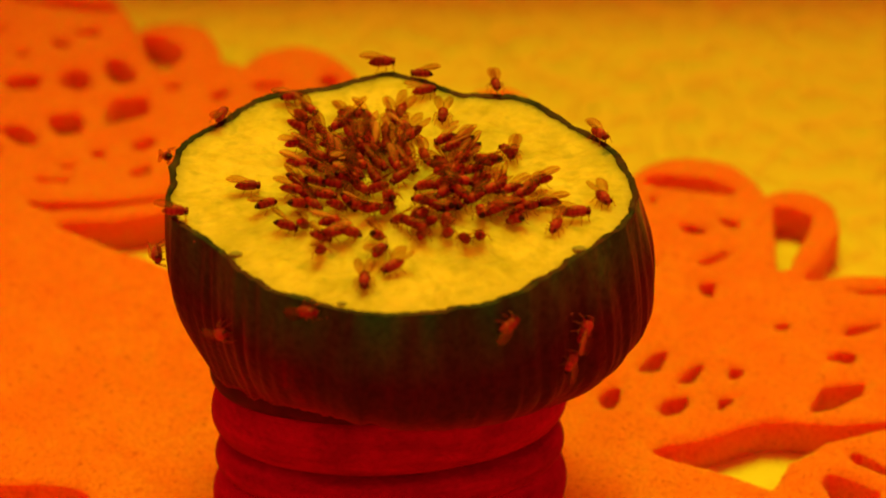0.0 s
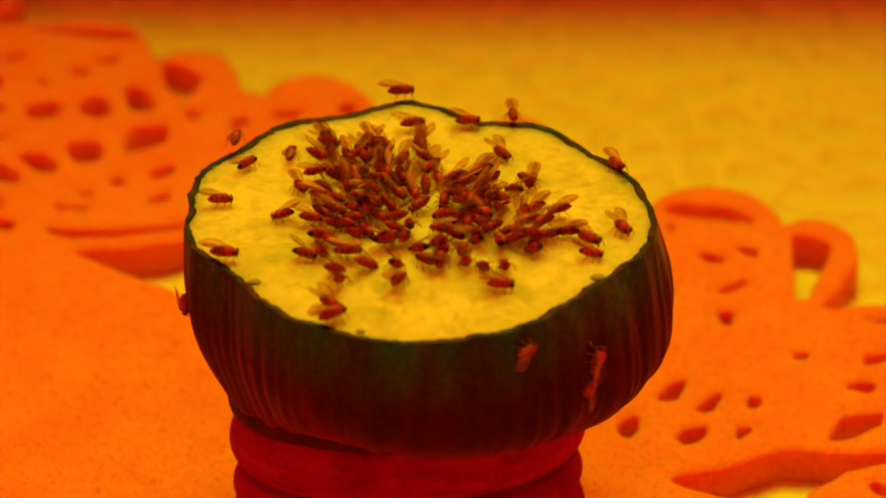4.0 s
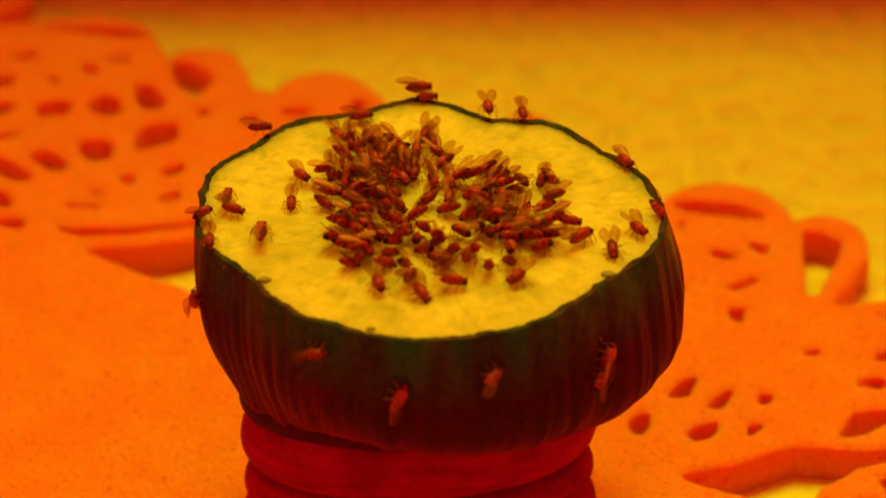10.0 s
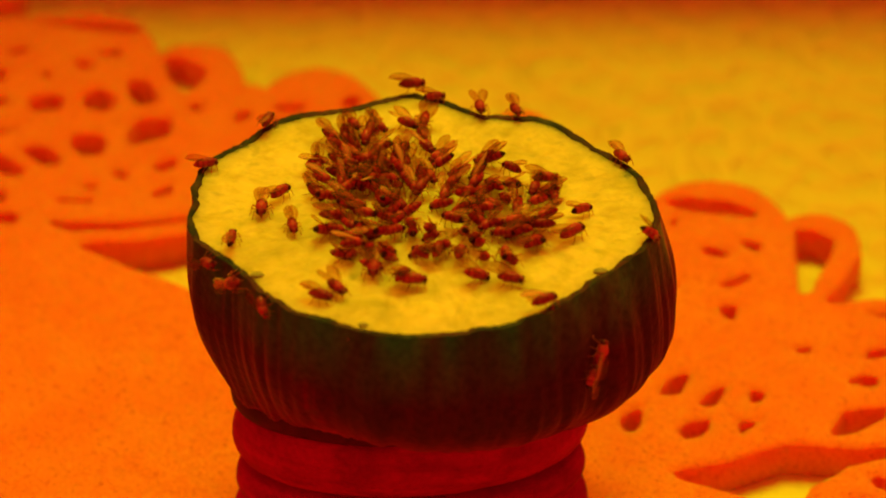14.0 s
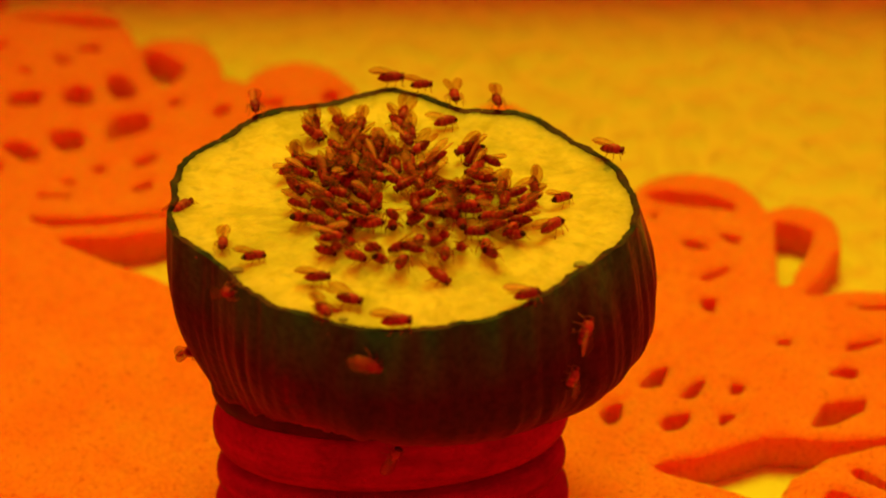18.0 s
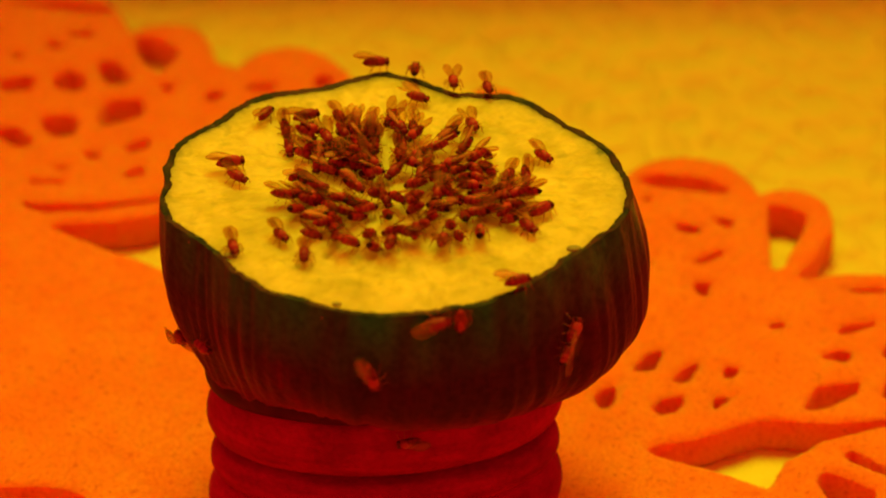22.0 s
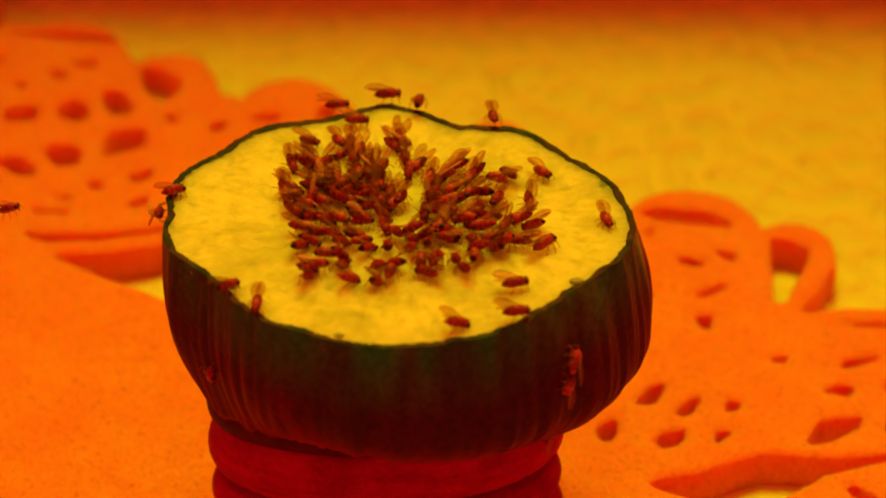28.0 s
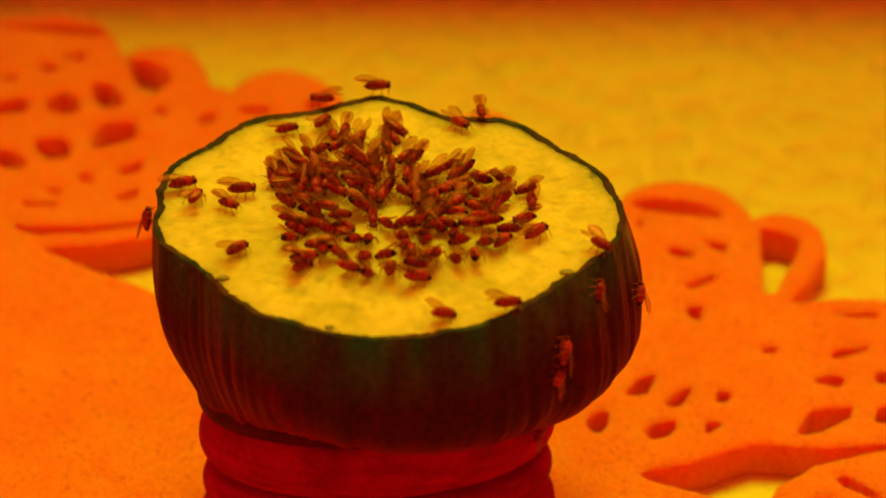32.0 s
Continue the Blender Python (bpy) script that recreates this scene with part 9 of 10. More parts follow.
    go(next(flock), 46, [(0, on(3.1, -7.5, 127)), (3.6, on(3.1, -7.5, 127)), (4.4, on(1.9, -7.6, 120)), (5.7, on(1.8, -7.8, 120)), (7, on(1.9, -7.6, 120)), (8.1, on(1.9, -7.6, 120)), (8.7, on(2.6, -7.9, 122)), (9.8, on(2.6, -7.9, 122)), (10.3, on(2.3, -7.9, 113)), (11.2, on(2.1, -7.9, 109)), (12, on(2.3, -7.9, 113)), (15, on(2.3, -7.9, 113)), (15.9, on(3.4, -8.4, 120)), (16.9, on(3.5, -8.3, 117)), (18, on(3.4, -8.4, 120)), (20.3, on(3.4, -8.4, 120)), (20.9, on(2.9, -8.1, 118)), (21.4, on(2.9, -8, 111)), (22, on(2.9, -8.1, 118)), (22.7, on(2.9, -8.1, 118)), (23.5, on(1.9, -7.8, 108)), (26.6, on(1.9, -7.8, 108)), (27.5, on(1.3, -6.4, 108)), (28.8, on(1.3, -6.4, 108)), (29.6, on(1.7, -7.4, 106)), (32, on(1.7, -7.4, 106))])
    go(next(flock), 1, [(0, on(2.2, -9.0, 83)), (4.2, on(2.2, -9, 83)), (5, on(2.2, -10.2, 79)), (6, on(2.0, -10.2, 77)), (7, on(2.2, -10.2, 79)), (7.7, on(2.2, -10.2, 79)), (8.2, on(2, -10.5, 74)), (9.3, on(2, -10.5, 74)), (10, on(1.7, -10.0, 79)), (11, on(1.9, -10.2, 88)), (12, on(1.7, -10.0, 79)), (12.5, on(1.7, -10, 79)), (13.5, on(1.7, -8.3, 76)), (15.8, on(1.5, -8.4, 73)), (18, on(1.7, -8.3, 76)), (18.3, on(1.7, -8.3, 76)), (19.2, on(2.1, -9.6, 84, 0.4)), (20.6, on(1.9, -9.6, 77, 0.4)), (22, on(2.1, -9.6, 84, 0.4)), (22.9, on(2.1, -9.6, 84, 0.4)), (23.6, on(3, -9.4, 90)), (25.6, on(3, -9.4, 90)), (26.3, on(2.4, -8.5, 89)), (27.2, on(2.5, -8.4, 97)), (28, on(2.4, -8.5, 89)), (32, on(2.4, -8.5, 89))])
    go(next(flock), 11, [(0, on(4.5, -7.0, 84)), (3.7, on(4.5, -7, 84)), (4.6, on(3.6, -8.1, 77)), (5.8, on(3.5, -8.3, 74)), (7, on(3.6, -8.1, 77)), (7.3, on(3.6, -8.1, 77)), (8, on(3.7, -8.9, 78)), (8.5, on(3.6, -9.1, 75)), (9, on(3.7, -8.9, 78)), (15.7, on(3.7, -8.9, 78)), (16.7, on(4.2, -10.4, 85)), (17.3, on(4.1, -10.5, 86)), (18, on(4.2, -10.4, 85)), (20.4, on(4.2, -10.4, 85)), (21, on(4.6, -10.7, 78)), (22.9, on(4.6, -10.7, 78)), (23.8, on(4.4, -9.4, 86)), (26.4, on(4.4, -9.4, 86)), (27.2, on(3.5, -9, 81, 0.4)), (28.8, on(3.5, -9, 81, 0.4)), (29.4, on(3.9, -9.5, 81)), (32, on(3.9, -9.5, 81))])
    go(next(flock), 43, [(0, on(5.0, -9.6, 103)), (4.9, on(5, -9.6, 103)), (5.6, on(4.7, -8.7, 100, 0.4)), (6.3, on(4.9, -8.5, 98, 0.4)), (7, on(4.7, -8.7, 100, 0.4)), (7.2, on(4.7, -8.7, 100, 0.4)), (7.7, on(4.8, -8.4, 107, 0.4)), (8.3, on(4.8, -8.4, 105, 0.4)), (9, on(4.8, -8.4, 107, 0.4)), (10.7, on(4.8, -8.4, 107, 0.4)), (11.7, on(6.2, -7.4, 112)), (13.8, on(6.2, -7.4, 112)), (14.8, on(4.5, -7.3, 108)), (16.4, on(4.6, -7.5, 102)), (18, on(4.5, -7.3, 108)), (19.3, on(4.5, -7.3, 108)), (19.8, on(4.1, -7.1, 109, 0.4)), (20.9, on(4, -7.2, 106, 0.4)), (22, on(4.1, -7.1, 109, 0.4)), (26.8, on(4.1, -7.1, 109, 0.4)), (27.7, on(4.3, -8.5, 104, 0.4)), (28.6, on(4.3, -8.5, 104, 0.4)), (29.8, on(4.2, -6.4, 113)), (32, on(4.2, -6.4, 113))])
    go(next(flock), 23, [(0, on(6.4, -10.6, 105)), (5.3, on(6.4, -10.6, 105)), (6.1, on(6.4, -9.7, 101)), (8, on(6.4, -9.7, 101)), (8.5, on(6.5, -9.5, 102)), (9.2, on(6.5, -9.5, 102)), (10.6, on(8.9, -10.5, 109)), (11.3, on(8.8, -10.5, 110)), (12, on(8.9, -10.5, 109)), (18.5, on(8.9, -10.5, 109)), (19.8, on(6.3, -10.2, 97)), (20.9, on(6.4, -10.3, 90)), (22, on(6.3, -10.2, 97)), (22.7, on(6.3, -10.2, 97)), (23.2, on(6.4, -9.9, 103)), (24.6, on(6.4, -9.9, 103)), (25.1, on(6.6, -10.1, 103)), (26.5, on(6.7, -9.9, 109)), (28, on(6.6, -10.1, 103)), (28.7, on(6.6, -10.1, 103)), (29.1, on(6.7, -10, 104)), (32, on(6.7, -10.0, 104))])
    go(next(flock), 31, [(0, on(8.1, -10.1, 96)), (3, on(8.1, -10.1, 96)), (3.6, on(8.6, -10.4, 95)), (5.3, on(8.8, -10.3, 104)), (7, on(8.6, -10.4, 95)), (7.2, on(8.6, -10.4, 95)), (8.7, on(5.9, -11.5, 83)), (9.6, on(5.9, -11.5, 83)), (10.6, on(6.4, -10, 86)), (11.3, on(6.5, -10.1, 89)), (12, on(6.4, -10.0, 86)), (15, on(6.4, -10.0, 86)), (15.6, on(6.1, -9.4, 91)), (16.8, on(6.3, -9.6, 99)), (18, on(6.1, -9.4, 91)), (18.7, on(6.1, -9.4, 91)), (19.6, on(5.8, -8.2, 96)), (20.8, on(5.8, -8, 99)), (22, on(5.8, -8.2, 96)), (23.3, on(5.8, -8.2, 96)), (23.8, on(6, -8.5, 95)), (25.9, on(6, -8.5, 94)), (28, on(6.0, -8.5, 95)), (28.5, on(6, -8.5, 95)), (29.5, on(5, -9.5, 83, 0.4)), (32, on(5.0, -9.5, 83, 0.4))])
    go(next(flock), 46, [(0, on(-2.3, -10.0, 44)), (4.2, on(-2.3, -10, 44)), (4.7, on(-2.3, -10.2, 51)), (5.9, on(-2.3, -10, 59)), (7, on(-2.3, -10.2, 51)), (8.4, on(-2.3, -10.2, 51)), (8.9, on(-2.5, -10.4, 47)), (10.8, on(-2.5, -10.4, 47)), (11.6, on(-3.3, -10, 41)), (14.2, on(-3.3, -10, 41)), (15.2, on(-2.2, -11.4, 41)), (16.6, on(-2.2, -11.4, 43)), (18, on(-2.2, -11.4, 41)), (19.9, on(-2.2, -11.4, 41)), (20.6, on(-2.1, -12.1, 45)), (21.3, on(-2, -12.0, 47)), (22, on(-2.1, -12.1, 45)), (23, on(-2.1, -12.1, 45)), (23.6, on(-1.7, -12.3, 53)), (24.4, on(-1.7, -12.3, 53)), (24.9, on(-2, -12.5, 51)), (27.4, on(-2.1, -12.6, 50)), (30, on(-2.0, -12.5, 51)), (32, on(-2.0, -12.5, 51))])
    go(next(flock), 10, [(0, on(-2.0, -12.6, 66)), (5.4, on(-2, -12.6, 66)), (5.9, on(-2.1, -12.7, 60)), (6.4, on(-2.2, -12.8, 68)), (7, on(-2.1, -12.7, 60)), (7.4, on(-2.1, -12.7, 60)), (8, on(-1.9, -12.5, 73)), (9.9, on(-1.9, -12.5, 73)), (10.6, on(-1.9, -13, 67)), (11.3, on(-2, -13.0, 66)), (12, on(-1.9, -13.0, 67)), (15.3, on(-1.9, -13, 67)), (16.5, on(-0, -11.9, 72)), (17.2, on(-0, -11.9, 64)), (18, on(-0.0, -11.9, 72)), (20.6, on(-0, -11.9, 72)), (21.3, on(-0.4, -11.1, 76)), (22.7, on(-0.4, -11.1, 76)), (23.4, on(-0.3, -11.9, 68)), (24.4, on(-0.3, -11.9, 68)), (25.3, on(-0.7, -10.5, 78)), (26.7, on(-0.8, -10.4, 69)), (28, on(-0.7, -10.5, 78)), (28.1, on(-0.7, -10.5, 78)), (29, on(0.3, -11.5, 83)), (32, on(0.3, -11.5, 83))])
    go(next(flock), 35, [(0, on(-5.3, -9.0, 27)), (3.5, on(-5.3, -9, 27)), (4.2, on(-5.6, -9.6, 17)), (5.6, on(-5.7, -9.7, 19)), (7, on(-5.6, -9.6, 17)), (7.5, on(-5.6, -9.6, 17)), (8.3, on(-4.7, -9.9, 24)), (10.2, on(-4.7, -9.9, 24)), (11, on(-5.3, -11.0, 26)), (13.9, on(-5.3, -11, 26)), (14.4, on(-4.9, -11.1, 23, 0.4)), (18.2, on(-4.9, -11.1, 30, 0.4)), (22, on(-4.9, -11.1, 23, 0.4)), (23.1, on(-4.9, -11.1, 23, 0.4)), (23.8, on(-5.1, -10.3, 33)), (25.2, on(-5.1, -10.3, 33)), (26.1, on(-5.1, -11.5, 26)), (27.1, on(-5.3, -11.6, 18)), (28, on(-5.1, -11.5, 26)), (28.9, on(-5.1, -11.5, 26)), (29.6, on(-4.2, -10.9, 25)), (32, on(-4.2, -10.9, 25))])
    go(next(flock), 15, [(0, on(-6.5, -9.5, 174, 0.4)), (1.5, on(-6.5, -9.5, 174, 0.4)), (2.9, on(-7.1, -7, 150)), (5, on(-6.9, -7.1, 158)), (7, on(-7.1, -7.0, 150)), (8, on(-7.1, -7.0, 150)), (8.9, on(-6.8, -5.8, 155)), (20, on(-6.8, -5.8, 155)), (20.9, on(-8.1, -5.9, 154)), (21.4, on(-8, -5.7, 161)), (22, on(-8.1, -5.9, 154)), (22.7, on(-8.1, -5.9, 154)), (23.7, on(-6.9, -6.9, 152)), (25.8, on(-6.7, -7.1, 157)), (28, on(-6.9, -6.9, 152)), (32, on(-6.9, -6.9, 152))])
    go(next(flock), 30, [(0, on(-8.1, -9.5, 9)), (1.8, on(-8.1, -9.5, 9)), (2.4, on(-8.4, -10.1, 19)), (4.7, on(-8.6, -10.3, 26)), (7, on(-8.4, -10.1, 19)), (7.9, on(-8.4, -10.1, 19)), (8.5, on(-8.1, -9.9, 19)), (9.8, on(-8.1, -9.9, 19)), (10.5, on(-8.4, -8.9, 19)), (11.3, on(-8.5, -9.1, 19)), (12, on(-8.4, -8.9, 19)), (13.8, on(-8.4, -8.9, 19)), (14.4, on(-7.8, -9.3, 19)), (16.2, on(-8, -9.5, 14)), (18, on(-7.8, -9.3, 19)), (20.6, on(-7.8, -9.3, 19)), (21.3, on(-8.5, -9, 13)), (22.6, on(-8.5, -9, 13)), (23.3, on(-8.7, -9.7, 17)), (24.4, on(-8.7, -9.7, 17)), (25, on(-9.1, -9.5, 7)), (26.5, on(-8.9, -9.3, 5)), (28, on(-9.1, -9.5, 7)), (28.2, on(-9.1, -9.5, 7)), (28.9, on(-8.7, -9.9, 18)), (29.5, on(-8.5, -10, 12)), (30, on(-8.7, -9.9, 18)), (32, on(-8.7, -9.9, 18))])
    go(next(flock), 46, [(0, on(-9.9, -7.8, 67)), (5, on(-9.9, -7.8, 67)), (6.1, on(-7.9, -8.1, 75, 0.4)), (7.3, on(-7.9, -8.1, 75, 0.4)), (8.5, on(-5.9, -8.4, 95)), (11, on(-5.9, -8.4, 95)), (11.5, on(-5.9, -8.4, 82, 0.4)), (12.6, on(-5.9, -8.4, 82, 0.4)), (13.4, on(-5.1, -8.3, 97)), (15.7, on(-5.2, -8.4, 91)), (18, on(-5.1, -8.3, 97)), (20.4, on(-5.1, -8.3, 97)), (21.2, on(-6, -8.5, 91)), (23, on(-6.0, -8.5, 91)), (23.6, on(-6, -8.2, 86)), (25.3, on(-6, -8.2, 86)), (26.2, on(-5.5, -9.5, 87)), (27.1, on(-5.6, -9.6, 86)), (28, on(-5.5, -9.5, 87)), (28.5, on(-5.5, -9.5, 87)), (29.3, on(-6.4, -8.9, 89, 0.4)), (32, on(-6.4, -8.9, 89, 0.4))])
    go(next(flock), 22, [(0, on(-11.5, -8.0, -6)), (6.4, on(-11.5, -8, -6)), (7.9, on(-8.7, -6.8, -9)), (8.4, on(-8.8, -6.9, -13)), (9, on(-8.7, -6.8, -9)), (10.2, on(-8.7, -6.8, -9)), (11, on(-9.0, -5.8, -4)), (13.4, on(-9, -5.8, -4)), (14.4, on(-8.8, -4.1, -12)), (16.2, on(-8.9, -3.9, -8)), (18, on(-8.8, -4.1, -12)), (20.4, on(-8.8, -4.1, -12)), (20.9, on(-9, -3.7, -21, 0.4)), (21.5, on(-9.1, -3.6, -28, 0.4)), (22, on(-9.0, -3.7, -21, 0.4)), (23.9, on(-9, -3.7, -21, 0.4)), (24.7, on(-9, -4.8, -16)), (26.3, on(-8.9, -4.6, -22)), (28, on(-9.0, -4.8, -16)), (28.5, on(-9, -4.8, -16)), (29.3, on(-9.4, -4.1, -23)), (32, on(-9.4, -4.1, -23))])
    go(next(flock), 32, [(0, on(-7.5, -12.6, 80)), (6.1, on(-7.5, -12.6, 80)), (7.7, on(-6.4, -9.4, 73, 0.4)), (8.3, on(-6.2, -9.3, 72, 0.4)), (9, on(-6.4, -9.4, 73, 0.4)), (9.5, on(-6.4, -9.4, 73, 0.4)), (10, on(-6.7, -9.5, 73)), (11, on(-6.7, -9.5, 80)), (12, on(-6.7, -9.5, 73)), (14.1, on(-6.7, -9.5, 73)), (14.7, on(-6.2, -9.3, 77)), (16.4, on(-6.3, -9.3, 81)), (18, on(-6.2, -9.3, 77)), (18.3, on(-6.2, -9.3, 77)), (19, on(-5.5, -10.0, 81)), (20.5, on(-5.4, -9.9, 73)), (22, on(-5.5, -10.0, 81)), (23.1, on(-5.5, -10, 81)), (23.8, on(-6.5, -10.3, 86)), (24.2, on(-6.5, -10.3, 86)), (25.6, on(-8.5, -11.5, 67)), (26.8, on(-8.5, -11.7, 71)), (28, on(-8.5, -11.5, 67)), (32, on(-8.5, -11.5, 67))])
    go(next(flock), 0, [(0, on(10.0, -4.4, 179)), (2, on(10.0, -4.4, 179)), (2.6, on(10.2, -4.5, 168, 0.4)), (4.8, on(10.1, -4.5, 168, 0.4)), (7, on(10.2, -4.5, 168, 0.4)), (7.5, on(10.2, -4.5, 168, 0.4)), (8.4, on(8.9, -4.3, 175)), (9.5, on(8.9, -4.3, 175)), (10.3, on(8, -3.7, 179)), (11.2, on(8.2, -3.8, 179)), (12, on(8.0, -3.7, 179)), (13.9, on(8, -3.7, 179)), (15, on(6.9, -2.0, 178)), (16.5, on(7.1, -2.2, 178)), (18, on(6.9, -2.0, 178)), (19.4, on(6.9, -2, 178)), (20.4, on(7.9, -3.5, 170)), (21.2, on(8, -3.3, 166)), (22, on(7.9, -3.5, 170)), (22.2, on(7.9, -3.5, 170)), (22.8, on(7.4, -3.6, 173)), (23.4, on(7.4, -3.8, 169)), (24, on(7.4, -3.6, 173)), (25.9, on(7.4, -3.6, 173)), (26.9, on(7.9, -2.2, 180)), (27.4, on(7.8, -2.2, 177)), (28, on(7.9, -2.2, 180)), (28.4, on(7.9, -2.2, 180)), (29.2, on(8.3, -3.2, 175)), (32, on(8.3, -3.2, 175))])
    go(next(flock), 24, [(0, on(11.7, -3.8, 156)), (2.4, on(11.7, -3.8, 156)), (3.2, on(11.4, -5.1, 156, 0.4)), (5.1, on(11.5, -5, 153, 0.4)), (7, on(11.4, -5.1, 156, 0.4)), (7.2, on(11.4, -5.1, 156, 0.4)), (7.9, on(10.6, -5.3, 148)), (8.4, on(10.5, -5.2, 142)), (9, on(10.6, -5.3, 148)), (11.2, on(10.6, -5.3, 148)), (11.8, on(10.3, -4.8, 148)), (15.4, on(10.3, -4.8, 148)), (16.4, on(9.2, -3.7, 152)), (17.2, on(9.3, -3.7, 149)), (18, on(9.2, -3.7, 152)), (21.1, on(9.2, -3.7, 152)), (21.6, on(9.3, -3.5, 163)), (22, on(9.3, -3.5, 163)), (22.9, on(10.3, -3.1, 161)), (23.4, on(10.3, -3.1, 168)), (24, on(10.3, -3.1, 161)), (25.7, on(10.3, -3.1, 161)), (26.6, on(9, -2.7, 169, 0.4)), (27.3, on(9.1, -2.8, 162, 0.4)), (28, on(9.0, -2.7, 169, 0.4)), (29, on(9.0, -2.7, 169, 0.4)), (29.5, on(9.5, -2.7, 165, 0.4)), (32, on(9.5, -2.7, 165, 0.4))])
    go(next(flock), 7, [(0, on(15.1, -3.8, 179)), (4.6, on(15.1, -3.8, 179)), (6.2, on(12, -4.8, 164)), (7.6, on(12, -4.7, 165)), (9, on(12.0, -4.8, 164)), (10.4, on(12, -4.8, 164)), (11.1, on(12.3, -4.3, 181, 0.4)), (14.2, on(12.3, -4.3, 181, 0.4)), (14.7, on(12, -4.2, 177)), (16.3, on(11.9, -4.1, 178)), (18, on(12.0, -4.2, 177)), (20.2, on(12, -4.2, 177)), (20.7, on(12.1, -4.1, 171)), (21.3, on(12.2, -4.2, 171)), (22, on(12.1, -4.1, 171)), (22.3, on(12.1, -4.1, 171)), (22.8, on(12.5, -4.2, 180, 0.4)), (23.4, on(12.7, -4.1, 186, 0.4)), (24, on(12.5, -4.2, 180, 0.4)), (25.6, on(12.5, -4.2, 180, 0.4)), (26.3, on(12.4, -4.9, 170)), (27.2, on(12.3, -4.8, 173)), (28, on(12.4, -4.9, 170)), (28.7, on(12.3, -4.3, 176)), (29.4, on(12.2, -4.5, 182)), (30, on(12.3, -4.3, 176)), (32, on(12.3, -4.3, 176))])
    go(next(flock), 11, [(0, on(-9.7, 15.5, -47)), (9.9, on(-9.7, 15.5, -47)), (10.7, on(-9.7, 14.5, -42)), (11.3, on(-9.8, 14.5, -40)), (12, on(-9.7, 14.5, -42)), (16.4, on(-9.7, 14.5, -42)), (17.2, on(-9, 13.5, -41)), (19.6, on(-9, 13.5, -41)), (21, on(-8.8, 10.8, -30, 0.4)), (21.5, on(-8.9, 11, -30, 0.4)), (22, on(-8.8, 10.8, -30, 0.4)), (22.9, on(-8.8, 10.8, -30, 0.4)), (23.6, on(-8.1, 11.2, -38)), (25.1, on(-8.1, 11.2, -38)), (25.8, on(-8.5, 10.3, -37, 0.4)), (26.9, on(-8.6, 10.5, -45, 0.4)), (28, on(-8.5, 10.3, -37, 0.4)), (28.1, on(-8.5, 10.3, -37, 0.4)), (29, on(-9.2, 9.2, -23)), (32, on(-9.2, 9.2, -23))])
    go(next(flock), 21, [(0, on(-3.9, 14.0, -31)), (9.8, on(-3.9, 14, -31)), (11, on(-4.9, 16.4, -32)), (14, on(-4.9, 16.4, -32)), (16, on(-0.6, 15.9, -51)), (17, on(-0.5, 15.9, -43)), (18, on(-0.6, 15.9, -51)), (18.5, on(-0.6, 15.9, -51)), (20.5, on(0.2, 11.3, -48)), (21.3, on(0.3, 11.1, -43)), (22, on(0.2, 11.3, -48)), (22.5, on(0.2, 11.3, -48)), (23.7, on(-0.6, 13.5, -48)), (25.7, on(-0.6, 13.5, -48)), (26.4, on(-0.7, 14.5, -47)), (27.2, on(-0.8, 14.6, -53)), (28, on(-0.7, 14.5, -47)), (28.7, on(-0.7, 14.5, -47)), (29.5, on(0.4, 14.5, -60)), (32, on(0.4, 14.5, -60))])
    go(next(flock), 9, [(0, on(-10.9, 7.5, 33, 0.4)), (10.9, on(-10.9, 7.5, 33, 0.4)), (11.7, on(-11, 8.6, 27)), (14.6, on(-11, 8.6, 27)), (16.1, on(-11.8, 5.9, 48)), (17.1, on(-11.6, 6, 45)), (18, on(-11.8, 5.9, 48)), (18.1, on(-11.8, 5.9, 48)), (20.1, on(-10, 1.7, 54)), (21, on(-9.9, 1.5, 52)), (22, on(-10.0, 1.7, 54)), (22.4, on(-10, 1.7, 54)), (23, on(-9.4, 2.0, 59)), (24.8, on(-9.4, 2, 59)), (26.1, on(-10.7, 4, 46)), (27.1, on(-10.5, 3.9, 55)), (28, on(-10.7, 4.0, 46)), (28.9, on(-10.7, 4, 46)), (29.6, on(-10.3, 4.7, 38)), (32, on(-10.3, 4.7, 38))])
    go(next(flock), 25, [(0, on(-6.7, 4.6, 36)), (10.1, on(-6.7, 4.6, 36)), (11.3, on(-7.1, 6.8, 31)), (16.7, on(-7.1, 6.8, 31)), (17.3, on(-6.5, 7, 29, 0.4)), (20.4, on(-6.5, 7, 29, 0.4)), (21.3, on(-5.1, 6.7, 14)), (22.4, on(-5.1, 6.7, 14)), (23.4, on(-4.8, 8.2, 7)), (25, on(-4.8, 8.2, 7)), (25.8, on(-4.3, 9.1, 13)), (26.9, on(-4.2, 8.9, 15)), (28, on(-4.3, 9.1, 13)), (28.8, on(-4.3, 9.1, 13)), (29.6, on(-4.4, 8, 5, 0.4)), (32, on(-4.4, 8.0, 5, 0.4))])
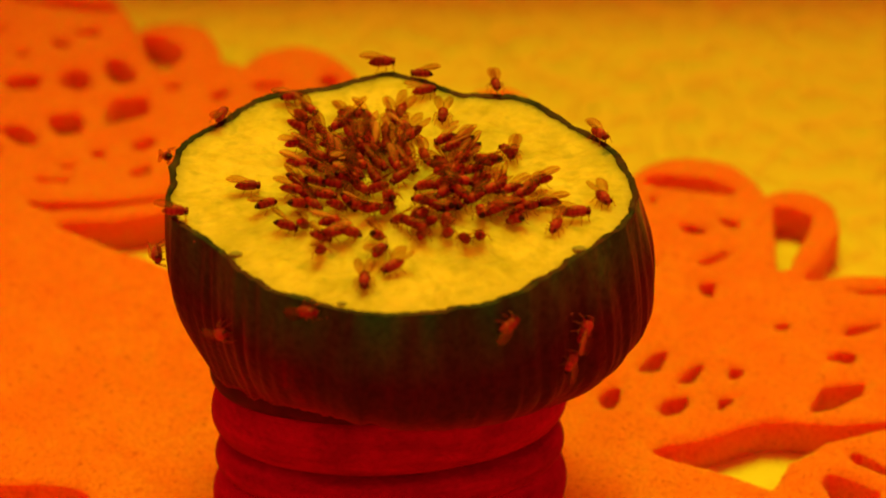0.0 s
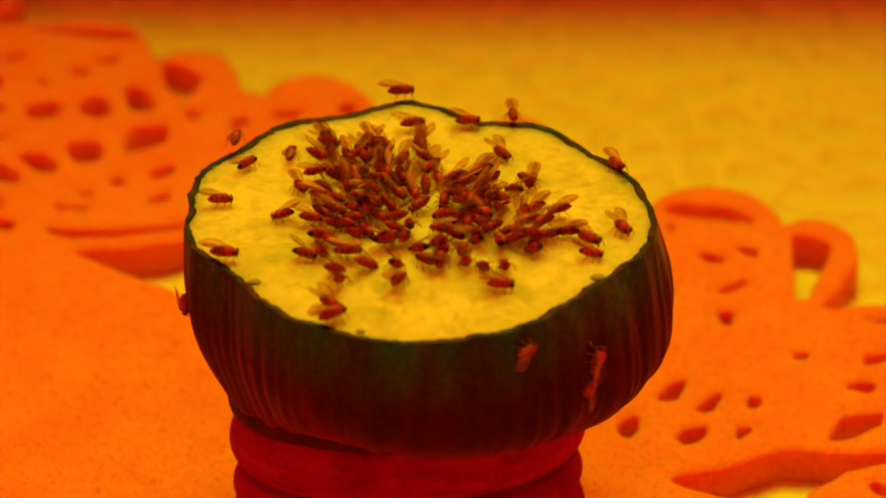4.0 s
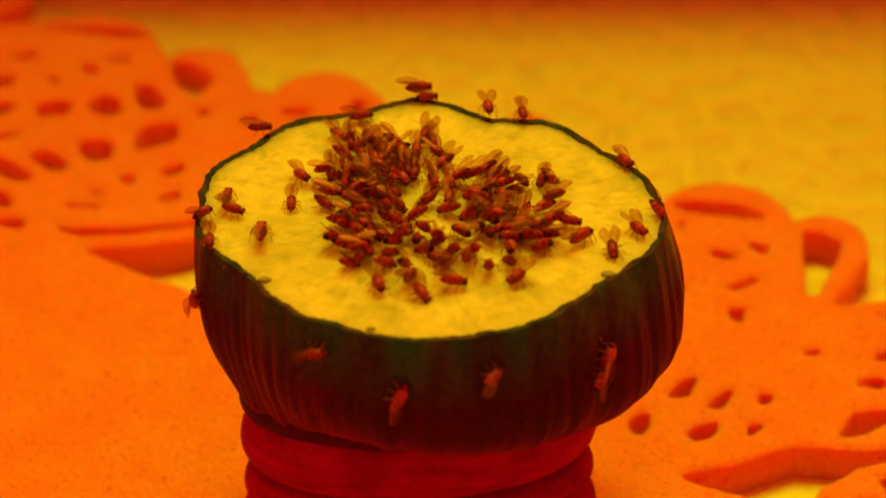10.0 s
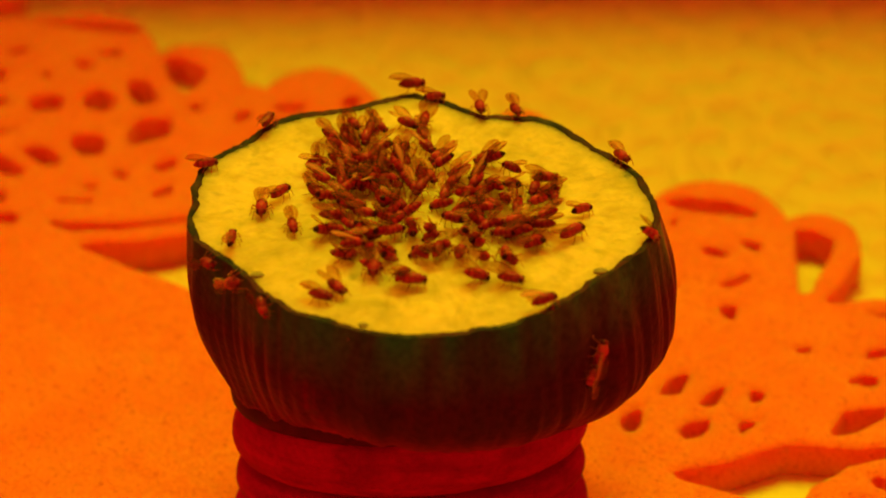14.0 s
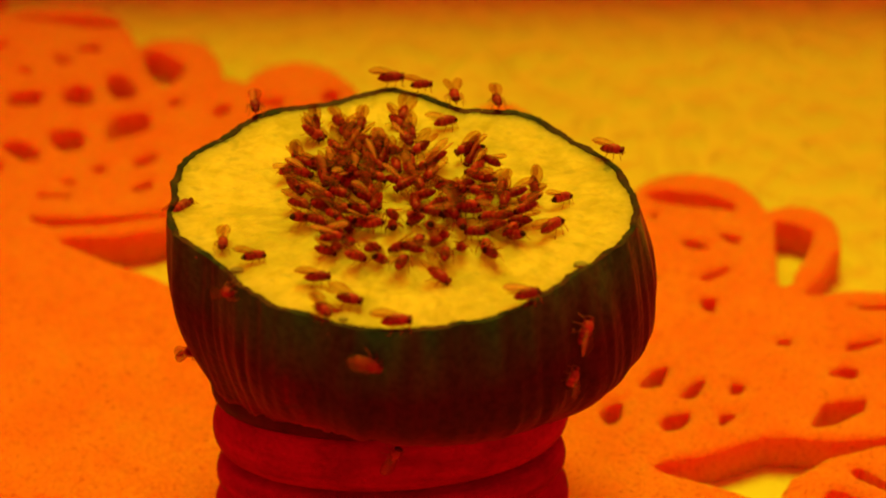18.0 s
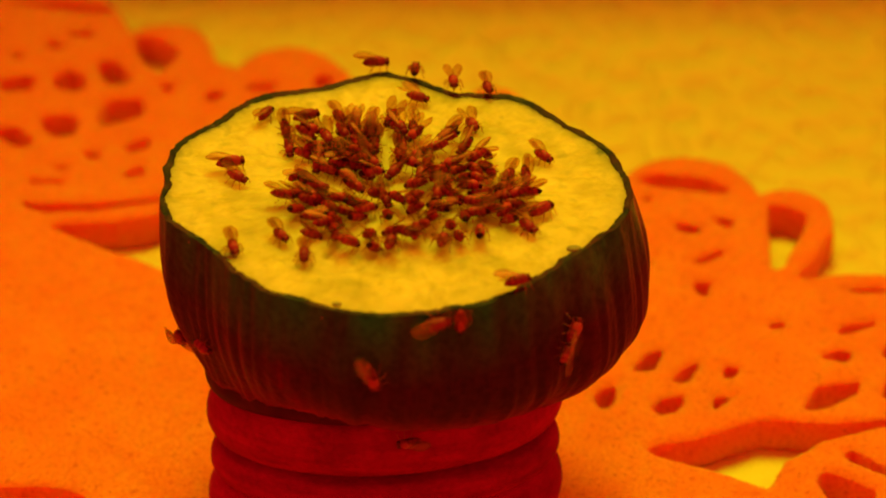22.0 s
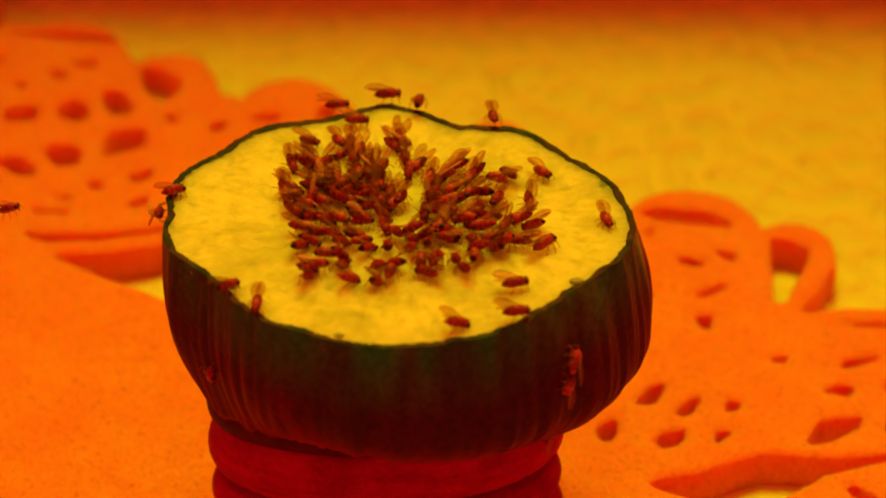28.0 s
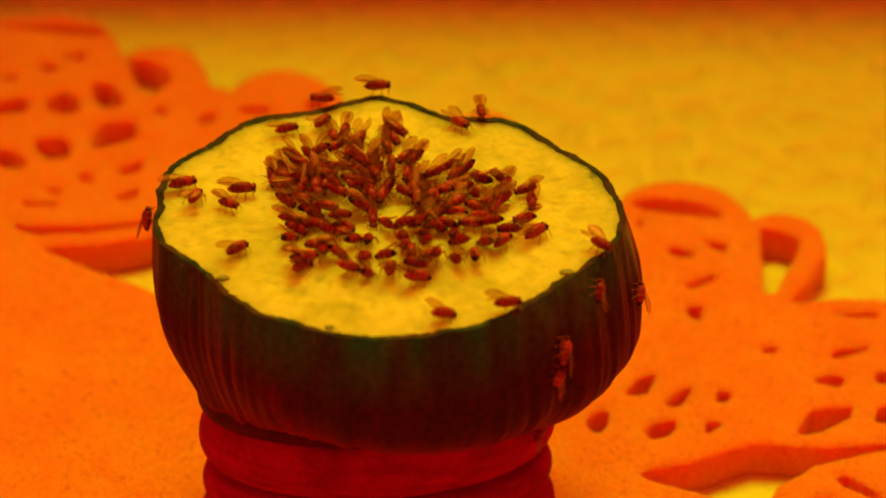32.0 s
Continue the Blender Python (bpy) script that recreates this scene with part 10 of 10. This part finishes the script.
    go(next(flock), 24, [(0, on(6.3, 8.6, -150)), (11.1, on(6.3, 8.6, -150)), (11.7, on(6.6, 9.1, -152)), (13.7, on(6.6, 9.1, -152)), (14.2, on(6.9, 9.2, -155, 0.8)), (16.1, on(7.1, 9.2, -164, 0.8)), (18, on(6.9, 9.2, -155, 0.8)), (20.1, on(6.9, 9.2, -155, 0.8)), (20.9, on(5.9, 10, -154, 0.4)), (21.5, on(5.9, 10.1, -163, 0.4)), (22, on(5.9, 10.0, -154, 0.4)), (22.1, on(5.9, 10, -154, 0.4)), (23.7, on(7.9, 12.8, -150)), (26, on(7.9, 12.8, -150)), (27.5, on(5.9, 10.3, -152)), (28.3, on(5.9, 10.3, -152)), (29.7, on(3, 9.7, -141, 0.4)), (32, on(3.0, 9.7, -141, 0.4))])
    go(next(flock), 6, [(0, on(11.9, 6.2, -105)), (9.6, on(11.9, 6.2, -105)), (10.9, on(11.8, 3.4, -107)), (11.5, on(11.9, 3.3, -114)), (12, on(11.8, 3.4, -107)), (13.9, on(11.8, 3.4, -107)), (14.9, on(10.5, 2.3, -108)), (16.4, on(10.5, 2.4, -99)), (18, on(10.5, 2.3, -108)), (18.2, on(10.5, 2.3, -108)), (19.2, on(11.8, 1.4, -116)), (20.6, on(12, 1.6, -123)), (22, on(11.8, 1.4, -116)), (22.6, on(11.8, 1.4, -116)), (23.3, on(11, 1.8, -124)), (25.9, on(11, 1.8, -124)), (26.9, on(10.4, 3.3, -118)), (27.4, on(10.4, 3.4, -119)), (28, on(10.4, 3.3, -118)), (28.7, on(10.4, 3.3, -118)), (29.9, on(12.4, 4.5, -113)), (32, on(12.4, 4.5, -113))])
    go(next(flock), 21, [(0, on(6.8, 4.5, -130, 0.4)), (10, on(6.8, 4.5, -130, 0.4)), (10.9, on(5.3, 4.5, -124)), (11.5, on(5.2, 4.4, -129)), (12, on(5.3, 4.5, -124)), (13.5, on(5.3, 4.5, -124)), (15, on(8.3, 6.3, -126)), (16.5, on(8.5, 6.4, -127)), (18, on(8.3, 6.3, -126)), (20, on(8.3, 6.3, -126)), (21.1, on(9, 4.8, -144, 0.4)), (22.1, on(9, 4.8, -144, 0.4)), (23.7, on(6.8, 6.9, -125, 0.4)), (26.2, on(6.8, 6.9, -125, 0.4)), (27.1, on(7.9, 7.9, -118)), (28.6, on(7.9, 7.9, -118)), (29.4, on(7.5, 6.8, -125)), (32, on(7.5, 6.8, -125))])
    go(next(flock), 33, [(0, on(9.8, -5.1, 168)), (22.4, on(9.8, -5.1, 168)), (23.2, on(10.1, -6.3, 161)), (24.5, on(10.1, -6.3, 161)), (25.4, on(8.6, -6.4, 159, 0.4)), (26.7, on(8.5, -6.4, 167, 0.4)), (28, on(8.6, -6.4, 159, 0.4)), (28.3, on(8.6, -6.4, 159, 0.4)), (29.1, on(7.6, -6.4, 147)), (32, on(7.6, -6.4, 147))])
    go(next(flock), 11, [(0, on(-2.7, -5.4, 32, 0.4)), (24.9, on(-2.7, -5.4, 32, 0.4)), (25.7, on(-3.6, -4.8, 23)), (26.8, on(-3.8, -4.8, 31)), (28, on(-3.6, -4.8, 23)), (28.7, on(-3.6, -4.8, 23)), (29.6, on(-4.8, -4.7, 5)), (32, on(-4.8, -4.7, 5))])
    go(next(flock), 15, [(0, on(-6.9, -8.0, 22, 0.4)), (23.5, on(-6.9, -8, 22, 0.4)), (24.7, on(-8, -10.0, 36, 0.4)), (26.4, on(-8.1, -10.1, 28, 0.4)), (28, on(-8.0, -10.0, 36, 0.4)), (32, on(-8.0, -10.0, 36, 0.4))])
    go(next(flock), 19, [(0, on(12.8, -3.0, 201, 0.8)), (23.3, on(12.8, -3, 201, 0.8)), (23.8, on(13.2, -2.6, 200)), (26.1, on(13.2, -2.6, 200)), (26.8, on(12.8, -1.7, 203, 0.8)), (27.4, on(12.9, -1.7, 210, 0.8)), (28, on(12.8, -1.7, 203, 0.8)), (28.2, on(12.8, -1.7, 203, 0.8)), (29.9, on(12, 1.6, -141)), (32, on(12.0, 1.6, -141))])
    go(next(flock), 37, [(0, on(11.7, -7.2, 135)), (26.4, on(11.7, -7.2, 135)), (27.4, on(10, -6.4, 131)), (28.7, on(10, -6.4, 131)), (29.3, on(9.9, -7, 131)), (32, on(9.9, -7.0, 131))])
    go(next(flock), 0, [(0, below(-70, 22, 40)), (27.5, below(-70, 22, 40)), (27.9, air(-47.6, 10.0, 44.2, -20, -20)), (28.0, air(-41.2, 10.0, 40.7, -15, -20)), (28.1, air(-39.1, 10.0, 37.7, 0, -20)), (28.2, air(-28.1, 10.0, 37.3, 40, -20)), (28.3, air(-28.9, 10.0, 40.4, 110, -20)), (28.5, air(-30.0, 30.0, 62.0, 60, -20)), (28.8, air(-12.0, 44.0, 30.0, 20)), (29.2, below(-2, 40, 10)), (32, below(-2, 40, 10))])
    # those piled up where the crowd is thickest, shuffling about
    luck = random.Random(11)
    for fly in flock:
        k = luck.random()
        u, v = (luck.gauss(-3.6, 1.5), luck.gauss(7.2, 1.9)) if k < 0.6 else (luck.gauss(-5.0, 1.6), luck.gauss(1.8, 2.0)) if k < 0.75 else (luck.gauss(5.0, 2.2), luck.gauss(0.0, 2.2))
        yaw, lift, t, rows = luck.uniform(-170, 20), luck.uniform(0.1, 0.9), 0.0, []
        while t < 31:
            stay = luck.uniform(1.5, 5.0)
            rows += [(round(t, 1), on(u, v, yaw, lift)), (round(min(32, t + stay), 1), on(u, v, yaw, lift))]
            t = rows[-1][0] + 0.7
            u, v, yaw = u + luck.uniform(-1, 1), v + luck.uniform(-1, 1), yaw + luck.uniform(-25, 25)
        if rows[-1][0] < 32:
            rows.append((32, on(u, v, yaw, lift)))
        go(fly, luck.uniform(10, 34), rows)


motions()
